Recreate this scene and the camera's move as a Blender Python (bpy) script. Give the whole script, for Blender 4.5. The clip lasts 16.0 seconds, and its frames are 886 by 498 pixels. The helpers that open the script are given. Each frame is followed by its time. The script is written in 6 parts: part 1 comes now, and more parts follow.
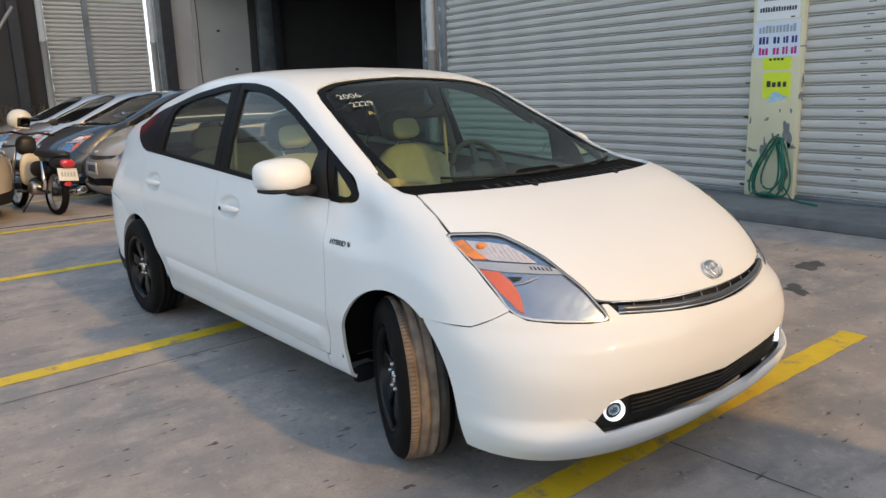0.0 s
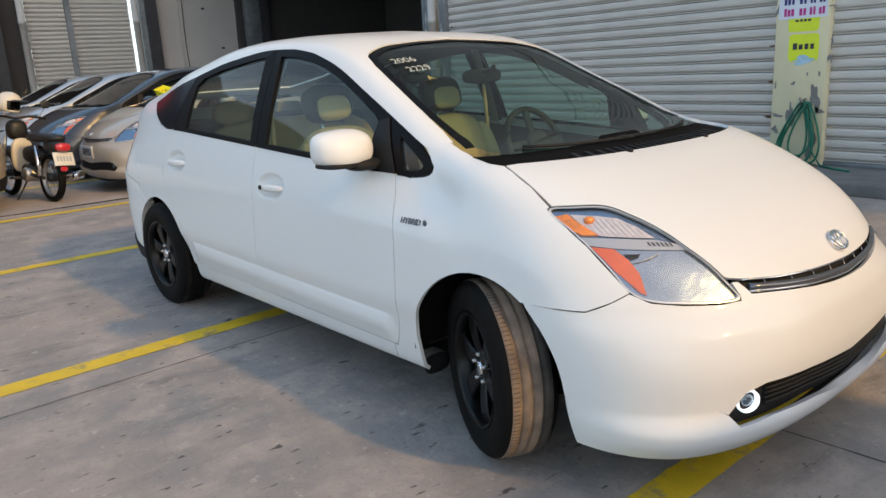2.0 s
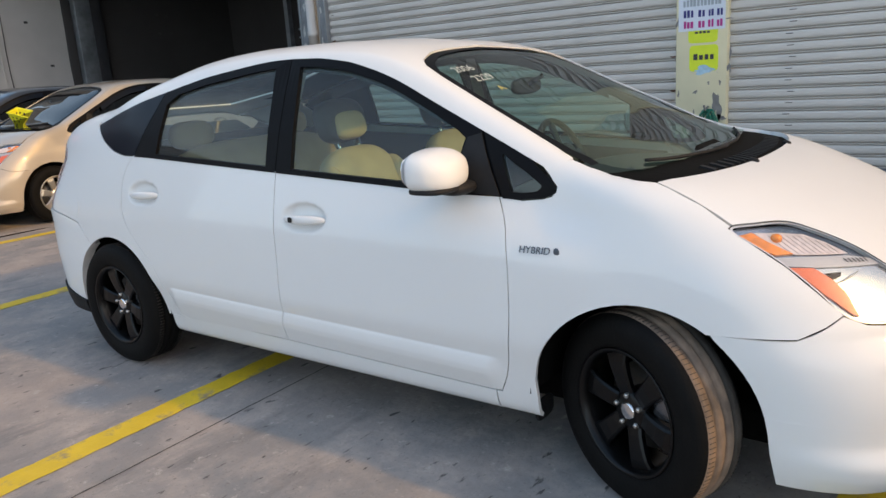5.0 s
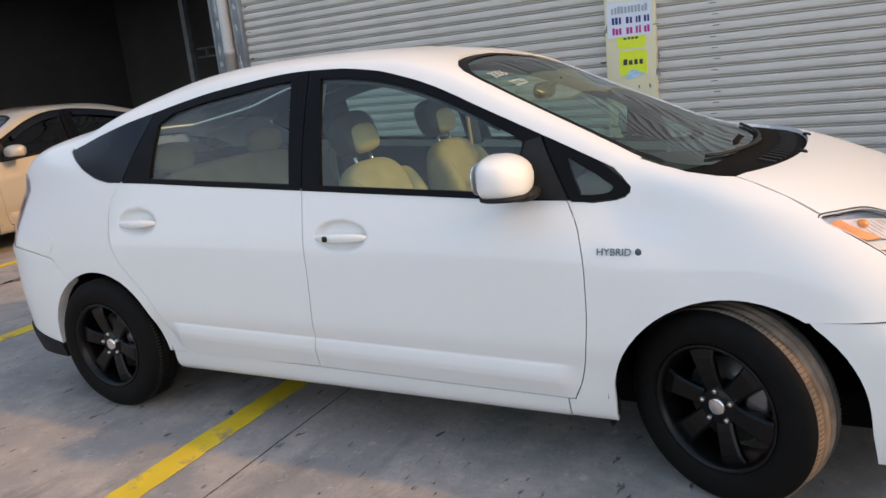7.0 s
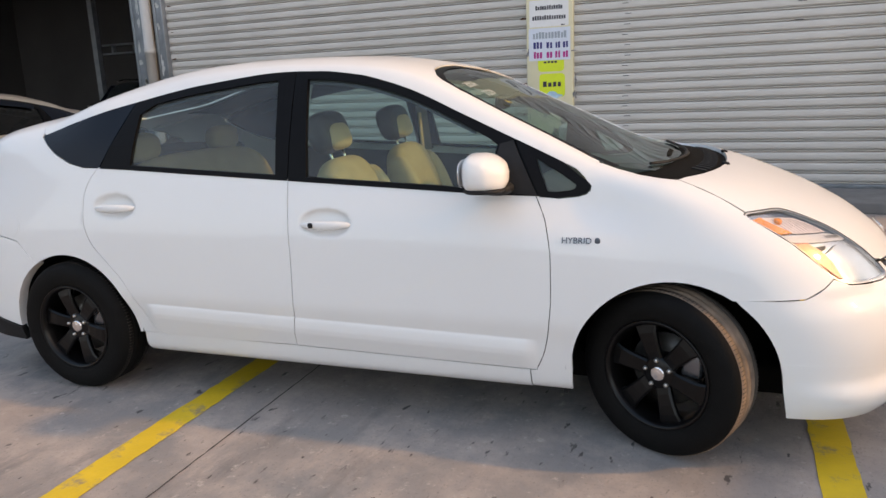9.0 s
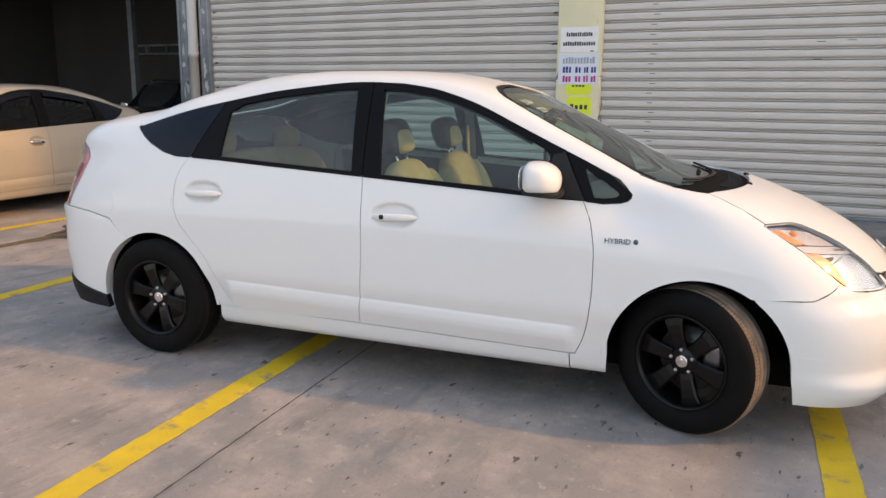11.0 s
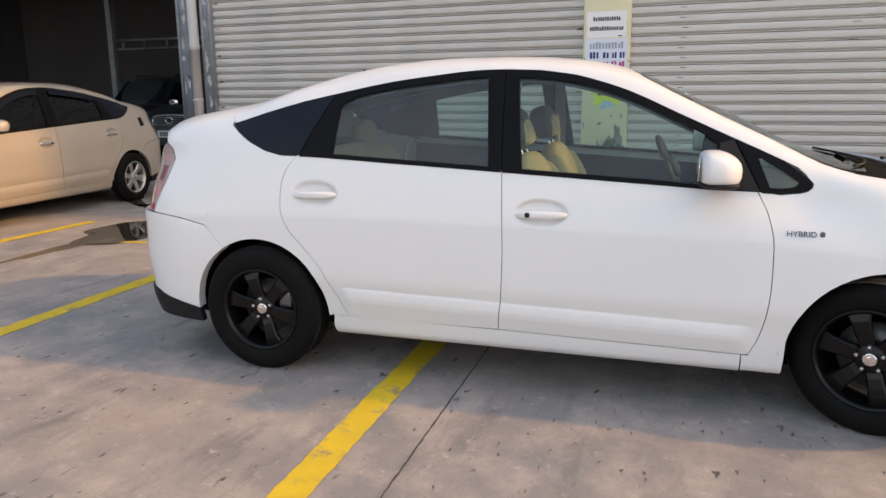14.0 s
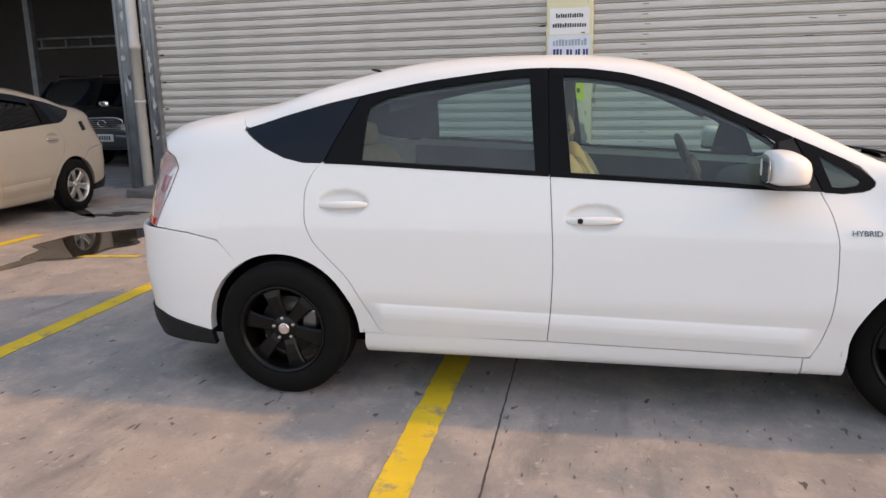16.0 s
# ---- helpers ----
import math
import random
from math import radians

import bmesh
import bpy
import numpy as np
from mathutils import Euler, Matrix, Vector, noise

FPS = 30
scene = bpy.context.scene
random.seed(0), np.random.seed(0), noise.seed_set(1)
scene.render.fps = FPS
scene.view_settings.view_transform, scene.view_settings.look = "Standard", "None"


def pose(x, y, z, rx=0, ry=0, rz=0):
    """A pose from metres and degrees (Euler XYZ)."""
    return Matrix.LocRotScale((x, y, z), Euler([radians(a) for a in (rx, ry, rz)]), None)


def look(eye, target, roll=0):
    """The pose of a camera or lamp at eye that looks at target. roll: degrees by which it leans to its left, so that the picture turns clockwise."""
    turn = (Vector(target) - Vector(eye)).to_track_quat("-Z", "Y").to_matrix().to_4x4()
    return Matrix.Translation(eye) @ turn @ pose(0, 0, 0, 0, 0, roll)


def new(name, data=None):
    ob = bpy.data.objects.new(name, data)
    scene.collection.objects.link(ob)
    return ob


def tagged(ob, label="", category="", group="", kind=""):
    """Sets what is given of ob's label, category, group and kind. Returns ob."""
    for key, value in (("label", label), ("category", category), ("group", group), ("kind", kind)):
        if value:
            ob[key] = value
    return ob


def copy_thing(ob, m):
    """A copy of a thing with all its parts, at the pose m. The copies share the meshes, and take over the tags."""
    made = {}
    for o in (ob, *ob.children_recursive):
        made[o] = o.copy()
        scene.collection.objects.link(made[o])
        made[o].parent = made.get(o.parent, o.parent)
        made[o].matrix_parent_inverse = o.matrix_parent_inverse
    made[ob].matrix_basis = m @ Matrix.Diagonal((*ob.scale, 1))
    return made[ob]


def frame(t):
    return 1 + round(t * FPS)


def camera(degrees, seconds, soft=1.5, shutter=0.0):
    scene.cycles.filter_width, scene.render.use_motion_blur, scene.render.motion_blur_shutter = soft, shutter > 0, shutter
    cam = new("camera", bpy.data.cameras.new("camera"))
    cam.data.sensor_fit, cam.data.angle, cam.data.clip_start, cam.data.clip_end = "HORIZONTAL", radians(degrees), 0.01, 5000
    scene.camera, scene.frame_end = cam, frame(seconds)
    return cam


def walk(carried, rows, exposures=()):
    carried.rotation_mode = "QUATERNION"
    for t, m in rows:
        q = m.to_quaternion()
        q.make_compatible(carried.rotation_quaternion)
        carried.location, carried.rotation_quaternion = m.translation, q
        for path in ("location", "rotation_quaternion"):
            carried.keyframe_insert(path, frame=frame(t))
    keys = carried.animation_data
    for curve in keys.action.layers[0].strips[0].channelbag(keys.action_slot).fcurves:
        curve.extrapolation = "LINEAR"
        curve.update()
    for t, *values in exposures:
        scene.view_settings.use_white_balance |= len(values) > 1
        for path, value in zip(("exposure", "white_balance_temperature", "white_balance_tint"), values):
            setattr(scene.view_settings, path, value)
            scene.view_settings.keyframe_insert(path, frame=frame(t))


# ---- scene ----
cam = camera(62.0, 16.0)
PATH = [
    (0, (0.086, 0.017, 1.393), (1.246, 1.591, 0.969), -1.8),
    (0.5, (0.059, 0.028, 1.391), (1.198, 1.615, 0.96), -2.0),
    (1, (0.032, 0.115, 1.372), (1.155, 1.708, 0.924), -2.3),
    (1.5, (0.009, 0.305, 1.367), (1.144, 1.884, 0.899), -2.7),
    (2, (-0.03, 0.464, 1.345), (1.151, 2.004, 0.861), -3.1),
    (2.5, (-0.149, 0.616, 1.35), (1.094, 2.102, 0.854), -3.4),
    (3, (-0.24, 0.753, 1.363), (1.071, 2.178, 0.859), -3.6),
    (3.5, (-0.285, 0.908, 1.338), (1.086, 2.273, 0.833), -3.5),
    (4, (-0.29, 1.084, 1.358), (1.126, 2.407, 0.864), -3.5),
    (4.5, (-0.333, 1.225, 1.353), (1.126, 2.506, 0.871), -3.4),
    (5, (-0.444, 1.379, 1.371), (1.051, 2.621, 0.902), -3.8),
    (5.2, (-0.504, 1.451, 1.38), (1.008, 2.674, 0.913), -4.2),
    (7.5, (-0.73, 1.945, 1.383), (0.977, 2.886, 0.933), -4.9),
    (8, (-0.829, 1.993, 1.382), (0.929, 2.837, 0.936), -3.9),
    (8.2, (-0.883, 1.998, 1.381), (0.887, 2.817, 0.936), -3.9),
    (10.3, (-1.486, 1.97, 1.361), (0.315, 2.744, 0.966), -0.1),
    (10.5, (-1.538, 1.991, 1.363), (0.261, 2.772, 0.971), 0.2),
    (11, (-1.592, 2.02, 1.363), (0.198, 2.821, 0.974), 0.8),
    (11.5, (-1.574, 2.121, 1.362), (0.206, 2.947, 0.977), 1.2),
    (12, (-1.518, 2.291, 1.37), (0.257, 3.13, 0.991), 1.1),
    (12.5, (-1.497, 2.427, 1.373), (0.283, 3.258, 1.0), 0.9),
    (13, (-1.557, 2.587, 1.374), (0.237, 3.385, 0.995), 0.4),
    (13.5, (-1.649, 2.766, 1.362), (0.162, 3.517, 0.968), -0.1),
    (14, (-1.662, 2.863, 1.355), (0.16, 3.577, 0.941), -0.5),
    (14.5, (-1.618, 2.963, 1.343), (0.21, 3.653, 0.915), -0.8),
    (15, (-1.548, 3.112, 1.361), (0.292, 3.767, 0.929), -0.8),
    (15.5, (-1.548, 3.229, 1.359), (0.312, 3.828, 0.931), -0.9),
    (16, (-1.625, 3.407, 1.375), (0.257, 3.935, 0.952), -1.1),
]
walk(cam, [(t, look(eye, target, roll)) for t, eye, target, roll in PATH],
     [(0, 0.42, 6100, 1), (2.5, 0.42, 6080, 1), (5, 0.50, 6150, 4), (8, 0.60, 6650, 9), (11, 0.68, 6900, 10), (16, 0.77, 7050, 12)])


# ---- light ----
SUN_AZ, SUN_EL = math.atan2(0.228, -0.973), radians(29.7)
world = bpy.data.worlds.new("sky")
scene.world = world
world.use_nodes = True
wn, wl = world.node_tree.nodes, world.node_tree.links
sky = wn.new("ShaderNodeTexSky")
sky.sky_type, sky.sun_disc = "NISHITA", False
sky.sun_elevation, sky.sun_rotation = SUN_EL, SUN_AZ
sky.dust_density, sky.air_density = 4.0, 1.0
way_up = wn.new("ShaderNodeSeparateXYZ")
wl.new(wn.new("ShaderNodeTexCoord").outputs["Generated"], way_up.inputs[0])
height = wn.new("ShaderNodeMapRange")
height.interpolation_type = "SMOOTHSTEP"
height.inputs["From Min"].default_value, height.inputs["From Max"].default_value = -0.05, 0.62
wl.new(way_up.outputs["Z"], height.inputs["Value"])
haze = wn.new("ShaderNodeMix")
haze.data_type = "RGBA"
haze.inputs["A"].default_value = (0.98, 1.04, 1.08, 1)
haze.inputs["B"].default_value = (0.22, 0.31, 0.45, 1)
wl.new(height.outputs[0], haze.inputs["Factor"])
dim = wn.new("ShaderNodeMix")
dim.data_type, dim.blend_type = "RGBA", "ADD"
dim.inputs["Factor"].default_value = 0.025
wl.new(haze.outputs["Result"], dim.inputs["A"])
wl.new(sky.outputs[0], dim.inputs["B"])
near_sun = wn.new("ShaderNodeVectorMath")
near_sun.operation = "DOT_PRODUCT"
near_sun.inputs[1].default_value = (math.sin(SUN_AZ) * math.cos(SUN_EL), math.cos(SUN_AZ) * math.cos(SUN_EL), math.sin(SUN_EL))
wl.new(wn["Texture Coordinate"].outputs["Generated"], near_sun.inputs[0])
fall = wn.new("ShaderNodeMapRange")
fall.interpolation_type = "SMOOTHERSTEP"
fall.inputs["From Min"].default_value, fall.inputs["From Max"].default_value = 0.5, 1.0
wl.new(near_sun.outputs["Value"], fall.inputs["Value"])
aureole = wn.new("ShaderNodeMix")
aureole.data_type, aureole.blend_type = "RGBA", "ADD"
aureole.inputs["B"].default_value = (0.50, 0.24, 0.06, 1)
wl.new(fall.outputs[0], aureole.inputs["Factor"])
wl.new(dim.outputs["Result"], aureole.inputs["A"])
wl.new(aureole.outputs["Result"], wn["Background"].inputs[0])
wn["Background"].inputs[1].default_value = 1.28
sun_dir = Vector((math.sin(SUN_AZ) * math.cos(SUN_EL), math.cos(SUN_AZ) * math.cos(SUN_EL), math.sin(SUN_EL)))
sun_data = bpy.data.lights.new("sun", "SUN")
sun_data.energy, sun_data.angle, sun_data.color = 1.58, radians(2.0), (1.0, 0.52, 0.12)
sun = new("sun", sun_data)
sun.matrix_world = look(sun_dir * 50, (0, 0, 0))


# ---- materials ----
def mat(name, color, rough=0.5, metal=0.0, vary=0.0, scale=8.0, bump=0.0, bump_scale=60.0, color2=None, coat=0.0, detail=6.0, spec=0.5, rand=0.0):
    """A principled material whose colour drifts at two scales, with a fine relief."""
    m = bpy.data.materials.new(name)
    m.use_nodes = True
    nt = m.node_tree
    b = nt.nodes["Principled BSDF"]
    b.inputs["Base Color"].default_value = (*color, 1)
    b.inputs["Roughness"].default_value = rough
    b.inputs["Metallic"].default_value = metal
    b.inputs["Coat Weight"].default_value = coat
    b.inputs["Coat Roughness"].default_value = 0.04
    b.inputs["Specular IOR Level"].default_value = spec
    tc = nt.nodes.new("ShaderNodeTexCoord")
    if vary > 0 or color2:
        n1 = nt.nodes.new("ShaderNodeTexNoise")
        n1.inputs["Scale"].default_value, n1.inputs["Detail"].default_value = scale, detail
        n2 = nt.nodes.new("ShaderNodeTexNoise")
        n2.inputs["Scale"].default_value, n2.inputs["Detail"].default_value = scale * 0.13, 4
        nt.links.new(tc.outputs["Object"], n1.inputs["Vector"])
        nt.links.new(tc.outputs["Object"], n2.inputs["Vector"])
        add = nt.nodes.new("ShaderNodeMath")
        add.operation = "ADD"
        nt.links.new(n1.outputs["Fac"], add.inputs[0])
        nt.links.new(n2.outputs["Fac"], add.inputs[1])
        ramp = nt.nodes.new("ShaderNodeMapRange")
        ramp.inputs["From Min"].default_value, ramp.inputs["From Max"].default_value = 0.75, 1.25
        nt.links.new(add.outputs[0], ramp.inputs["Value"])
        mix = nt.nodes.new("ShaderNodeMix")
        mix.data_type = "RGBA"
        c2 = color2 or tuple(c * (1 - vary) for c in color)
        mix.inputs["A"].default_value = (*c2, 1)
        mix.inputs["B"].default_value = (*color, 1)
        nt.links.new(ramp.outputs[0], mix.inputs["Factor"])
        nt.links.new(mix.outputs["Result"], b.inputs["Base Color"])
    if bump > 0:
        n3 = nt.nodes.new("ShaderNodeTexNoise")
        n3.inputs["Scale"].default_value, n3.inputs["Detail"].default_value = bump_scale, 5
        nt.links.new(tc.outputs["Object"], n3.inputs["Vector"])
        bp = nt.nodes.new("ShaderNodeBump")
        bp.inputs["Strength"].default_value, bp.inputs["Distance"].default_value = bump, 0.01
        nt.links.new(n3.outputs["Fac"], bp.inputs["Height"])
        nt.links.new(bp.outputs["Normal"], b.inputs["Normal"])
    return m


def glass_mat(name, tint, rough=0.0, sky_veil=0.0):
    """Thin car or lamp glass: a tinted see-through sheet under a pale veil that stands for reflected sky, with a
    mirror's gloss by Fresnel.
    """
    m = bpy.data.materials.new(name)
    m.use_nodes = True
    nt = m.node_tree
    nt.nodes.clear()
    out = nt.nodes.new("ShaderNodeOutputMaterial")
    tr = nt.nodes.new("ShaderNodeBsdfTransparent")
    tr.inputs["Color"].default_value = (*tint, 1)
    gl = nt.nodes.new("ShaderNodeBsdfGlossy")
    gl.inputs["Roughness"].default_value = rough
    lw = nt.nodes.new("ShaderNodeLayerWeight")
    pw = nt.nodes.new("ShaderNodeMath")
    pw.operation, pw.inputs[1].default_value = "POWER", 5.0
    gain = nt.nodes.new("ShaderNodeMath")
    gain.operation, gain.inputs[1].default_value, gain.inputs[2].default_value = "MULTIPLY_ADD", 0.9, 0.045
    nt.links.new(lw.outputs["Facing"], pw.inputs[0])
    nt.links.new(pw.outputs[0], gain.inputs[0])
    mx = nt.nodes.new("ShaderNodeMixShader")
    nt.links.new(gain.outputs[0], mx.inputs[0])
    clear = tr.outputs[0]
    # pale diffuse layer in place of the sky's hazy reflection
    if sky_veil:
        film = nt.nodes.new("ShaderNodeBsdfDiffuse")
        film.inputs["Color"].default_value = (0.72, 0.74, 0.75, 1)
        tc, no, amount, lay = (nt.nodes.new(k) for k in ("ShaderNodeTexCoord", "ShaderNodeTexNoise", "ShaderNodeMapRange", "ShaderNodeMixShader"))
        no.inputs["Scale"].default_value, no.inputs["Detail"].default_value = 5.0, 6.0
        nt.links.new(tc.outputs["Object"], no.inputs["Vector"])
        nt.links.new(no.outputs["Fac"], amount.inputs["Value"])
        amount.inputs["From Min"].default_value, amount.inputs["From Max"].default_value = 0.3, 0.7
        amount.inputs["To Min"].default_value, amount.inputs["To Max"].default_value = sky_veil * 0.7, sky_veil * 1.3
        nt.links.new(amount.outputs[0], lay.inputs[0])
        nt.links.new(tr.outputs[0], lay.inputs[1])
        nt.links.new(film.outputs[0], lay.inputs[2])
        clear = lay.outputs[0]
    nt.links.new(clear, mx.inputs[1])
    nt.links.new(gl.outputs[0], mx.inputs[2])
    nt.links.new(mx.outputs[0], out.inputs[0])
    return m


WHITE = mat("white_car_paint", (0.74, 0.74, 0.735), 0.45, 0, 0.02, 3.0, coat=0.55, spec=0.2)
# tan base colour: the low sun's warmth is put into the near car's silver
SUN_WARMED = mat("sun_warmed_car_paint", (0.44, 0.385, 0.315), 0.38, 0.2, 0.08, 3.0, coat=1.0)
GREY = mat("dark_grey_car_paint", (0.030, 0.036, 0.050), 0.28, 0.25, 0.05, 3.0, coat=1.0)
SILVER = mat("silver_car_paint", (0.52, 0.54, 0.56), 0.28, 0.6, 0.05, 3.0, coat=1.0)
BLACK_TRIM = mat("black_window_trim", (0.005, 0.005, 0.006), 0.45, 0, 0.2, 20, spec=0.09)
BLACK_PLASTIC = mat("black_plastic", (0.014, 0.014, 0.015), 0.6, 0, 0.3, 30, 0.15, 300, spec=0.25)
RUBBER = mat("tyre_rubber", (0.006, 0.0058, 0.0056), 0.7, 0, 0.3, 15, 0.2, 80, spec=0.12)
TREAD = mat("dusty_tyre_tread", (0.27, 0.195, 0.14), 0.85, 0, 0.5, 14, 0.25, 120, color2=(0.11, 0.085, 0.065))
RIM_BLACK = mat("black_rim_paint", (0.003, 0.003, 0.0034), 0.30, 0, 0.2, 20, spec=0.26)
TREAD_GREY = mat("worn_tyre_tread", (0.07, 0.06, 0.05), 0.85, 0, 0.5, 14, 0.25, 120)
ALLOY = mat("alloy_rim", (0.55, 0.53, 0.50), 0.32, 0.9, 0.1, 20)
CHROME = mat("chrome", (0.75, 0.75, 0.76), 0.12, 1.0)
WELL = mat("wheel_well_liner", (0.005, 0.0048, 0.0045), 0.9, 0, 0.3, 20, 0.2, 100, spec=0.1)
GLASS = glass_mat("car_window_glass", (0.66, 0.79, 0.75), 0, 0.035)
GLASS_DARK = glass_mat("tinted_car_window_glass", (0.045, 0.05, 0.05))
GLASS_REAR = glass_mat("rear_door_glass", (0.56, 0.69, 0.67), 0, 0.05)
GLASS_SCREEN = glass_mat("green_windscreen_glass", (0.52, 0.69, 0.61))
QUARTER = mat("dark_quarter_glass", (0.008, 0.011, 0.018), 0.24, 0, 0.1, 5, spec=0.14)
LEATHER = mat("beige_leather", (0.66, 0.49, 0.28), 0.55, 0, 0.2, 12, 0.15, 200)
LEATHER_DARK = mat("brown_leather", (0.05, 0.04, 0.035), 0.5, 0, 0.2, 12, 0.1, 200)
CABIN = mat("dark_cabin_plastic", (0.045, 0.05, 0.055), 0.7, 0, 0.2, 15, 0.1, 200)
CABIN_LIGHT = mat("grey_cabin_lining", (0.30, 0.295, 0.28), 0.85, 0, 0.1, 15)
LENS = glass_mat("clear_lamp_lens", (0.96, 0.97, 0.98), 0.03)
AMBER = mat("amber_lamp", (1.0, 0.30, 0.02), 0.22, 0, 0.45, 70, coat=0.8)
REDLENS = mat("red_lamp_lens", (0.50, 0.015, 0.025), 0.15, 0, 0.1, 20, coat=1.0)
REFLECTOR = mat("lamp_reflector", (0.31, 0.37, 0.45), 0.24, 0.95, 0.18, 26, 0.45, 9)
CRYSTAL = mat("lamp_crystal", (0.80, 0.70, 0.67), 0.28, 0.3, 0.25, 60, 0.15, 60)
BEZEL = mat("grey_lamp_bezel", (0.72, 0.74, 0.77), 0.3, 0.2, 0.1, 20)

# ---- the white car's body surface, in car coordinates: a rearwards from the front axle, b to its right, z up ----
def pchip(xs, ys):
    """A smooth monotone curve through the given knots."""
    xs, ys = np.asarray(xs, float), np.asarray(ys, float)
    h, d = np.diff(xs), np.diff(ys) / np.diff(xs)
    m = np.zeros(len(xs))
    for i in range(1, len(xs) - 1):
        if d[i - 1] * d[i] > 0:
            w1, w2 = 2 * h[i] + h[i - 1], h[i] + 2 * h[i - 1]
            m[i] = (w1 + w2) / (w1 / d[i - 1] + w2 / d[i])
    m[0], m[-1] = d[0], d[-1]

    def curve(x):
        x = np.clip(np.asarray(x, float), xs[0], xs[-1])
        i = np.clip(np.searchsorted(xs, x, side="right") - 1, 0, len(xs) - 2)
        t = (x - xs[i]) / h[i]
        return (2 * t**3 - 3 * t**2 + 1) * ys[i] + (t**3 - 2 * t**2 + t) * h[i] * m[i] + (-2 * t**3 + 3 * t**2) * ys[i + 1] + (t**3 - t**2) * h[i] * m[i + 1]

    return curve


def table(rows):
    rows = list(zip(*rows))
    return [pchip(rows[0], r) for r in rows[1:]]


# nose: at each height a superellipse in plan, from the tip (aN, 0) round to the side (aS, bS), with power n
aN, aS, bS, nP = table([
    (0.15, -0.80, -0.33, 0.800, 2.7), (0.20, -0.860, -0.33, 0.825, 2.8), (0.27, -0.897, -0.33, 0.840, 2.9),
    (0.35, -0.905, -0.33, 0.850, 2.8), (0.45, -0.918, -0.33, 0.855, 2.72), (0.55, -0.912, -0.33, 0.858, 2.42),
    (0.63, -0.885, -0.33, 0.855, 2.02), (0.70, -0.850, -0.28, 0.848, 1.95), (0.80, -0.740, -0.18, 0.830, 2.1),
    (0.88, -0.600, -0.07, 0.810, 2.25), (0.94, -0.460, 0.00, 0.795, 2.3), (1.00, -0.290, 0.10, 0.770, 2.35),
    (1.03, -0.150, 0.20, 0.740, 2.4), (1.045, 0.0, 0.30, 0.72, 2.5)])


def nose_b(a, z):
    u = np.clip((aS(z) - a) / (aS(z) - aN(z)), 0, 1)
    return bS(z) * (1 - u ** nP(z)) ** (1 / nP(z))


def nose(q, z):
    """A point of the nose: q runs from 0 at the tip to 1 (or -1) at the side."""
    f = q * (math.pi / 2)
    n = nP(z)
    r = ((np.abs(np.cos(f)) / (aS(z) - aN(z))) ** n + (np.abs(np.sin(f)) / bS(z)) ** n) ** (-1 / n)
    return np.stack([aS(z) - r * np.cos(f), r * np.sin(f), z], -1)


def q_nose(a, z):
    """The nose's parameter at the length a and the height z of its side."""
    b = float(nose_b(a, z)) if a < float(aS(z)) else float(bS(z)) - 0.004
    return math.atan2(b, float(aS(z)) - a) / (math.pi / 2)


zc = pchip([-0.915, -0.85, -0.74, -0.60, -0.46, -0.29, -0.15, 0.0, 0.08, 0.226, 0.46, 0.70, 0.945, 1.19, 1.44, 1.70, 1.96, 2.24, 2.53, 2.83, 3.14, 3.34, 3.42],
           [0.45, 0.70, 0.80, 0.88, 0.94, 1.00, 1.03, 1.04, 1.05, 1.105, 1.225, 1.335, 1.448, 1.508, 1.530, 1.533, 1.521, 1.486, 1.417, 1.332, 1.281, 1.245, 1.200])
belt = pchip([0.0, 0.25, 0.36, 0.5, 0.8, 1.45, 2.0, 2.45, 2.7, 3.0, 3.4], [0.90, 0.93, 0.945, 0.955, 0.975, 1.015, 1.045, 1.07, 1.075, 1.06, 1.03])
rail_b, rail_z = table([(0.2, 0.700, 1.055), (0.4, 0.678, 1.150), (0.6, 0.642, 1.245), (0.8, 0.608, 1.345), (0.9, 0.594, 1.392), (1.0, 0.586, 1.428), (1.2, 0.580, 1.468),
                        (1.6, 0.584, 1.488), (2.0, 0.598, 1.466), (2.3, 0.611, 1.418), (2.6, 0.642, 1.352), (2.86, 0.645, 1.274), (3.1, 0.642, 1.232), (3.42, 0.600, 1.165)])
belt_w = pchip([0.0, 0.25, 0.5, 0.9, 1.2, 2.6, 2.9, 3.1, 3.3, 3.42], [0.925, 0.93, 0.942, 0.952, 0.956, 0.945, 0.935, 0.915, 0.885, 0.86])
side_w = pchip([0.0, 0.4, 1.4, 2.4, 2.8, 3.1, 3.2, 3.3, 3.38, 3.42], [1.0, 1.0, 1.0, 1.0, 0.995, 0.985, 0.975, 0.955, 0.90, 0.84])
NA, NT = 434, 361
GA, GT = np.linspace(-0.915, 3.42, NA), np.linspace(0, 9, NT)
GB, GZ = np.zeros((NA, NT)), np.zeros((NA, NT))
ks = np.arange(10)
hand = {}
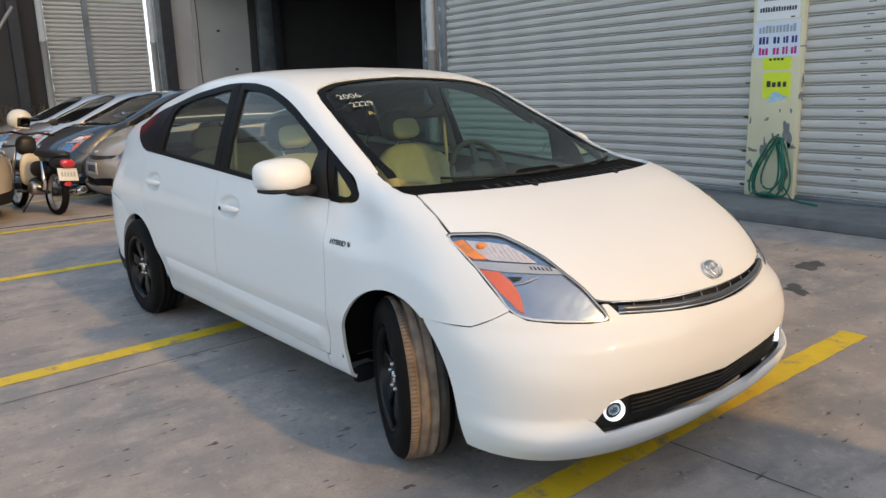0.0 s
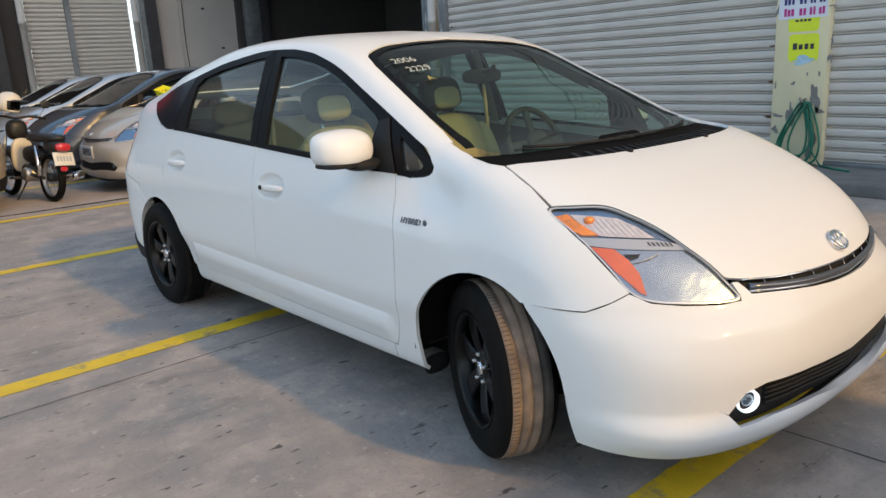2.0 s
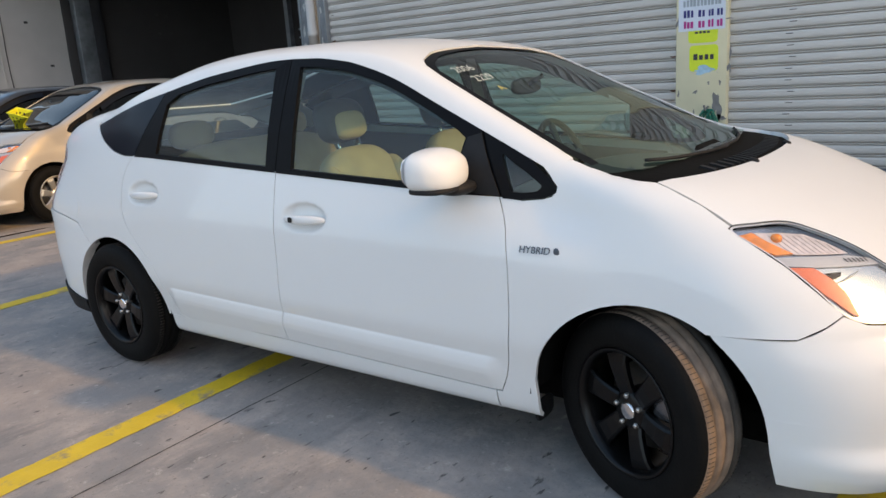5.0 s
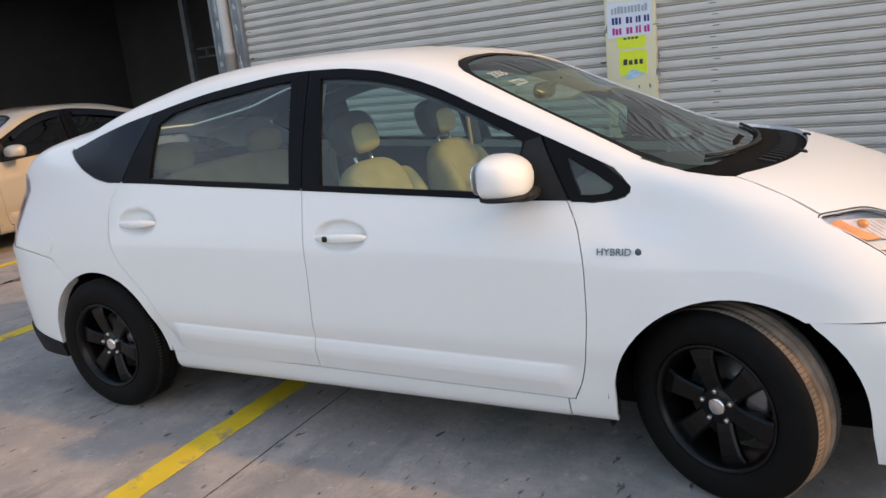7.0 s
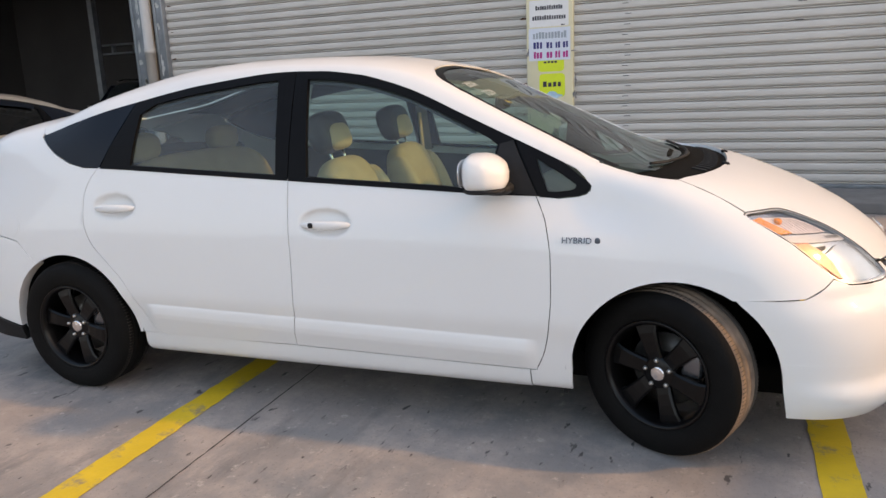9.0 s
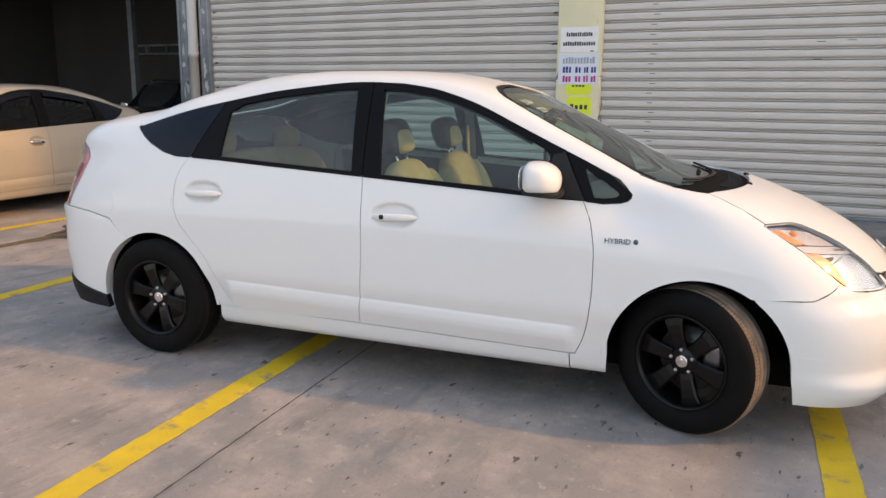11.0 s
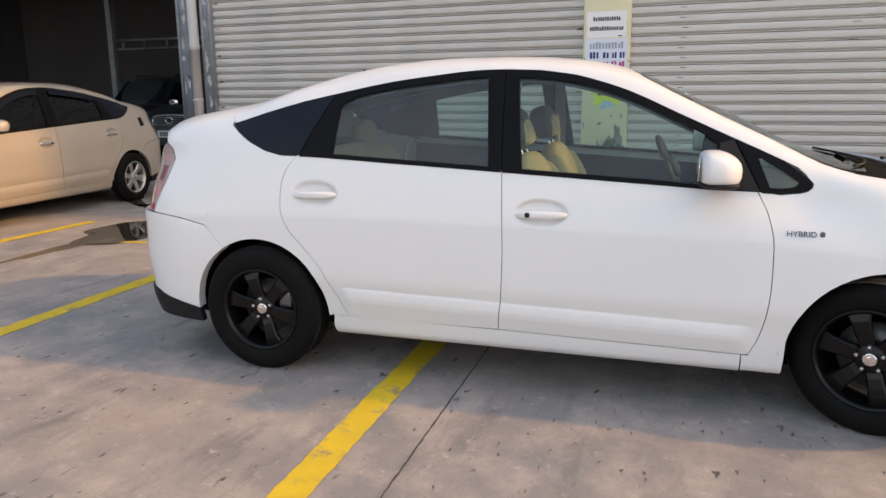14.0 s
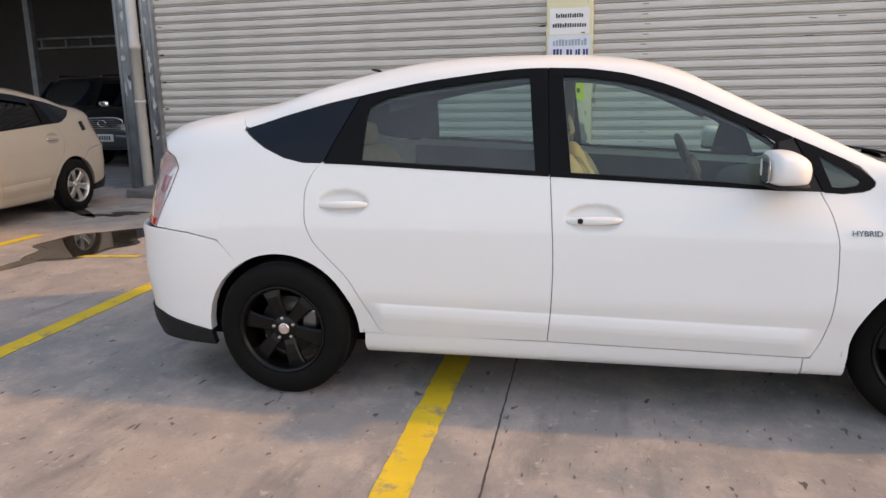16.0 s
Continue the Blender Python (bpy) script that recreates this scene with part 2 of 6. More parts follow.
for a in (0.25, 0.3, 0.4, 0.5, 0.6, 0.7, 0.8, 0.9, 1.0, 1.1, 1.2, 1.4, 1.6, 1.8, 2.0, 2.2, 2.4, 2.5, 2.6, 2.7, 2.8, 2.86, 2.95, 3.05, 3.15, 3.25, 3.34, 3.42):
    s = float(side_w(a))
    zb, rb, rz, cz = float(belt(a)), float(rail_b(a)) * min(1, s + 0.04), float(rail_z(a)), float(zc(a))
    bb = 0.828 * s * float(belt_w(a))
    f8 = min(1.0, max(0.0, (a - 1.6) / 0.6))
    zm, bm_ = zb + 0.55 * (rz - zb), bb + 0.55 * (rb - bb) + 0.022
    hand[a] = [(0.765 * s, 0.195), (0.800 * s, 0.225), (0.838 * s, 0.40), (0.860 * s, 0.52), (0.852 * s, 0.76), (bb, zb), (bm_, zm), (rb, rz), ((0.40 + 0.06 * f8) * s, rz + (0.72 + 0.08 * f8) * (cz - rz)), (0.0, cz)]
for a in np.arange(-0.91, 0.021, 0.035):
    cz = float(zc(a))
    zs = [0.195, 0.225, 0.40, 0.52]
    zs = np.array([min(z, cz) for z in zs] + [0.52 + (cz - 0.52) * f for f in (0.42, 0.72, 0.84, 0.93, 0.985)] + [cz])
    hand[float(a)] = [(float(nose_b(a, z)) if k < 9 else 0.0, float(z)) for k, z in enumerate(zs)]
keys = sorted(hand)
KB = [pchip(keys, [hand[k][i][0] for k in keys])(GA) for i in range(10)]
KZ = [pchip(keys, [hand[k][i][1] for k in keys])(GA) for i in range(10)]
for i in range(NA):
    GB[i] = pchip(ks, [KB[k][i] for k in range(10)])(GT)
    GZ[i] = pchip(ks, [KZ[k][i] for k in range(10)])(GT)


def bilinear(G, a, t):
    u = np.clip((np.asarray(a, float) - GA[0]) / (GA[1] - GA[0]), 0, NA - 1.001)
    v = np.clip(np.asarray(t, float) / 9 * (NT - 1), 0, NT - 1.001)
    i, j = u.astype(int), v.astype(int)
    f, g = u - i, v - j
    return (1 - f) * ((1 - g) * G[i, j] + g * G[i, j + 1]) + f * ((1 - g) * G[i + 1, j] + g * G[i + 1, j + 1])


def shell(a, t):
    return np.stack([a, bilinear(GB, a, t), bilinear(GZ, a, t)], -1)


def t_of_z(a, z):
    """The section's parameter at the height z of the side at a."""
    line = bilinear(GZ, np.full(NT, a), GT)
    return float(np.interp(z, line, GT))


def t_of_b(a, b):
    """The section's parameter at the half-width b on the car's top at a."""
    line = bilinear(GB, np.full(NT, a), GT)
    k = int(np.searchsorted(GT, 4.0))
    return float(np.interp(-b, -line[k:], GT[k:]))


def smooth_loop(points, step=0.03, closed=True, corners=()):
    """Resample a polygon: straight runs between its points, cut to short steps."""
    out = []
    n = len(points)
    for i in range(n if closed else n - 1):
        p, q = np.array(points[i], float), np.array(points[(i + 1) % n], float)
        k = max(1, int(np.ceil(np.linalg.norm(q - p) / step)))
        out += [tuple(p + (q - p) * j / k) for j in range(k)]
    return out


def round_corners(points, r):
    """Cut every corner of a polygon by a short arc of about the radius r (one number, or one for each corner)."""
    out = []
    n = len(points)
    rs = r if isinstance(r, (list, tuple)) else [r] * n
    for i in range(n):
        p, c, q = (np.array(points[(i + k) % n], float) for k in (-1, 0, 1))
        d1, d2 = np.linalg.norm(p - c), np.linalg.norm(q - c)
        s = min(rs[i], d1 * 0.45, d2 * 0.45)
        if s < 1e-4:
            out.append(tuple(c))
            continue
        s1, s2 = c + (p - c) / d1 * s, c + (q - c) / d2 * s
        for f in (0, 0.2, 0.4, 0.6, 0.8, 1.0):
            out.append(tuple((1 - f) ** 2 * s1 + 2 * f * (1 - f) * c + f**2 * s2))
    return out


def inset(poly, d):
    """The polygon drawn in by d all round (its points taken as they come)."""
    p = np.array(poly, float)
    area = 0.5 * np.sum(p[:, 0] * np.roll(p[:, 1], -1) - np.roll(p[:, 0], -1) * p[:, 1])
    e1, e2 = p - np.roll(p, 1, 0), np.roll(p, -1, 0) - p
    n1 = np.stack([-e1[:, 1], e1[:, 0]], -1) / (np.linalg.norm(e1, axis=1)[:, None] + 1e-9)
    n2 = np.stack([-e2[:, 1], e2[:, 0]], -1) / (np.linalg.norm(e2, axis=1)[:, None] + 1e-9)
    n = n1 + n2
    n /= np.maximum(np.sum(n * n1, 1), 0.35)[:, None] + 1e-9
    return [tuple(q) for q in p + n * d * np.sign(area)]


def clip_cell(poly, u0, u1, v0, v1):
    for axis, limit, sign in ((0, u0, 1), (0, u1, -1), (1, v0, 1), (1, v1, -1)):
        out = []
        for i, p in enumerate(poly):
            q = poly[(i + 1) % len(poly)]
            dp, dq = sign * (p[axis] - limit), sign * (q[axis] - limit)
            if dp >= 0:
                out.append(p)
            if (dp > 0 > dq) or (dp < 0 < dq):
                f = dp / (dp - dq)
                out.append((p[0] + f * (q[0] - p[0]), p[1] + f * (q[1] - p[1])))
        poly = out
        if len(poly) < 3:
            return []
    return poly


def sheet(poly, fn, nu=24, nv=24, lip=0.012, push=0.0, mirror=False, both=False, thick=0.0):
    """A bmesh of the polygon poly, given in the surface's two parameters, laid on the surface fn and cut into cells; its rim is turned inwards by lip."""
    us, vs = [p[0] for p in poly], [p[1] for p in poly]
    gu, gv = np.linspace(min(us), max(us), nu + 1), np.linspace(min(vs), max(vs), nv + 1)
    faces = []
    for i in range(nu):
        strip = clip_cell(poly, gu[i], gu[i + 1], -1e9, 1e9)
        if strip:
            for j in range(nv):
                c = clip_cell(strip, gu[i], gu[i + 1], gv[j], gv[j + 1])
                if c:
                    faces.append(c)
    index, pts, fidx = {}, [], []
    for f in faces:
        ids = []
        for p in f:
            key = (round(p[0], 5), round(p[1], 5))
            if key not in index:
                index[key] = len(pts)
                pts.append(key)
            if not ids or ids[-1] != index[key]:
                ids.append(index[key])
        if len(ids) > 1 and ids[0] == ids[-1]:
            ids.pop()
        if len(set(ids)) == len(ids) >= 3:
            fidx.append(ids)
    P = np.array(pts)
    e = 1e-3
    X = fn(P[:, 0], P[:, 1])
    du, dv = fn(P[:, 0] + e, P[:, 1]) - fn(P[:, 0] - e, P[:, 1]), fn(P[:, 0], P[:, 1] + e) - fn(P[:, 0], P[:, 1] - e)
    N = np.cross(du, dv)
    N /= np.linalg.norm(N, axis=1)[:, None] + 1e-12
    out_dir = X - np.array([1.2, 0.0, 0.55])
    out_dir[:, 0] *= 0.35
    if np.sum(N * out_dir) < 0:
        N = -N
    X = X + N * push
    bm = bmesh.new()

    def add(flip):
        s = np.array([-1.0, 1.0 if flip else -1.0, 1.0])
        V = [bm.verts.new(p) for p in X * s]
        made = []
        for ids in fidx:
            try:
                made.append(bm.faces.new([V[k] for k in ids]))
            except ValueError:
                pass
        bm.normal_update()
        want = N * s
        vote = sum(f.normal.dot(Vector(want[ids[0]])) for f, ids in zip(made, fidx))
        if vote < 0:
            bmesh.ops.reverse_faces(bm, faces=made)
        for f in made:
            f.smooth = True
        if lip > 0:
            rim = {}
            for f in made:
                for l in f.loops:
                    ed = l.edge
                    if len(ed.link_faces) == 1 and max(abs(v.co.y) for v in ed.verts) > 1e-3:
                        for v in (l.vert, l.link_loop_next.vert):
                            rim[v] = None
            idx = {v: k for k, v in enumerate(V)}
            low, top = {}, {}
            for v in list(rim):
                n = Vector(want[idx[v]])
                top[v] = bm.verts.new(v.co)
                low[v] = bm.verts.new(v.co - n * lip)
            for f in made:
                for l in list(f.loops):
                    if len(l.edge.link_faces) == 1 and max(abs(v.co.y) for v in l.edge.verts) > 1e-3 and l.vert in top and l.link_loop_next.vert in top:
                        v1, v2 = l.vert, l.link_loop_next.vert
                        try:
                            bm.faces.new([top[v2], top[v1], low[v1], low[v2]])
                        except ValueError:
                            pass

    add(mirror)
    if both:
        add(not mirror)
        bmesh.ops.remove_doubles(bm, verts=[v for v in bm.verts if abs(v.co.y) < 1e-3], dist=2e-3)
    return bm


def part(name, bm, material, parent=None, label="", matrix=None):
    """One mesh object from a bmesh, under its thing."""
    me = bpy.data.meshes.new(name)
    bm.to_mesh(me)
    bm.free()
    for m in material if isinstance(material, (list, tuple)) else [material]:
        me.materials.append(m)
    ob = new(name, me)
    if matrix is not None:
        ob.matrix_world = matrix
    if parent is not None:
        ob.parent = parent
    if label:
        ob["label"] = label
    return ob


def box(x0, y0, z0, x1, y1, z1, bevel=0.0, seg=2, bm=None):
    own = bmesh.new()
    bmesh.ops.create_cube(own, size=1)
    for v in own.verts:
        v.co = Vector(((x0 + x1) / 2 + v.co.x * (x1 - x0), (y0 + y1) / 2 + v.co.y * (y1 - y0), (z0 + z1) / 2 + v.co.z * (z1 - z0)))
    if bevel > 0:
        bmesh.ops.bevel(own, geom=list(own.edges), offset=bevel, segments=seg, profile=0.5, affect="EDGES")
        for f in own.faces:
            f.smooth = True
    return join(bm, own)


def join(bm, own, m=None):
    if m is not None:
        bmesh.ops.transform(own, matrix=m, verts=own.verts)
    if bm is None:
        return own
    me = bpy.data.meshes.new("tmp")
    own.to_mesh(me)
    own.free()
    bm.from_mesh(me)
    bpy.data.meshes.remove(me)
    return bm


def lathe(profile, n=48, bm=None, m=None, axis="Y"):
    """Turn the profile (radius, along) round the axis Y."""
    own = bmesh.new()
    rings = []
    for r, h in profile:
        rings.append([own.verts.new((r * math.cos(2 * math.pi * k / n), h, r * math.sin(2 * math.pi * k / n))) for k in range(n)])
    for r1, r2 in zip(rings, rings[1:]):
        for k in range(n):
            f = own.faces.new((r1[k], r1[(k + 1) % n], r2[(k + 1) % n], r2[k]))
            f.smooth = True
    bmesh.ops.recalc_face_normals(own, faces=own.faces)
    return join(bm, own, m)


def tube(path, r, n=10, bm=None, closed=False):
    """A round bar along a path of points."""
    own = bmesh.new()
    pts = [Vector(p) for p in path]
    rings = []
    for i, p in enumerate(pts):
        d = (pts[(i + 1) % len(pts)] if closed or i < len(pts) - 1 else p) - (pts[i - 1] if closed or i > 0 else p)
        d.normalize()
        side = d.cross(Vector((0, 0, 1)) if abs(d.z) < 0.9 else Vector((0, 1, 0))).normalized()
        upv = side.cross(d)
        rr = r[i] if isinstance(r, (list, tuple)) else r
        rings.append([own.verts.new(p + (side * math.cos(2 * math.pi * k / n) + upv * math.sin(2 * math.pi * k / n)) * rr) for k in range(n)])
    pairs = list(zip(rings, rings[1:])) + ([(rings[-1], rings[0])] if closed else [])
    for r1, r2 in pairs:
        for k in range(n):
            own.faces.new((r1[k], r1[(k + 1) % n], r2[(k + 1) % n], r2[k])).smooth = True
    if not closed:
        own.faces.new(rings[0])
        own.faces.new(rings[-1])
    bmesh.ops.recalc_face_normals(own, faces=own.faces)
    return join(bm, own)


def side_poly(points, step=0.04):
    """A polygon drawn in the side view (a, z), in the shell's parameters."""
    return [(a, t_of_z(a, z)) for a, z in smooth_loop(points, step)]


def arc(a0, z0, r, d0, d1, n=16):
    return [(a0 + r * math.cos(radians(d0 + (d1 - d0) * k / n)), z0 + r * math.sin(radians(d0 + (d1 - d0) * k / n))) for k in range(n + 1)]


# lines of the body in the side view
ROOF_LINE = [(0.30, 1.055), (0.45, 1.125), (0.556, 1.172), (0.77, 1.268), (0.987, 1.365), (1.1, 1.402), (1.207, 1.430), (1.43, 1.456), (1.59, 1.458), (1.75, 1.446), (1.897, 1.428), (2.08, 1.405), (2.27, 1.368), (2.5, 1.320), (2.7, 1.268), (2.875, 1.217)]
roof_z = pchip(*zip(*ROOF_LINE))
trim_bottom = pchip([0.30, 0.36, 0.5, 0.8, 1.45, 2.0, 2.45, 2.575, 2.675, 2.775, 2.89], [0.956, 0.950, 0.955, 0.973, 1.010, 1.040, 1.063, 1.066, 1.087, 1.130, 1.210])
DOOR_LINE = [(0.445, 0.957), (0.40, 0.86), (0.378, 0.74), (0.376, 0.60), (0.385, 0.48), (0.41, 0.36), (0.44, 0.292)]
B_LINE = [(1.49, 1.019), (1.478, 0.85), (1.47, 0.66), (1.474, 0.5), (1.492, 0.305)]
REAR_LINE = [(2.495, 1.07), (2.548, 1.00), (2.570, 0.92), (2.568, 0.83), (2.535, 0.733), (2.46, 0.65), (2.37, 0.555), (2.31, 0.45), (2.268, 0.37), (2.228, 0.31), (2.18, 0.297)]


def eased(line, n=24):
    """The same line, drawn as a smooth curve over the height."""
    f = pchip([z for a, z in line[::-1]], [a for a, z in line[::-1]])
    return [(float(f(z)), float(z)) for z in np.linspace(line[0][1], line[-1][1], n)]


DOOR_LINE, B_LINE, REAR_LINE = eased(DOOR_LINE), eased(B_LINE, 14), eased(REAR_LINE, 40)




def bandmesh(outer, inner, fn, push=0.0, lip=0.01, mirror=False, k=3):
    """A frame between two matched loops on the surface fn."""
    def fine(loop):
        out = []
        for i, p in enumerate(loop):
            q = loop[(i + 1) % len(loop)]
            out += [(p[0] + (q[0] - p[0]) * j / k, p[1] + (q[1] - p[1]) * j / k) for j in range(k)]
        return np.array(out)

    o, n = fine(outer), fine(inner)
    rows = [o + (n - o) * f for f in (0.0, 0.33, 0.67, 1.0)]
    s = np.array([-1.0, 1.0 if mirror else -1.0, 1.0])
    bm = bmesh.new()
    rings = []
    for r in rows:
        X = fn(r[:, 0], r[:, 1])
        X[:, 1] += push
        rings.append([bm.verts.new(p) for p in X * s])
    low = []
    for ring, d in ((rings[0], lip), (rings[-1], lip * 1.6)):
        low.append([bm.verts.new(v.co + Vector((0, d if not mirror else -d, 0))) for v in ring])
    m = len(o)
    for r1, r2 in [(low[0], rings[0])] + list(zip(rings, rings[1:])) + [(rings[-1], low[1])]:
        for i in range(m):
            bm.faces.new((r1[i], r1[(i + 1) % m], r2[(i + 1) % m], r2[i]))
    bmesh.ops.recalc_face_normals(bm, faces=bm.faces)
    probe = bm.faces[m]
    if probe.normal.y * (1 if mirror else -1) < 0:
        bmesh.ops.reverse_faces(bm, faces=bm.faces)
    return bm


def dent(a, z, a0, z0, ra, rz, d):
    f = np.clip(1 - ((a - a0) / ra) ** 2 - ((z - z0) / rz) ** 2, 0, 1)
    return d * np.sqrt(np.clip(1 - (1 - f) ** 2, 0, 1))


def side_skin(a, t):
    """The shell with the doors' crease and the hollows behind the handles."""
    X = shell(a, t)
    a, z = X[:, 0], X[:, 2]
    zcr = 0.410 + 0.0194 * (a - 0.446)
    fade = np.clip((a - 0.43) / 0.05, 0, 1) * np.clip((2.275 - a) / 0.05, 0, 1)
    up = np.clip((zcr + 0.006 - z) / 0.046, 0, 1)
    up = up ** 0.8 * (1.35 - 0.35 * up)
    low = np.clip((z - 0.275) / (zcr - 0.335), 0, 1)
    X[:, 1] += fade * up * low * 0.0165
    X[:, 1] -= dent(a, z, 1.305, 0.846, 0.112, 0.056, 0.026) + dent(a, z, 2.388, 0.896, 0.112, 0.054, 0.026)
    return X


def hood_skin(q, w):
    return nose(q, zc(w))


def lip_skin(q, z):
    """The nose's lowest part, flared out below the lower grille."""
    X = nose(q, z)
    f = np.clip((0.345 - z) / 0.07, 0, 1)
    f = f * f * (3 - 2 * f) * (1 - 0.35 * np.clip((0.24 - z) / 0.06, 0, 1)) * np.clip((0.93 - np.abs(q)) / 0.25, 0, 1)
    X[:, 0] -= 0.030 * f * np.cos(q * math.pi / 2)
    X[:, 1] += 0.030 * f * np.sin(q * math.pi / 2)
    return X


def mirrored(half):
    """A loop symmetric about the middle from its right half (from the middle outwards and back to the middle)."""
    return half + [(-q, z) for q, z in half[::-1] if abs(q) > 1e-6]


def superbox(cx, cy, cz, rx, ry, rz, n=3.2, nu=28, nv=18, bm=None, m=None):
    own = bmesh.new()
    sg = lambda v: math.copysign(abs(v) ** (2 / n), v)
    rows = []
    for j in range(1, nv):
        p = -math.pi / 2 + math.pi * j / nv
        rows.append([own.verts.new((cx + rx * sg(math.cos(p)) * sg(math.cos(2 * math.pi * i / nu)), cy + ry * sg(math.cos(p)) * sg(math.sin(2 * math.pi * i / nu)), cz + rz * sg(math.sin(p)))) for i in range(nu)])
    lo, hi = own.verts.new((cx, cy, cz - rz)), own.verts.new((cx, cy, cz + rz))
    for r1, r2 in zip(rows, rows[1:]):
        for i in range(nu):
            own.faces.new((r1[i], r1[(i + 1) % nu], r2[(i + 1) % nu], r2[i]))
    for i in range(nu):
        own.faces.new((rows[0][(i + 1) % nu], rows[0][i], lo))
        own.faces.new((rows[-1][i], rows[-1][(i + 1) % nu], hi))
    for f in own.faces:
        f.smooth = True
    return join(bm, own, m)


def text_mesh(words, size, depth=0.002):
    cu = bpy.data.curves.new("words", "FONT")
    cu.body, cu.size, cu.extrude, cu.align_x, cu.align_y = words, size, depth, "CENTER", "CENTER"
    ob = bpy.data.objects.new("words", cu)
    me = bpy.data.meshes.new_from_object(ob)
    bm = bmesh.new()
    bm.from_mesh(me)
    bpy.data.objects.remove(ob)
    bpy.data.curves.remove(cu)
    bpy.data.meshes.remove(me)
    return bm


def L(a, b, z):
    """Car coordinates to the car's own axes."""
    return Vector((-a, -b, z))


def build_wheel(car, a, side, rim_mat, turn=0.0, dusty=True):
    """A tyre on a six-spoke rim; +Y is outwards before it is set in place."""
    m = Matrix.Translation(L(a, side * (0.748 if a < 1 else 0.782), 0.311)) @ Matrix.Rotation(radians(turn), 4, "Z") @ Matrix.Rotation(math.pi if side > 0 else 0, 4, "Z")
    R = 0.314
    prof = [(0.198, -0.085), (0.222, -0.097), (0.258, -0.100), (0.288, -0.094), (0.304, -0.080), (R - 0.004, -0.068)]
    grooves = (-0.036, 0.0, 0.036)
    y = -0.066
    for g in grooves:
        prof += [(R, y + 0.006), (R, g - 0.005), (R - 0.007, g - 0.004), (R - 0.007, g + 0.004), (R, g + 0.005)]
        y = g
    prof += [(R, 0.062), (R - 0.004, 0.068), (0.304, 0.080), (0.288, 0.094), (0.258, 0.100), (0.222, 0.097), (0.205, 0.088), (0.198, 0.080)]
    wheel = new("wheel")
    wheel.parent = car
    wheel.matrix_local = m
    bm = lathe(prof, 72)
    for f in bm.faces:
        c = f.calc_center_median()
        f.material_index = (1 if c.y > -0.022 else 2) if abs(c.y) < 0.069 and math.hypot(c.x, c.z) > 0.305 else 0
    tyre = part("tyre", bm, [RUBBER, TREAD if dusty else RUBBER, TREAD_GREY if dusty else RUBBER], wheel)
    sipes = None
    for k in range(0, 130):
        t = 2 * math.pi * k / 130
        for y0, y1 in ((-0.066, -0.044), (0.044, 0.066)):
            b2 = box(-0.0011, y0, R - 0.002, 0.0011, y1, R + 0.0005)
            sipes = join(sipes, b2, Matrix.Rotation(t, 4, "Y"))
    tagged(part("tread_block", sipes, TREAD_GREY, tyre), kind="stuff")
    rim = part("rim", lathe([(0.196, -0.08), (0.188, -0.06), (0.180, 0.0), (0.182, 0.055), (0.192, 0.075), (0.203, 0.088), (0.207, 0.090), (0.204, 0.094), (0.196, 0.091), (0.188, 0.080), (0.184, 0.062)], 64), rim_mat, wheel)
    bm = None
    for k in range(6):
        own = bmesh.new()
        rows = []
        for r, w, y, h in ((0.045, 0.030, 0.060, 0.018), (0.08, 0.030, 0.068, 0.020), (0.12, 0.033, 0.073, 0.020), (0.155, 0.037, 0.074, 0.020), (0.188, 0.046, 0.068, 0.022)):
            rows.append([own.verts.new(p) for p in ((-w, y - h, r), (-w, y - 0.006, r), (-w + 0.007, y, r), (w - 0.007, y, r), (w, y - 0.006, r), (w, y - h, r))])
        for r1, r2 in zip(rows, rows[1:]):
            for i in range(5):
                own.faces.new((r1[i], r1[i + 1], r2[i + 1], r2[i]))
        own.faces.new(rows[0][::-1])
        own.faces.new(rows[-1])
        bmesh.ops.recalc_face_normals(own, faces=own.faces)
        part("spoke", join(None, own, Matrix.Rotation(math.pi / 3 * k + 0.3, 4, "Y")), rim_mat, rim)
    part("hub", lathe([(0.0001, 0.066), (0.052, 0.066), (0.064, 0.058), (0.066, 0.03), (0.066, 0.0)], 40), rim_mat, rim)
    part("centre_cap", lathe([(0.0001, 0.074), (0.012, 0.0742), (0.016, 0.0725), (0.022, 0.0738), (0.0265, 0.072), (0.028, 0.064)], 32), CHROME, rim, "chrome centre cap")
    for k in range(5):
        t = 2 * math.pi * k / 5 + 0.2
        own = lathe([(0.0001, 0.076), (0.006, 0.076), (0.0088, 0.072), (0.0092, 0.05)], 6, None, Matrix.Translation((0.050 * math.cos(t), 0, 0.050 * math.sin(t))))
        part("wheel_nut", own, ALLOY, rim)
    part("brake_disc", lathe([(0.05, 0.0), (0.138, 0.0), (0.138, -0.02), (0.05, -0.02)], 48), mat_disc, wheel, "rusty steel brake disc")
    part("caliper", box(-0.155, -0.06, 0.0, -0.075, 0.045, 0.10, 0.016), BADGE, wheel, "grey brake caliper")
    return wheel


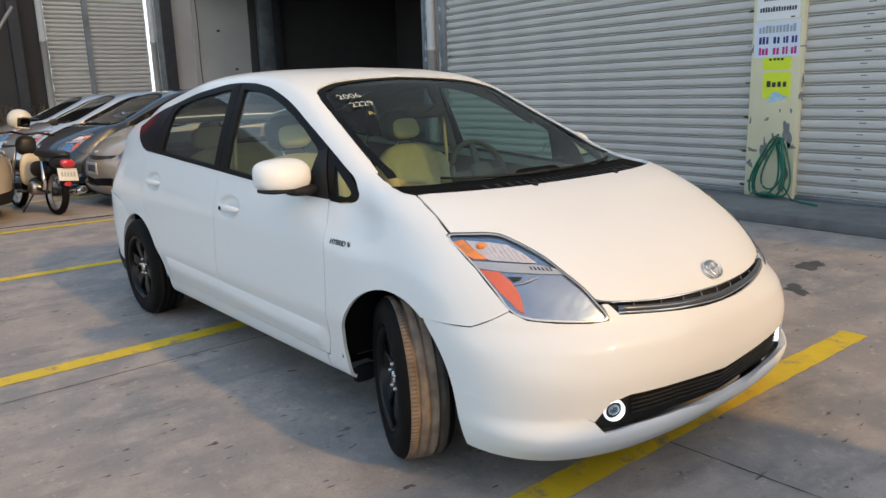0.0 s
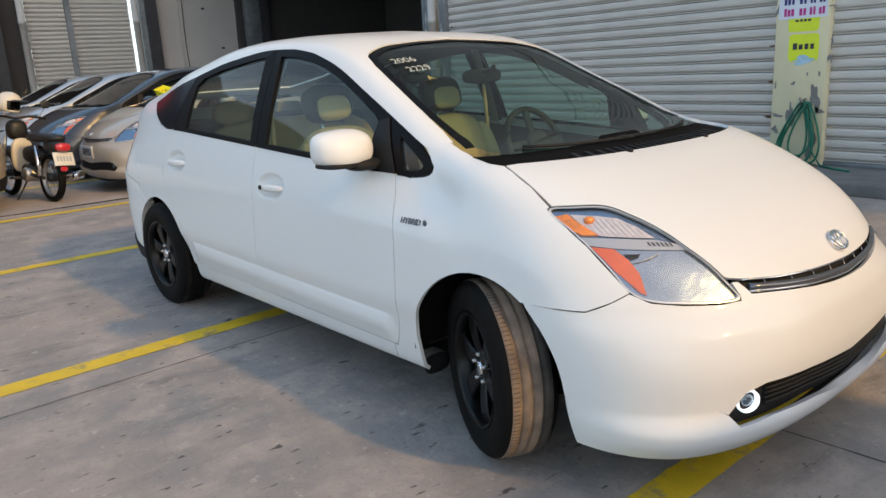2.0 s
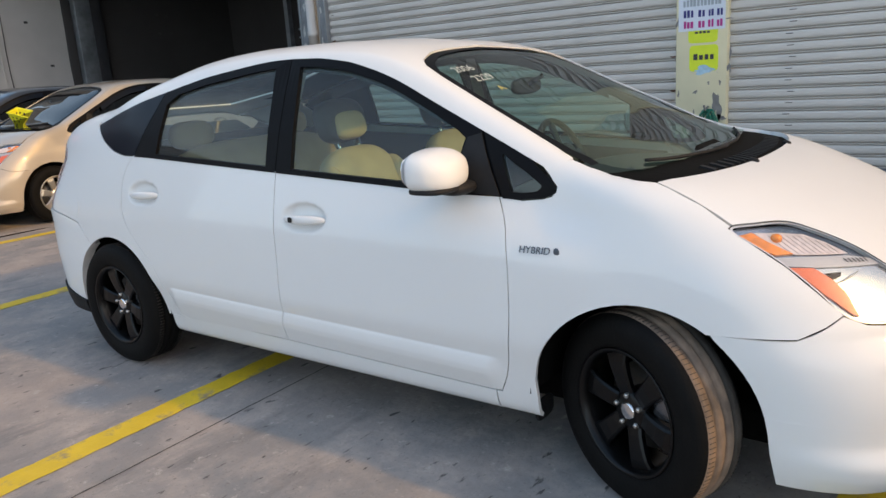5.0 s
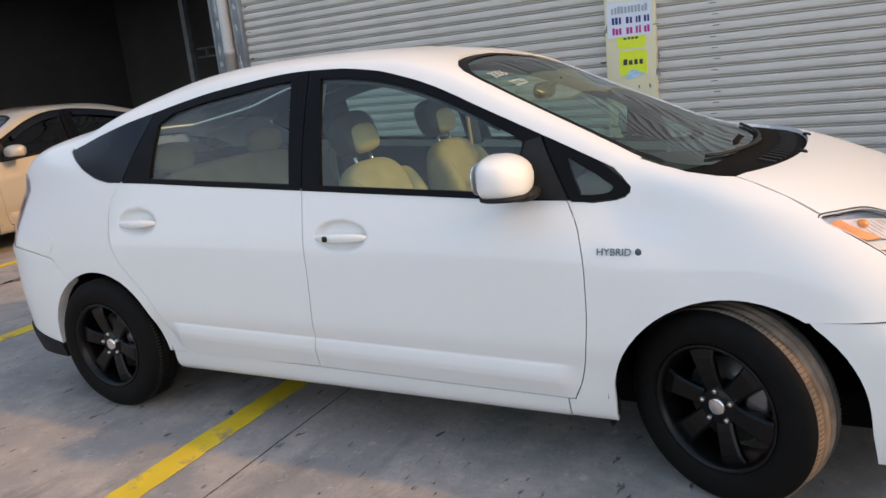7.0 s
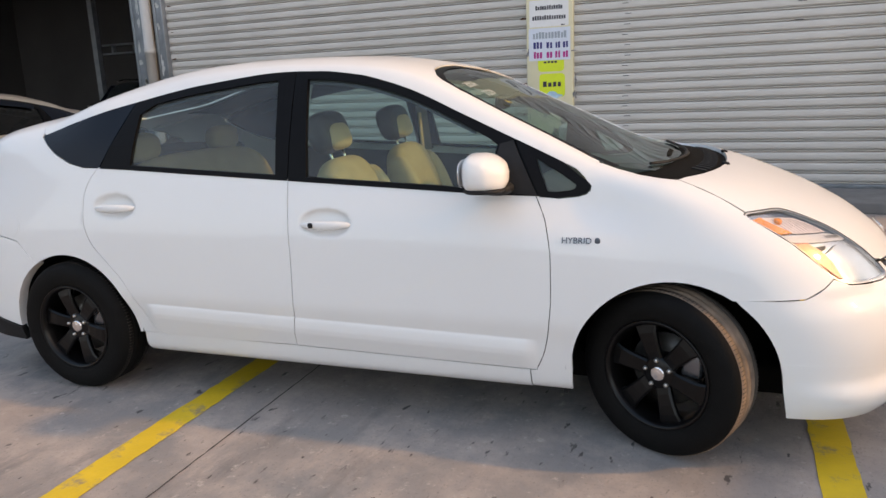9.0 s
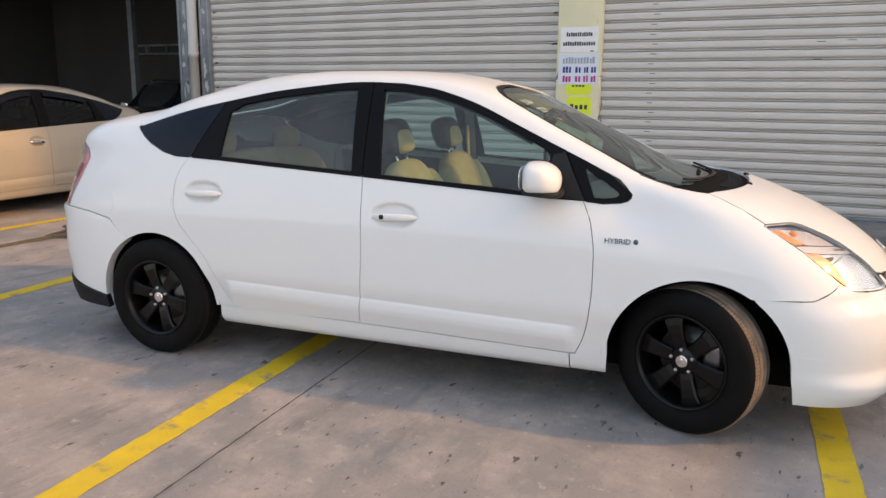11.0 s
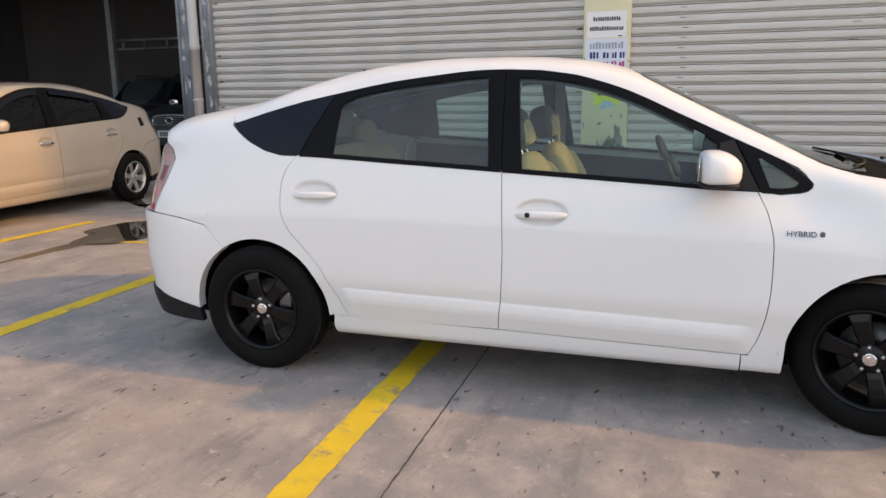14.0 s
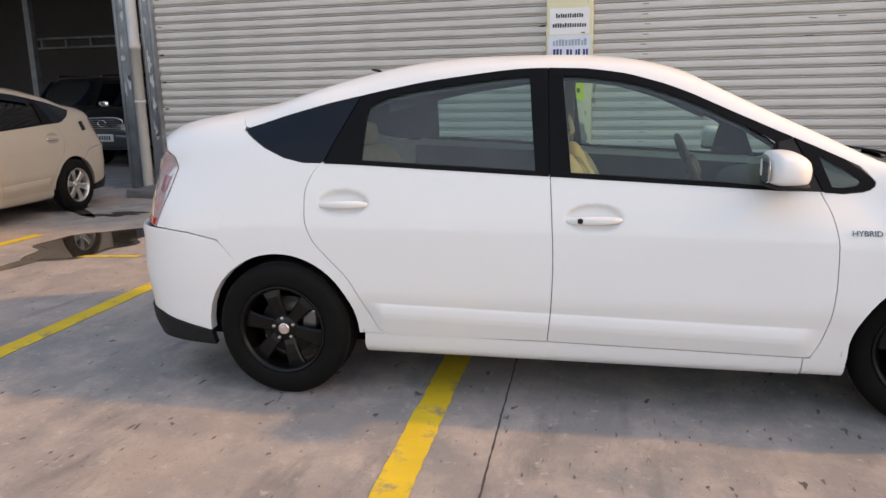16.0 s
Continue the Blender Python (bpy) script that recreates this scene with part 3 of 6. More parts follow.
BADGE = mat("dull_chrome", (0.17, 0.175, 0.19), 0.25, 0.8)
mat_disc = mat("brake_steel", (0.16, 0.15, 0.14), 0.45, 0.7, 0.4, 25)
HALO = mat("fog_lamp_halo", (0.9, 0.92, 0.95), 0.3)
HALO.node_tree.nodes["Principled BSDF"].inputs["Emission Color"].default_value = (0.9, 0.95, 1.0, 1)
HALO.node_tree.nodes["Principled BSDF"].inputs["Emission Strength"].default_value = 0.75
FOGLENS = mat("fog_lamp_glass", (0.12, 0.17, 0.25), 0.12, 0.3, 0.3, 60, coat=1.0)
CHALK = mat("white_marker", (0.42, 0.45, 0.40), 0.8)
CHALK_Y = mat("yellow_marker", (0.5, 0.42, 0.1), 0.8)
PLATE = mat("plate_white", (0.62, 0.62, 0.60), 0.5, 0, 0.1, 30)
INK = mat("dark_ink", (0.03, 0.03, 0.04), 0.6)

SEAM = [(0.779, 0.677), (0.83, 0.652), (0.888, 0.623), (0.95, 0.6195)]
HL = [(0.814, 0.896), (0.752, 0.903), (0.676, 0.899), (0.630, 0.872), (0.598, 0.836), (0.575, 0.786), (0.550, 0.732), (0.536, 0.675), (0.534, 0.640), (0.588, 0.637), (0.679, 0.645), (0.746, 0.656), (0.776, 0.681), (0.786, 0.737), (0.795, 0.798), (0.803, 0.848)]


def spline(points, k=4):
    """A closed smooth curve through the points."""
    P_ = np.array(points, float)
    out = []
    for i in range(len(P_)):
        p0, p1, p2, p3 = (P_[(i + j) % len(P_)] for j in (-1, 0, 1, 2))
        for f in np.arange(k) / k:
            out.append(tuple(0.5 * (2 * p1 + (p2 - p0) * f + (2 * p0 - 5 * p1 + 4 * p2 - p3) * f**2 + (3 * p1 - p0 - 3 * p2 + p3) * f**3)))
    return out


HL = spline(HL)
HL_HOOD = inset(HL, -0.0016)[2:27][::-1]


def seat(car, b0, a0=1.27):
    """A front seat in beige covers with a head rest."""
    s = new("front_seat")
    s.parent = car
    tilt = Matrix.Translation(L(a0, b0, 0.46)) @ Matrix.Rotation(radians(-19), 4, "Y")
    part("seat_cushion", superbox(-a0 + 0.23, -b0, 0.47, 0.29, 0.25, 0.10, 3.5), LEATHER, s)
    bm = superbox(0, 0, 0.30, 0.085, 0.24, 0.34, 3.2)
    part("backrest", join(None, bm, tilt), LEATHER, s)
    for w in (-1, 1):
        part("side_bolster", join(None, superbox(0.02, w * 0.20, 0.27, 0.095, 0.055, 0.30, 2.6), tilt), LEATHER, s)
    part("headrest", join(None, superbox(-0.004, 0, 0.765, 0.066, 0.130, 0.096, 3.2), tilt), LEATHER_DARK, s, "dark brown headrest cover")
    part("headrest_pad", join(None, superbox(0.030, 0, 0.735, 0.040, 0.100, 0.066, 3.0), tilt), LEATHER, s, "beige front of the headrest")
    for w in (-0.06, 0.06):
        part("headrest_post", join(None, tube([(0, w, 0.56), (0, w, 0.72)], 0.007, 8), tilt), CHROME, s)


def build_car(name, paint, rims, glass, cabin=True, plate=False, steer=0.0, handle_mat=None, headlight=True, dusty=True):
    """A five-door hatchback; its origin lies on the ground under the front axle, X ahead."""
    car = new(name)
    near, far = False, True
    sides = ((1, near), (-1, far))
    bottoms = [0.60, 0.8, 1.0, 1.2, 1.38]
    tops = [1.36, 1.2, 1.1, 0.987, 0.86, 0.76, 0.66]
    for sgn, mir in sides:
        # fender
        fa = arc(-0.057, 0.306, 0.365, 122, 8, 18)
        fen = fa + [(0.304, 0.30), (0.308, 0.205), (0.462, 0.205), (0.464, 0.283), (0.437, 0.286)] + [(a - 0.0018, z) for a, z in DOOR_LINE[::-1]] + [(0.36, 0.947), (0.288, 0.954), (0.259, 0.963), (0.2455, 0.976), (0.2425, 0.993), (0.254, 1.010), (0.238, 1.060), (0.226, 1.072), (0.16, 1.0495), (0.08, 1.0285), (0.0, 1.0165), (-0.054, 1.0095), (-0.101, 0.9930), (-0.193, 0.9520), (-0.278, 0.9010)] + [(float(nose(np.array([q_]), np.array([z_]))[0, 0]) + 0.0025, z_) for q_, z_ in ((0.814, 0.896), (0.803, 0.848), (0.795, 0.798), (0.786, 0.737))] + [(float(nose(np.array([q_]), np.array([z_]))[0, 0]), z_ + 0.0035) for q_, z_ in SEAM]
        part("front_fender", sheet(side_poly(fen, 0.03), shell, 44, 36, 0.014, 0, mir), paint, car)
        # doors
        fd = [(a + 0.0018, z) for a, z in DOOR_LINE] + [(0.46, 0.290), (1.489, 0.305)] + [(a - 0.0018, z) for a, z in B_LINE[::-1]] + [(a, float(trim_bottom(a)) + 0.002) for a in (1.3, 1.1, 0.9, 0.7, 0.55)]
        door = part("front_door", sheet(side_poly(fd, 0.03), side_skin, 84, 110, 0.014, 0, mir), paint, car)
        rd = [(a + 0.0018, z) for a, z in B_LINE] + [(1.55, 0.306)] + [(a - 0.002, z + 0.001) for a, z in REAR_LINE[::-1]] + [(a, float(trim_bottom(a)) + 0.002) for a in (2.3, 2.1, 1.9, 1.7)]
        rdoor = part("rear_door", sheet(side_poly(rd, 0.03), side_skin, 84, 110, 0.014, 0, mir), paint, car)
        # rocker
        ro = [(0.468, 0.200), (0.468, 0.285), (1.49, 0.300), (2.16, 0.301), (2.222, 0.3005), (2.312, 0.3005), (2.319, 0.25), (2.316, 0.200)]
        part("rocker_panel", sheet(side_poly(ro, 0.05), shell, 30, 8, 0.02, 0.001, mir), paint, car)
        # rear quarter
        ra = arc(2.703, 0.300, 0.364, 180, 58, 20)
        qu = ra + [(3.00, 0.722), (3.15, 0.752), (3.28, 0.766), (3.330, 0.768), (3.268, 0.922), (3.234, 1.035), (3.262, 1.085), (3.325, 1.118), (3.345, 1.150), (3.39, 1.165), (3.35, 1.185), (3.1, 1.24), (2.95, 1.27), (2.92, 1.262), (2.892, 1.224), (2.897, 1.210), (2.838, 1.168), (2.776, 1.130), (2.676, 1.087), (2.586, 1.067), (2.499, 1.065)] + [(a + 0.0015, z) for a, z in REAR_LINE[1:]] + [(2.222, 0.3025), (2.305, 0.3025)]
        part("rear_quarter_panel", sheet(side_poly(qu, 0.03), side_skin, 56, 56, 0.016, 0, mir), paint, car)
        # side glass and its black frames
        tb = lambda a: float(trim_bottom(a))
        rz_ = lambda a: float(roof_z(a))
        P = lambda pts: [(a, t_of_z(a, z)) for a, z in pts]
        fo = [(0.447, 0.958)] + [(a, tb(a)) for a in bottoms] + [(1.489, tb(1.489)), (1.512, rz_(1.512))] + [(a, rz_(a)) for a in tops] + [(0.545, rz_(0.545))]
        fi = [(0.628, tb(0.628) + 0.020)] + [(max(a, 0.66), tb(a) + 0.020) for a in bottoms] + [(1.405, tb(1.4) + 0.020), (1.452, rz_(1.45) - 0.034)] + [(a, rz_(a) - 0.034) for a in tops[:-1]] + [(0.640, rz_(0.64) - 0.042), (0.606, rz_(0.606) - 0.050)]
        fr = part("window_frame", bandmesh(P(fo), P(fi), shell, 0.002, 0.012, mir), BLACK_TRIM, door, "matt black window frame")
        part("window_pane", sheet(P(smooth_loop(fi, 0.08)), shell, 12, 8, 0, -0.010, mir), glass, door, "clear side window glass")
        ro_ = [(1.4935, tb(1.4935))] + [(a, tb(a)) for a in (1.7, 1.9, 2.1, 2.3)] + [(2.485, tb(2.485)), (2.335, rz_(2.335))] + [(a, rz_(a)) for a in (2.2, 2.05, 1.88, 1.72)] + [(1.5165, rz_(1.5165))]
        ri_ = [(1.552, tb(1.552) + 0.020)] + [(a, tb(a) + 0.020) for a in (1.7, 1.9, 2.1, 2.25)] + [(2.312, tb(2.312) + 0.020), (2.300, 1.300)] + [(a, rz_(a) - 0.034) for a in (2.225, 2.05, 1.88, 1.72)] + [(1.592, rz_(1.592) - 0.034)]
        part("window_frame", bandmesh(P(ro_), P(ri_), shell, 0.002, 0.012, mir), BLACK_TRIM, rdoor, "matt black window frame")
        part("window_pane", sheet(P(smooth_loop(ri_, 0.08)), shell, 12, 8, 0, -0.010, mir), (GLASS_REAR if cabin else glass), rdoor, "clear side window glass")
        tri_o = [(0.256, 1.008), (0.2465, 0.993), (0.249, 0.978), (0.262, 0.966), (0.290, 0.957), (0.37, 0.950), (0.430, 0.953), (0.485, 1.065), (0.538, rz_(0.538)), (0.45, rz_(0.45)), (0.35, rz_(0.35))]
        tri_i = [(0.306, 1.004), (0.2975, 0.996), (0.300, 0.988), (0.308, 0.981), (0.324, 0.976), (0.365, 0.972), (0.402, 0.974), (0.432, 1.045), (0.452, 1.096), (0.415, 1.072), (0.352, 1.036)]
        vent = part("vent_window_frame", bandmesh(P(tri_o), P(tri_i), shell, 0.002, 0.012, mir), BLACK_TRIM, car, "black frame of the small front window")
        part("vent_window_pane", sheet(P(tri_i), shell, 6, 6, 0, -0.006, mir), glass, vent)
        qg = [(2.3395, rz_(2.3395)), (2.4895, 1.069), (2.585, 1.071), (2.675, 1.091), (2.775, 1.134), (2.837, 1.172), (2.888, 1.211), (2.866, rz_(2.866)), (2.7, rz_(2.7)), (2.5, rz_(2.5)), (2.42, rz_(2.42))]
        part("quarter_window", sheet(side_poly(qg, 0.05), shell, 20, 16, 0.012, 0.001, mir), QUARTER, car, "dark tinted rear quarter window")
        part("pillar_cover", sheet(side_poly([(1.455, 1.0), (1.53, 1.0), (1.555, 1.44), (1.475, 1.44)], 0.05), shell, 4, 10, 0.0, -0.006, mir), BLACK_TRIM, car, "black pillar between the doors")
        part("quarter_pillar", sheet(side_poly([(2.44, 1.06), (2.53, 1.06), (2.385, 1.34), (2.295, 1.352)], 0.05), shell, 5, 8, 0.0, -0.008, mir), BLACK_TRIM, car, "black pillar behind the rear door")
        if not cabin:
            for dr, a0, a1 in ((door, 0.74, 1.43), (rdoor, 1.60, 2.24)):
                strip = [(a, float(roof_z(a)) - 0.030) for a in np.linspace(a0, a1, 7)] + [(a, float(roof_z(a)) - 0.085) for a in np.linspace(a1, a0, 7)]
                part("rain_visor", sheet(side_poly(strip, 0.06), shell, 14, 4, 0.004, 0.016, mir), QUARTER, dr, "dark plastic rain visor")
        seal = [(a, float(roof_z(a)) + 0.012) for a in np.linspace(0.36, 2.84, 30)] + [(a, float(roof_z(a)) - 0.026) for a in np.linspace(2.84, 0.36, 30)]
        part("roof_seal", sheet(side_poly(seal, 0.06), shell, 40, 3, 0.0, -0.009, mir), BLACK_TRIM, car, "black rubber seal along the roof")
        rail = [(a, float(roof_z(a)) + 0.020) for a in np.linspace(0.70, 2.62, 24)] + [(a, float(roof_z(a)) - 0.046) for a in np.linspace(2.62, 0.70, 24)]
        part("roof_lining_edge", sheet(side_poly(rail, 0.06), shell, 40, 4, 0.0, -0.024, mir), CABIN, car, "dark lining along the roof side")
        # door handles
        for dr, a0, z0 in ((door, 1.306, 0.838), (rdoor, 2.388, 0.888)):
            bb = float(shell(np.array([a0]), np.array([t_of_z(a0, z0)]))[0, 1]) - 0.008
            own = superbox(0, 0, 0, 0.115, 0.016, 0.0175, 2.6)
            for v in own.verts:
                v.co.y += -0.010 * (v.co.x / 0.115) ** 2
            h = part("door_handle", join(None, own, Matrix.Translation(L(a0, sgn * (bb + 0.012), z0)) @ Matrix.Rotation(math.pi if sgn > 0 else 0, 4, "Z") @ Matrix.Rotation(radians(1.6) * sgn, 4, "Y")), handle_mat or paint, dr)
            if dr is door:
                part("lock_button", superbox(-a0 - 0.055, -sgn * (bb + 0.028), z0 + 0.001, 0.011, 0.004, 0.011, 3), BLACK_PLASTIC, h, "black lock button")
        # door mirror
        msh = superbox(0, 0, 0, 0.080, 0.112, 0.069, 3.4)
        for v in msh.verts:
            f = max(0.0, (v.co.x + 0.08) / 0.16)
            out_ = max(0.0, -sgn * v.co.y / 0.112)
            v.co.x -= f * (0.050 * max(0.0, v.co.z / 0.069) ** 2 + 0.045 * out_ ** 2.5)
            v.co.z *= 1 - 0.10 * out_ * (1 if v.co.z > 0 else 0.3)
        mirror = part("door_mirror", join(None, msh, Matrix.Translation(L(0.600, sgn * 0.893, 1.060)) @ Matrix.Rotation(radians(8 * sgn), 4, "Z")), paint, car)
        part("mirror_lip", join(None, superbox(-0.004, 0, -0.060, 0.074, 0.103, 0.013, 3.0), Matrix.Translation(L(0.600, sgn * 0.893, 1.060)) @ Matrix.Rotation(radians(8 * sgn), 4, "Z")), BLACK_PLASTIC, mirror, "black lower edge of the mirror shell")
        part("mirror_glass", superbox(-0.678, -sgn * 0.893, 1.060, 0.005, 0.088, 0.052, 3), CHROME, mirror, "mirror glass")
        part("mirror_foot", superbox(-0.575, -sgn * 0.825, 0.992, 0.055, 0.070, 0.024, 2.5), BLACK_PLASTIC, mirror, "black mirror foot")
        part("mirror_sail", sheet(side_poly([(0.44, 0.958), (0.625, 0.972), (0.612, 1.06), (0.596, 1.145), (0.545, 1.158)], 0.05), shell, 8, 8, 0.004, 0.006, mir), BLACK_PLASTIC, mirror)
        part("sail_backing", sheet(side_poly([(0.41, 0.957), (0.635, 0.972), (0.612, 1.12), (0.57, 1.16), (0.46, 1.10), (0.435, 1.045)], 0.05), shell, 8, 8, 0.0, -0.005, mir), BLACK_TRIM, car, "black panel behind the mirror")
        # badge
        if cabin and sgn > 0:
            bb = float(shell(np.array([0.275]), np.array([t_of_z(0.275, 0.817)]))[0, 1])
            word = text_mesh("HYBRID", 0.029, 0.0016)
            for v in word.verts:
                a_, z_ = 0.283 - v.co.x * 1.08, 0.806 + v.co.y
                v.co = L(a_, float(shell(np.array([a_]), np.array([t_of_z(a_, z_)]))[0, 1]) + 0.0025 + v.co.z, z_)
            part("lettering", word, BADGE, car, "chrome word HYBRID on the fender")
            part("badge_mark", superbox(-0.209, -(bb + 0.003), 0.806, 0.010, 0.003, 0.013, 2.2), mat("dark_badge", (0.09, 0.11, 0.14), 0.3, 0.5), car, "small dark badge mark")
        if cabin and sgn > 0:
            flap = [(3.03 + 0.055 * math.cos(t), 0.800 + 0.055 * math.sin(t)) for t in np.linspace(0, 2 * math.pi, 25)[:-1]]
            part("fuel_flap", sheet(side_poly(flap, 0.03), side_skin, 8, 8, 0.004, 0.0015, mir), paint, car, "round white fuel flap")
        # tail lamp
        tl = [(3.332, 0.770), (3.272, 0.922), (3.238, 1.035), (3.266, 1.082), (3.325, 1.112), (3.385, 1.05), (3.405, 0.90), (3.412, 0.78)]
        lamp = part("tail_lamp", sheet(side_poly(tl, 0.04), shell, 10, 14, 0.01, 0.004, mir), LAMP_TAIL, car, "clear and red tail lamp")
        part("tail_lamp_stripe", sheet(side_poly([(3.296, 0.915), (3.268, 0.995), (3.312, 1.000), (3.322, 0.930)], 0.04), shell, 6, 10, 0.0, 0.007, mir), TAIL_PINK, lamp, "red stripe of the tail lamp")
        part("tail_lamp_foot", sheet(side_poly([(3.336, 0.776), (3.322, 0.806), (3.400, 0.812), (3.408, 0.782)], 0.03), shell, 4, 4, 0.0, 0.006, mir), REDLENS, lamp, "red lower end of the tail lamp")
        # headlight
        if headlight:
            q = lambda pts: [(sgn * u, z) for u, z in pts]
            house = part("headlight", sheet(q(inset(HL, 0.005)), nose, 20, 20, 0.0, -0.013), REFLECTOR, car, "clear headlight with an amber turn lamp")
            part("headlight_lens", sheet(q(HL), nose, 24, 24, 0.0, 0.001), LENS, house, "clear lens")
            part("headlight_bezel", bandq(q(HL), q(inset(HL, 0.005)), -0.003, 0.013), BEZEL, house, "grey inner bezel")
            part("headlight_rim", bandq(q(HL), q(inset(HL, 0.0009)), 0.0005, 0.006), BLACK_TRIM, house, "dark rim of the headlight")
            part("turn_lamp", sheet(q([(0.806, 0.880), (0.773, 0.886), (0.766, 0.868), (0.745, 0.832), (0.781, 0.832), (0.799, 0.845)]), nose, 10, 8, 0.010, -0.006), AMBER, house, "amber turn lamp")
            clear = part("position_lamp", sheet(q([(0.768, 0.886), (0.709, 0.881), (0.664, 0.872), (0.639, 0.849), (0.624, 0.818), (0.742, 0.830), (0.762, 0.866)]), nose, 14, 8, 0.0, -0.0095), CRYSTAL, house, "ribbed clear reflector")
            for k in range(9):
                q0 = 0.640 + 0.0125 * k
                z0, z1 = np.interp(q0, [0.624, 0.742], [0.821, 0.832]), np.interp(q0, [0.624, 0.64, 0.664, 0.709, 0.77], [0.826, 0.845, 0.866, 0.876, 0.882])
                part("lamp_rib", sheet(q([(q0, z0), (q0 + 0.005, z0), (q0 + 0.004, z1), (q0 - 0.001, z1)]), nose, 1, 4, 0.004, -0.0075), CRYSTAL, clear)
            cb = nose(np.array([0.735 * sgn]), np.array([0.862]))[0]
            part("turn_bulb", superbox(-cb[0] - 0.016, -cb[1] * 0.988, cb[2], 0.016, 0.017, 0.013, 2.2), AMBER, clear, "amber bulb")
            bar = part("divider", sheet(q([(0.800, 0.827), (0.739, 0.824), (0.632, 0.814), (0.583, 0.798), (0.575, 0.782), (0.660, 0.790), (0.734, 0.797), (0.790, 0.806)]), nose, 14, 3, 0.01, -0.0085), DIVIDER, house, "grey divider bar")
            for k in range(6):
                q0 = 0.600 + 0.010 * k
                z0 = float(np.interp(q0, [0.575, 0.66], [0.790, 0.800]))
                part("divider_slot", sheet(q([(q0, z0), (q0 + 0.004, z0), (q0 + 0.004, z0 + 0.010), (q0, z0 + 0.010)]), nose, 1, 1, 0.0, -0.0070), BLACK_PLASTIC, bar)
            part("side_marker", sheet(q([(0.787, 0.801), (0.741, 0.796), (0.728, 0.768), (0.726, 0.730), (0.741, 0.676), (0.750, 0.680), (0.773, 0.734)]), nose, 10, 10, 0.01, -0.007), MARKER, house, "orange side reflector")
            # a thin grey streak and a small dark patch laid over the reflector
            shade = [L(*(nose(np.array([sgn * u]), np.array([zz]))[0] + np.array([0.010, -0.004 * sgn, 0]))) for u, zz in ((0.724, 0.752), (0.700, 0.757), (0.676, 0.764), (0.650, 0.772))]
            part("bulb_shade", tube(shade, [0.001, 0.0028, 0.0032, 0.001], 6), DIVIDER, house, "thin grey streak laid over the reflector")
            part("reflector_slot", sheet(q([(0.728, 0.782), (0.690, 0.781), (0.700, 0.772), (0.722, 0.766)]), nose, 4, 3, 0.0, -0.010), BLACK_PLASTIC, house, "small dark patch on the reflector")
        # fog lamp
        c = nose(np.array([0.508 * sgn]), np.array([0.347]))[0]
        axis = Matrix.Translation(L(c[0] + 0.019, c[1], c[2])) @ Matrix.Rotation(radians(-30 * sgn), 4, "Z") @ Matrix.Rotation(radians(-90), 4, "Z")
        fog = part("fog_lamp", lathe([(0.0001, 0.006), (0.013, 0.004), (0.0195, -0.002), (0.021, -0.02)], 32, None, axis), FOGLENS, car, "round fog lamp with a white halo ring")
        if cabin:
            part("halo_ring", lathe([(0.0285, -0.01), (0.030, 0.008), (0.0328, 0.011), (0.0358, 0.008), (0.037, -0.01)], 40, None, axis), HALO, fog, "glowing white ring")
        # wheel wells
        for a0, r in ((-0.057, 0.385), (2.703, 0.385)):
            own = bmesh.new()
            rows = []
            for bq in (0.825, 0.60, 0.42):
                rows.append([own.verts.new(L(a0 + r * math.cos(t), sgn * bq, 0.31 + r * math.sin(t))) for t in np.linspace(-0.02, math.pi + 0.06, 26)])
            for r1, r2 in zip(rows, rows[1:]):
                for i in range(25):
                    own.faces.new((r1[i], r1[i + 1], r2[i + 1], r2[i])).smooth = True
            own.faces.new(rows[-1])
            part("wheel_well", own, WELL, car, "dark wheel well liner")
        part("mud_flap", superbox(-0.338, -sgn * 0.715, 0.205, 0.010, 0.060, 0.040, 3), BLACK_PLASTIC, car, "black mud flap behind the front wheel")
        build_wheel(car, -0.034, sgn, rims, -steer if sgn > 0 else -steer * 1.05, dusty)
        build_wheel(car, 2.695, sgn, rims, 0, False)
    # roof with its pillars
    half = [(a, t_of_z(a, float(roof_z(a)))) for a in (0.30, 0.40, 0.5, 0.6, 0.7, 0.8, 0.9, 1.0, 1.1, 1.2, 1.35, 1.5, 1.65, 1.8, 2.0, 2.2, 2.4, 2.6, 2.75, 2.865)]
    half = [(0.252, t_of_z(0.252, 1.004)), (0.272, t_of_z(0.272, 1.028))] + half + [(2.890, t_of_z(2.890, 1.224)), (2.92, t_of_z(2.92, 1.262)), (2.95, t_of_z(2.95, 1.27)), (3.1, t_of_z(3.1, 1.24)), (3.35, t_of_z(3.35, 1.185)), (3.405, t_of_z(3.405, 1.164)), (3.41, 9.0), (3.30, 9.0), (3.28, 8.1), (2.4, 8.0), (2.25, 8.2), (2.22, 9.0), (1.02, 9.0), (1.01, 8.6), (0.97, 8.0), (0.915, 7.45), (0.88, 7.28), (0.80, 7.22), (0.60, 7.22), (0.42, 7.22), (0.30, 7.2), (0.225, 7.15), (0.235, t_of_z(0.235, 1.062))]
    part("roof", sheet(half, shell, 90, 50, 0.010, 0, False, True), paint, car)
    hatch = [(2.26, 9.0), (2.29, 8.25), (2.42, 8.05), (3.26, 8.15), (3.28, 9.0)]
    part("hatch_window", sheet(hatch, shell, 20, 10, 0.0, -0.004, False, True), QUARTER, car, "dark hatch glass")
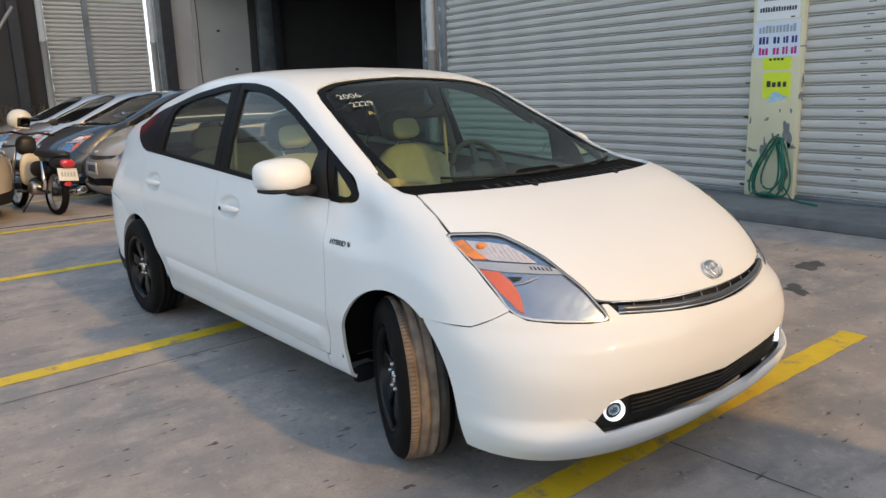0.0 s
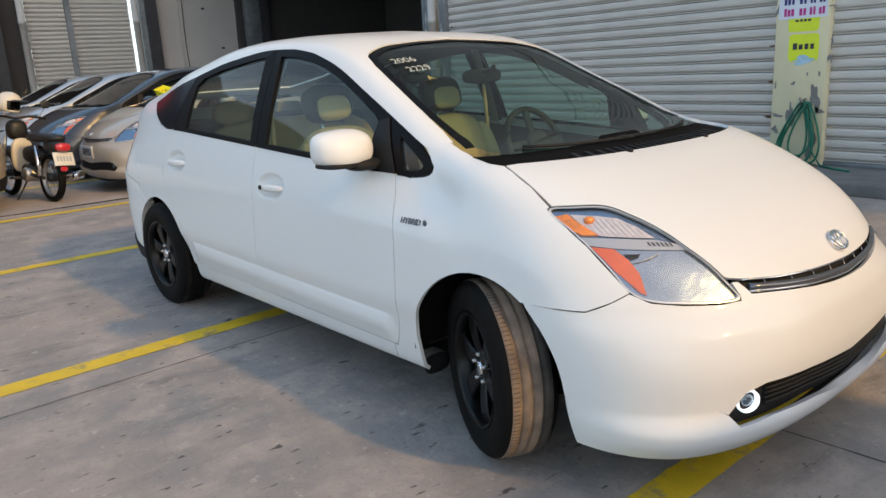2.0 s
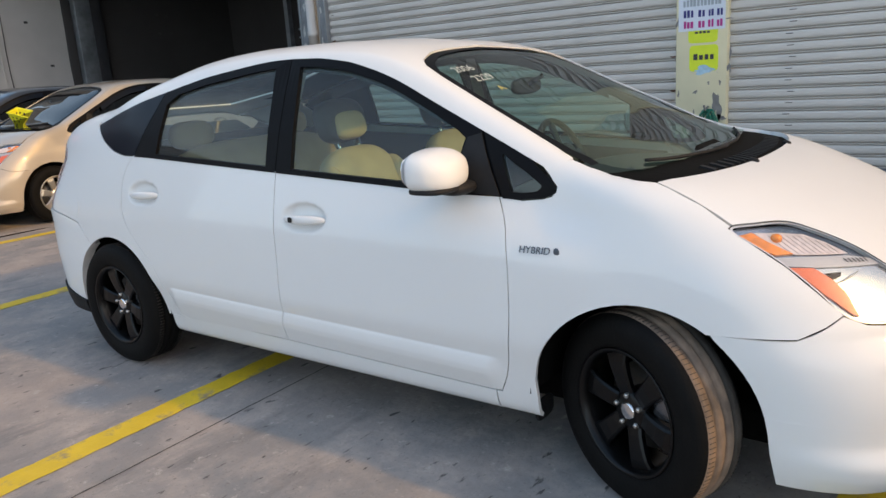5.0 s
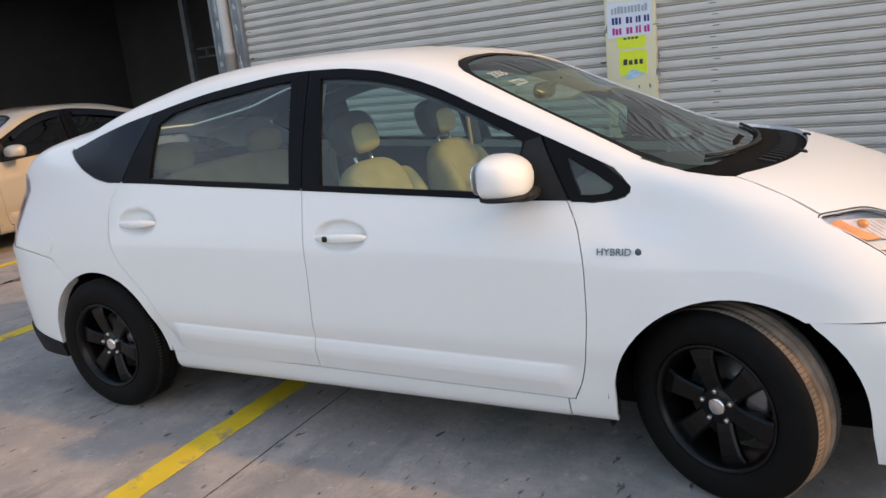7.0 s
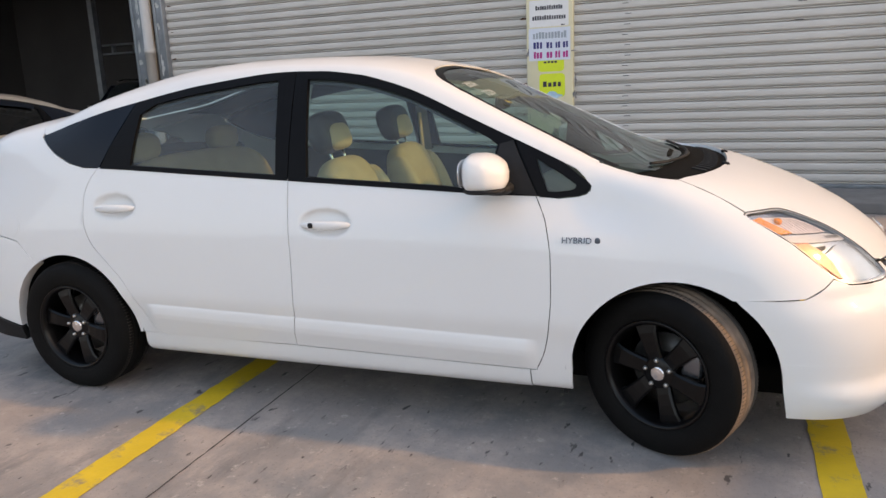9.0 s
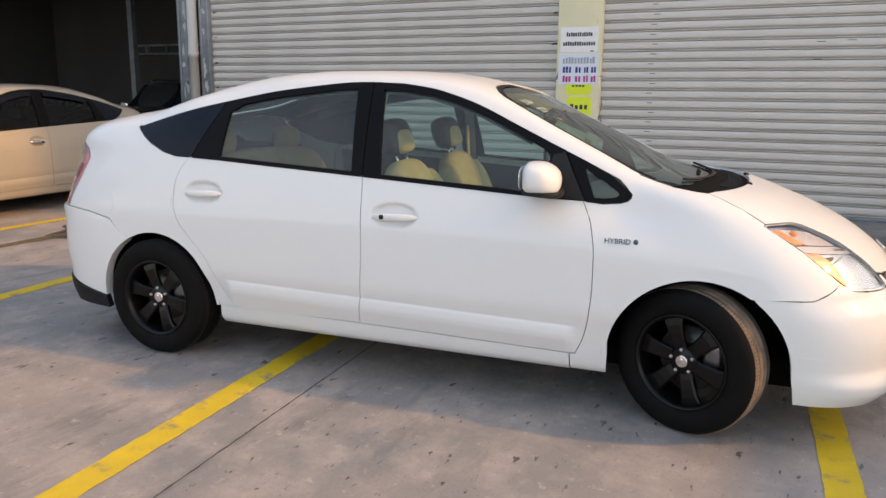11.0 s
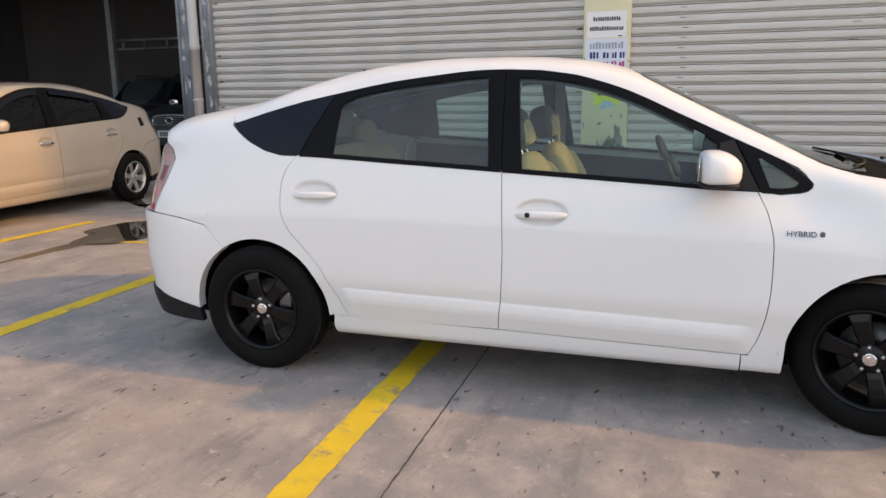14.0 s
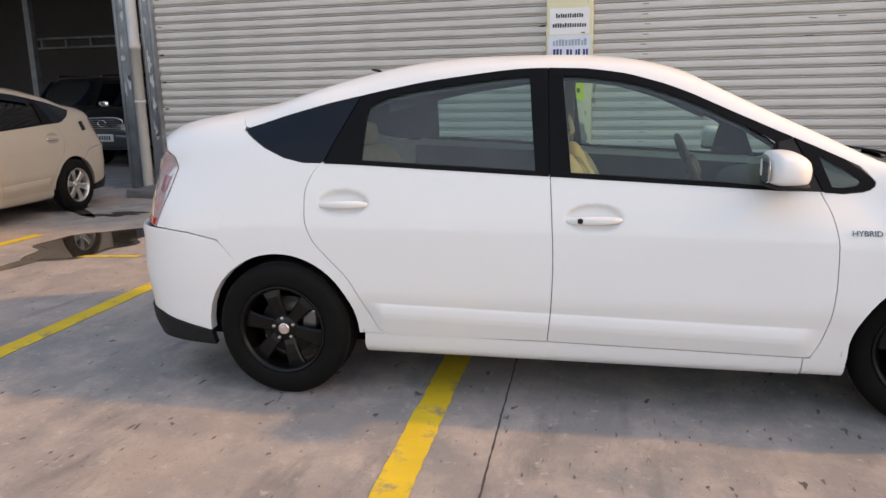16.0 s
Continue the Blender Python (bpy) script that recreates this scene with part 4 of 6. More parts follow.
    # windscreen
    ws = [(0.225, 7.30), (0.42, 7.30), (0.60, 7.30), (0.80, 7.30), (0.875, 7.36), (0.905, 7.5), (0.955, 8.0), (0.995, 8.6), (1.005, 9.0), (-0.04, 9.0), (-0.02, 8.6), (0.03, 8.1), (0.10, 7.7), (0.17, 7.42)]
    wsg = part("windscreen", sheet(ws, shell, 9, 6, 0.0, -0.008, False, True), GLASS_SCREEN if cabin else glass, car, "raked windscreen glass")
    wb = [(0.165, 7.28), (0.215, 7.25), (0.42, 7.25), (0.60, 7.25), (0.80, 7.25), (0.875, 7.31), (0.91, 7.46), (0.965, 8.0), (1.005, 8.6), (1.015, 9.0), (0.985, 9.0), (0.975, 8.6), (0.93, 8.0), (0.875, 7.55), (0.83, 7.42), (0.60, 7.38), (0.42, 7.38), (0.25, 7.40), (0.155, 7.46)]
    part("windscreen_seal", sheet(wb, shell, 40, 20, 0.0, -0.005, False, True), BLACK_TRIM, wsg, "black windscreen edge")
    # cowl, hood, bumper
    cw = mirrored([(0, -0.24), (0.379, -0.232), (0.609, -0.235), (0.725, -0.24), (0.80, -0.245), (0.86, -0.24), (0.90, -0.10), (0.90, 0.02), (0, 0.06)])
    cowl = part("cowl", sheet(cw, hood_skin, 40, 12, 0.0, -0.018), WELL, car, "black plastic cowl under the windscreen")
    for k in range(22):
        q0 = -0.62 + 0.0575 * k
        part("cowl_slat", sheet([(q0, -0.20), (q0 + 0.018, -0.20), (q0 + 0.018, -0.13), (q0, -0.13)], hood_skin, 1, 3, 0.006, -0.012), BLACK_PLASTIC, cowl)
    hd = mirrored([(0, 0.674), (0.233, 0.676), (0.367, 0.680), (0.495, 0.691), (0.524, 0.696)] + HL_HOOD + [(0.800, 0.9035), (0.818, 0.953), (0.834, 0.994), (0.837, 1.010), (0.80, 1.0135), (0.725, 1.0145), (0.609, 1.0150), (0.379, 1.0152), (0.0, 1.0152)])
    zw = pchip([float(zc(w)) for w in np.linspace(-0.91, -0.05, 80)], np.linspace(-0.91, -0.05, 80))
    hdw = [(q_, float(zw(z_))) for q_, z_ in smooth_loop(hd, 0.03)]
    part("hood", sheet(hdw, hood_skin, 56, 44, 0.016, 0), paint, car)
    bu = mirrored([(0, 0.366), (0.289, 0.392), (0.474, 0.402), (0.530, 0.386), (0.572, 0.326), (0.655, 0.385), (0.788, 0.393), (0.88, 0.397), (q_nose(-0.411, 0.398), 0.398)] + [(q_nose(-0.057 - math.sqrt(0.366 ** 2 - (z_ - 0.306) ** 2), z_), z_) for z_ in (0.43, 0.46, 0.49, 0.52, 0.55, 0.58, 0.60)] + [(q_nose(-0.258, 0.617), 0.617), (0.95, 0.6195), (0.888, 0.623), (0.83, 0.652), (0.779, 0.677), (0.746, 0.652), (0.679, 0.641), (0.588, 0.633), (0.532, 0.636), (0.530, 0.685), (0.512, 0.684), (0.496, 0.649), (0.39, 0.640), (0.259, 0.629), (0.12, 0.621), (0.0, 0.619)])
    part("front_bumper", sheet(smooth_loop(bu, 0.04), nose, 80, 30, 0.014, 0), paint, car)
    lo = mirrored([(0, 0.165), (0.3, 0.168), (0.5, 0.178), (0.66, 0.188), (0.80, 0.192), (q_nose(-0.441, 0.192), 0.192), (q_nose(-0.434, 0.24), 0.24), (q_nose(-0.425, 0.293), 0.293), (q_nose(-0.420, 0.35), 0.35), (q_nose(-0.411, 0.398), 0.398), (0.88, 0.397), (0.788, 0.393), (0.655, 0.385), (0.572, 0.326), (0.545, 0.292), (0.506, 0.294), (0.451, 0.300), (0.274, 0.296), (0.1, 0.276), (0.0, 0.270)])
    part("bumper_lip", sheet(smooth_loop(lo, 0.04), lip_skin, 80, 30, 0.03, 0.0), paint, car)
    ut = mirrored([(0, 0.128), (0.35, 0.132), (0.52, 0.150), (0.60, 0.180), (0.50, 0.180), (0.3, 0.170), (0, 0.167)])
    part("undertray", sheet(smooth_loop(ut, 0.06), nose, 40, 4, 0.03, -0.004), BLACK_PLASTIC, car, "dark lip under the bumper")
    lg = mirrored([(0, 0.26), (0.28, 0.285), (0.50, 0.28), (0.60, 0.29), (0.58, 0.40), (0.474, 0.42), (0.28, 0.41), (0, 0.38)])
    grille = part("lower_grille", sheet(lg, nose, 30, 8, 0.0, -0.022), BLACK_PLASTIC, car, "black lower grille with slats")
    for k in range(4):
        f = 0.18 + 0.2 * k
        own = None
        path = []
        for u in np.linspace(-0.462, 0.462, 31):
            zlo, zhi = np.interp(abs(u), [0, 0.28, 0.5], [0.280, 0.308, 0.312]), np.interp(abs(u), [0, 0.28, 0.5], [0.355, 0.383, 0.392])
            p = nose(np.array([u]), np.array([zlo + f * (zhi - zlo)]))[0]
            path.append(L(p[0] + 0.014, p[1] * 0.99, p[2]))
        part("grille_slat", tube(path, 0.0055, 6), BLACK_PLASTIC, grille)
    ug = mirrored([(0, 0.60), (0.259, 0.612), (0.49, 0.635), (0.52, 0.66), (0.50, 0.71), (0.367, 0.70), (0, 0.69)])
    ugr = part("upper_grille", sheet(ug, nose, 30, 8, 0.0, -0.028), BLACK_PLASTIC, car, "slim black upper grille with chrome bars")
    slot = lambda u: (np.interp(abs(u), [0, 0.259, 0.39, 0.5], [0.619, 0.629, 0.640, 0.650]), np.interp(abs(u), [0, 0.233, 0.367, 0.5], [0.672, 0.674, 0.678, 0.690]))
    for f, r in ((0.90, 0.0045), (0.42, 0.0105), (0.10, 0.0045)):
        path = []
        for u in np.linspace(-0.49, 0.49, 31):
            zlo, zhi = slot(u)
            p = nose(np.array([u]), np.array([zlo + f * (zhi - zlo)]))[0]
            path.append(L(p[0] + (0.006 if r > 0.006 else 0.012), p[1], p[2]))
        part("grille_bar", tube(path, r, 10), BADGE if r > 0.006 else CHROME, ugr, "chrome bar")
    for u in np.linspace(-0.42, 0.42, 9):
        zlo, zhi = slot(u)
        ends = [nose(np.array([u]), np.array([zlo + f * (zhi - zlo)]))[0] for f in (0.05, 0.95)]
        part("grille_post", tube([L(e[0] + 0.014, e[1], e[2]) for e in ends], 0.003, 6), BADGE, ugr)
    # badge on the hood
    c = nose(np.array([0.0]), np.array([0.722]))[0]
    bm = None
    for rx, rz, zz in ((0.046, 0.033, 0), (0.016, 0.030, 0.0), (0.034, 0.012, 0.014)):
        bm = tube([(0, rx * math.cos(t), zz + rz * math.sin(t)) for t in np.linspace(0, 2 * math.pi, 33)[:-1]], 0.0042, 8, bm, True)
    part("hood_emblem", join(None, bm, Matrix.Translation(L(c[0] - 0.008, 0, c[2] + 0.004)) @ Matrix.Rotation(radians(-42), 4, "Y")), CHROME, car, "oval chrome emblem")
    for b0 in (0.262, -0.228):
        z0 = float(zc(-0.222)) - 0.004
        noz = superbox(0, 0, 0, 0.016, 0.011, 0.008, 2.4)
        part("washer_nozzle", join(None, noz, Matrix.Translation(L(-0.222, b0, z0 + 0.003)) @ Matrix.Rotation(radians(14), 4, "Y")), BLACK_PLASTIC, car, "black washer nozzle")
    # tail
    tail = [(0.0, 0.75), (0.4, 0.76), (0.60, 0.78), (0.66, 0.785), (0.66, 0.9), (0.62, 1.08), (0.56, 1.14), (0.0, 1.15)]
    part("tailgate", sheet(mirrored(tail), tail_skin, 40, 16, 0.0, -0.012), paint, car)
    part("rear_bumper", sheet(smooth_loop(mirrored(rear_bumper_half()), 0.04), tail_skin, 60, 26, 0.05, 0), paint, car)
    part("bumper_valance", sheet(smooth_loop(mirrored(valance_half()), 0.04), tail_skin, 50, 8, 0.03, 0.010), BLACK_PLASTIC, car, "black plastic lower edge of the rear bumper")
    # wipers and aerial
    for b0, b1 in ((-0.52, 0.12), (0.02, 0.50)):
        pts = []
        for f in np.linspace(0, 1, 11):
            b_ = b0 + (b1 - b0) * f
            a_ = -0.070 + 0.46 * b_ * b_ + 0.012 * f
            X = shell(np.array([a_]), np.array([t_of_b(a_, abs(b_))]))[0]
            pts.append(L(a_, b_, X[2] + 0.001))
        part("wiper", tube(pts, 0.0065, 6), BLACK_PLASTIC, car, "black windscreen wiper")
    part("antenna", tube([L(2.42, 0.0, 1.45), L(2.46, 0, 1.478), L(2.50, 0, 1.486)], [0.014, 0.008, 0.004], 8), BLACK_PLASTIC, car, "small black roof aerial")
    # underside
    own = box(-3.3, -0.58, 0.165, 0.60, 0.58, 0.30, 0.03)
    box(-2.28, -0.745, 0.185, -0.50, 0.745, 0.28, 0.02, 2, own)
    part("underbody", own, WELL, car, "dark underbody")
    if plate:
        p = nose(np.array([0.0]), np.array([0.50]))[0]
        pl = part("number_plate", box(-p[0] + 0.002, -0.18, 0.43, -p[0] + 0.014, 0.18, 0.59, 0.004), PLATE, car, "white number plate")
        for k in range(7):
            part("plate_mark", box(-p[0] + 0.013, -0.14 + k * 0.041, 0.465, -p[0] + 0.016, -0.113 + k * 0.041, 0.555), INK, pl)
    if cabin:
        build_cabin(car)
    else:
        part("cabin_block", superbox(-1.55, 0, 0.75, 1.15, 0.66, 0.22, 5), CABIN, car, "dark cabin")
        for b0 in (0.36, -0.36):
            seat(car, b0)
    return car


def bandq(outer, inner, push, lip):
    """A frame on the nose between two matched loops."""
    bm = bmesh.new()
    rings = []
    for loop, d in ((outer, -lip), (outer, push), (inner, push), (inner, -lip)):
        P_ = np.array(loop)
        X = nose(P_[:, 0], P_[:, 1])
        n = X - np.array([0.1, 0, 0.6])
        n /= np.linalg.norm(n, axis=1)[:, None]
        rings.append([bm.verts.new(p) for p in (X + n * d) * np.array([-1.0, -1.0, 1.0])])
    m = len(outer)
    for r1, r2 in zip(rings, rings[1:]):
        for i in range(m):
            bm.faces.new((r1[i], r1[(i + 1) % m], r2[(i + 1) % m], r2[i]))
    bmesh.ops.recalc_face_normals(bm, faces=bm.faces)
    return bm


# tail: superellipses in plan, like the nose
aT, bT, nT = table([(0.20, 3.515, 0.825, 3.6), (0.30, 3.555, 0.842, 3.6), (0.40, 3.570, 0.850, 3.5), (0.55, 3.590, 0.856, 3.5), (0.70, 3.575, 0.850, 3.7),
                    (0.76, 3.555, 0.842, 4.2), (0.80, 3.485, 0.836, 4.5), (0.90, 3.45, 0.822, 4.5), (1.05, 3.42, 0.785, 4.2), (1.15, 3.40, 0.73, 4.0)])
aT0 = 2.95


def tail_skin(q, z):
    f = q * (math.pi / 2)
    n = nT(z)
    c = np.cos(f)
    r = ((np.clip(c, 0, 1) / (aT(z) - aT0)) ** n + (np.abs(np.sin(f)) / bT(z)) ** n) ** (-1 / n)
    r = np.where(c < 0, bT(z) / np.abs(np.sin(f)), r)
    return np.stack([aT0 + r * c, r * np.sin(f), z], -1)


def q_tail(a, b=0.845):
    return math.atan2(b, a - aT0) / (math.pi / 2)


def rear_bumper_half():
    arch = [(2.703 + 0.364 * math.cos(radians(d)), 0.300 + 0.364 * math.sin(radians(d))) for d in (-3, 8, 18, 28, 38, 48, 58)]
    return [(0.0, 0.37), (0.5, 0.37), (0.70, 0.350), (q_tail(3.30, 0.84), 0.332), (q_tail(3.068), 0.283)] + [(q_tail(a), z) for a, z in arch[1:]] + [(q_tail(3.00), 0.718), (q_tail(3.15), 0.748), (q_tail(3.28, 0.83), 0.762), (q_tail(3.36, 0.78), 0.766), (0.60, 0.768), (0.0, 0.770)]


def valance_half():
    return [(0.0, 0.220), (0.5, 0.220), (0.70, 0.222), (q_tail(3.30, 0.83), 0.222), (q_tail(3.055), 0.212), (q_tail(3.062), 0.280), (q_tail(3.30, 0.84), 0.329), (0.70, 0.347), (0.5, 0.357), (0.0, 0.362)]


def build_cabin(car):
    """Seats, dash, wheel and linings."""
    for b0 in (0.37, -0.37):
        seat(car, b0)
    bench = new("rear_bench")
    bench.parent = car
    part("bench_cushion", superbox(-2.12, 0, 0.50, 0.28, 0.60, 0.10, 4), LEATHER, bench)
    part("bench_backrest", join(None, superbox(0, 0, 0.28, 0.08, 0.60, 0.33, 4), Matrix.Translation((-2.38, 0, 0.50)) @ Matrix.Rotation(radians(-22), 4, "Y")), LEATHER, bench)
    for b0 in (0.34, -0.34):
        part("bench_headrest", superbox(-2.66, -b0, 1.12, 0.055, 0.13, 0.075, 2.8), LEATHER, bench)
    dash = part("dashboard", superbox(-0.36, 0, 0.80, 0.32, 0.70, 0.15, 3.5), CABIN, car, "dark dashboard")
    part("console", superbox(-0.86, 0, 0.60, 0.20, 0.14, 0.20, 3.5), CABIN, car, "dark centre console")
    sw = new("steering_wheel")
    sw.parent = car
    m = Matrix.Translation(L(0.80, -0.37, 0.93)) @ Matrix.Rotation(radians(-24), 4, "Y")
    part("wheel_ring", join(None, tube([(0, 0.185 * math.cos(t), 0.185 * math.sin(t)) for t in np.linspace(0, 2 * math.pi, 41)[:-1]], 0.016, 10, None, True), m), LEATHER_DARK, sw)
    bm = superbox(0.02, 0, 0, 0.03, 0.07, 0.06, 2.6)
    for t in (0, math.pi, -math.pi / 2):
        bm = join(bm, box(-0.006, -0.02, 0.03, 0.012, 0.02, 0.18, 0.004, 1), Matrix.Rotation(t + math.pi / 2, 4, "X"))
    part("wheel_hub", join(None, bm, m), CABIN, sw)
    part("inner_mirror", superbox(-0.78, 0, 1.285, 0.018, 0.12, 0.035, 2.8), BLACK_PLASTIC, car, "inside rear-view mirror")
    part("mirror_stem", tube([L(0.70, 0, 1.325), L(0.77, 0, 1.29)], 0.01, 8), BLACK_PLASTIC, car)
    for sgn, mir in ((1, False), (-1, True)):
        part("door_lining", sheet(side_poly([(0.46, 0.34), (1.50, 0.34), (2.22, 0.34), (2.50, 0.75), (2.46, 1.045), (1.5, 0.995), (0.8, 0.955), (0.42, 0.935)], 0.08), shell, 30, 12, 0.0, -0.055, mir), CABIN, car, "dark door lining")
        part("pillar_lining", sheet(side_poly([(1.455, 1.0), (1.53, 1.0), (1.50, 1.44), (1.44, 1.44)], 0.05), shell, 4, 10, 0.0, -0.03, mir), CABIN_LIGHT, car, "light pillar lining")
        part("belt_strap", tube([L(1.50, sgn * 0.69, 1.22), L(1.49, sgn * 0.70, 1.0), L(1.47, sgn * 0.68, 0.6)], 0.012, 6), LEATHER, car, "beige seat belt")
    half = [(0.98, 9.0), (0.95, 8.0), (0.93, 7.3), (1.2, 6.76), (2.2, 6.72), (2.85, 6.75), (3.0, 8.0), (2.3, 8.2), (2.25, 9.0)]
    part("headliner", sheet(half, shell, 20, 12, 0.0, -0.028, False, True), CABIN, car, "dark grey headliner")
    part("cabin_floor", box(-2.28, -0.74, 0.285, -0.345, 0.74, 0.34, 0.01), CABIN, car, "dark carpet floor")
    part("bulkhead", box(-0.44, -0.70, 0.30, -0.345, 0.70, 0.86, 0.03), CABIN, car, "dark bulkhead")
    part("load_cover", box(-3.28, -0.68, 0.62, -2.74, 0.68, 1.07, 0.03), CABIN, car, "dark load cover behind the bench")


TAIL_PINK = mat("dull_red_lamp_lens", (0.36, 0.15, 0.17), 0.2, 0.1, 0.35, 50, coat=1.0)
LAMP_TAIL = mat("tail_lamp_clear", (0.62, 0.55, 0.56), 0.15, 0.4, 0.3, 40, coat=1.0)
DIVIDER = mat("grey_lamp_bar", (0.42, 0.43, 0.46), 0.35, 0.2)
MARKER = mat("orange_reflector", (0.75, 0.13, 0.03), 0.3, 0, 0.2, 60, coat=0.8)
FWD = Vector((0.0618, -0.99809, 0))
CAR_AT = Vector((2.3571, 2.3627, 0))
white_car = build_car("car", WHITE, RIM_BLACK, GLASS, True, False, 24.0)
white_car.matrix_world = Matrix.Translation(CAR_AT) @ Matrix.Rotation(math.atan2(FWD.y, FWD.x), 4, "Z") @ Matrix.Diagonal((1, 1.045, 1, 1))
tagged(white_car, "white five-door hatchback with black wheels, front wheels turned", "car")

# ---- ground ----
def ground_mat():
    """Worn concrete: grey and reddish patches, dark specks, faint trowel streaks."""
    m = mat("concrete_slab", (0.30, 0.285, 0.27), 0.8)
    nt = m.node_tree
    b = nt.nodes["Principled BSDF"]
    tc = nt.nodes.new("ShaderNodeTexCoord")

    def noise_node(scale, detail, rough=0.55, stretch=None):
        n = nt.nodes.new("ShaderNodeTexNoise")
        n.inputs["Scale"].default_value, n.inputs["Detail"].default_value, n.inputs["Roughness"].default_value = scale, detail, rough
        if stretch:
            mp = nt.nodes.new("ShaderNodeMapping")
            mp.inputs["Scale"].default_value = stretch
            mp.inputs["Rotation"].default_value = (0, 0, 0.5)
            nt.links.new(tc.outputs["Object"], mp.inputs["Vector"])
            nt.links.new(mp.outputs[0], n.inputs["Vector"])
        else:
            nt.links.new(tc.outputs["Object"], n.inputs["Vector"])
        return n

    def span(src, lo, hi):
        r = nt.nodes.new("ShaderNodeMapRange")
        r.inputs["From Min"].default_value, r.inputs["From Max"].default_value = lo, hi
        nt.links.new(src, r.inputs["Value"])
        return r.outputs[0]

    def blend(f, a, c):
        mx = nt.nodes.new("ShaderNodeMix")
        mx.data_type = "RGBA"
        nt.links.new(f, mx.inputs["Factor"])
        for key, val in (("A", a), ("B", c)):
            if isinstance(val, tuple):
                mx.inputs[key].default_value = (*val, 1)
            else:
                nt.links.new(val, mx.inputs[key])
        return mx.outputs["Result"]

    big = noise_node(0.55, 6, 0.6)
    mid = noise_node(3.2, 8, 0.65)
    fine = noise_node(22, 6, 0.6)
    spots = noise_node(9.0, 3, 0.5, (1.0, 2.2, 1.0))
    streak = noise_node(1.6, 6, 0.65, (0.8, 2.6, 1.0))
    col = blend(span(big.outputs["Fac"], 0.40, 0.62), (0.215, 0.213, 0.212), (0.330, 0.283, 0.252))
    col = blend(span(mid.outputs["Fac"], 0.44, 0.68), col, (0.400, 0.350, 0.315))
    col = blend(span(streak.outputs["Fac"], 0.56, 0.74), col, (0.165, 0.160, 0.158))
    col = blend(span(fine.outputs["Fac"], 0.60, 0.85), col, (0.19, 0.18, 0.174))
    col = blend(span(spots.outputs["Fac"], 0.675, 0.715), col, (0.075, 0.07, 0.068))
    grit = noise_node(75, 4, 0.7)
    col = blend(span(grit.outputs["Fac"], 0.58, 0.78), col, (0.11, 0.104, 0.10))
    pale = noise_node(14, 7, 0.75)
    col = blend(span(pale.outputs["Fac"], 0.58, 0.70), col, (0.45, 0.41, 0.38))
    scuff = noise_node(6.0, 6, 0.6, (1.0, 3.6, 1.0))
    col = blend(span(scuff.outputs["Fac"], 0.645, 0.70), col, (0.085, 0.08, 0.078))
    scrape = noise_node(3.1, 7, 0.65, (7.0, 0.8, 1.0))
    col = blend(span(scrape.outputs["Fac"], 0.66, 0.73), col, (0.36, 0.335, 0.31))
    nt.links.new(col, b.inputs["Base Color"])
    rg = span(mid.outputs["Fac"], 0.3, 0.7)
    r2 = nt.nodes.new("ShaderNodeMapRange")
    r2.inputs["To Min"].default_value, r2.inputs["To Max"].default_value = 0.62, 0.9
    nt.links.new(rg, r2.inputs["Value"])
    nt.links.new(r2.outputs[0], b.inputs["Roughness"])
    bp = nt.nodes.new("ShaderNodeBump")
    bp.inputs["Strength"].default_value, bp.inputs["Distance"].default_value = 0.6, 0.008
    nt.links.new(fine.outputs["Fac"], bp.inputs["Height"])
    nt.links.new(bp.outputs["Normal"], b.inputs["Normal"])
    return m


def worn_paint():
    """Yellow road paint, rubbed through to the concrete in places."""
    m = mat("yellow_road_paint", (0.71, 0.505, 0.02), 0.62, 0, 0.18, 7, 0.25, 60)
    nt = m.node_tree
    b = nt.nodes["Principled BSDF"]
    mixed = b.inputs["Base Color"].links[0].from_socket
    tc = nt.nodes.new("ShaderNodeTexCoord")
    n = nt.nodes.new("ShaderNodeTexNoise")
    n.inputs["Scale"].default_value, n.inputs["Detail"].default_value, n.inputs["Roughness"].default_value = 6.0, 9, 0.72
    nt.links.new(tc.outputs["Object"], n.inputs["Vector"])
    r = nt.nodes.new("ShaderNodeMapRange")
    r.inputs["From Min"].default_value, r.inputs["From Max"].default_value = 0.54, 0.66
    nt.links.new(n.outputs["Fac"], r.inputs["Value"])
    mx = nt.nodes.new("ShaderNodeMix")
    mx.data_type = "RGBA"
    mx.inputs["B"].default_value = (0.30, 0.24, 0.13, 1)
    nt.links.new(r.outputs[0], mx.inputs["Factor"])
    nt.links.new(mixed, mx.inputs["A"])
    nt.links.new(mx.outputs["Result"], b.inputs["Base Color"])
    return m


CONCRETE = ground_mat()
YELLOW = worn_paint()
KERB = mat("kerb_concrete", (0.20, 0.195, 0.19), 0.85, 0, 0.35, 5, 0.3, 40)
JOINT = mat("slab_joint", (0.07, 0.066, 0.062), 0.95, 0, 0.3, 20)
own = bmesh.new()
bmesh.ops.create_grid(own, x_segments=1, y_segments=1, size=600)
ground = tagged(part("ground", own, CONCRETE), "worn grey concrete yard with stains", "ground", kind="structure")


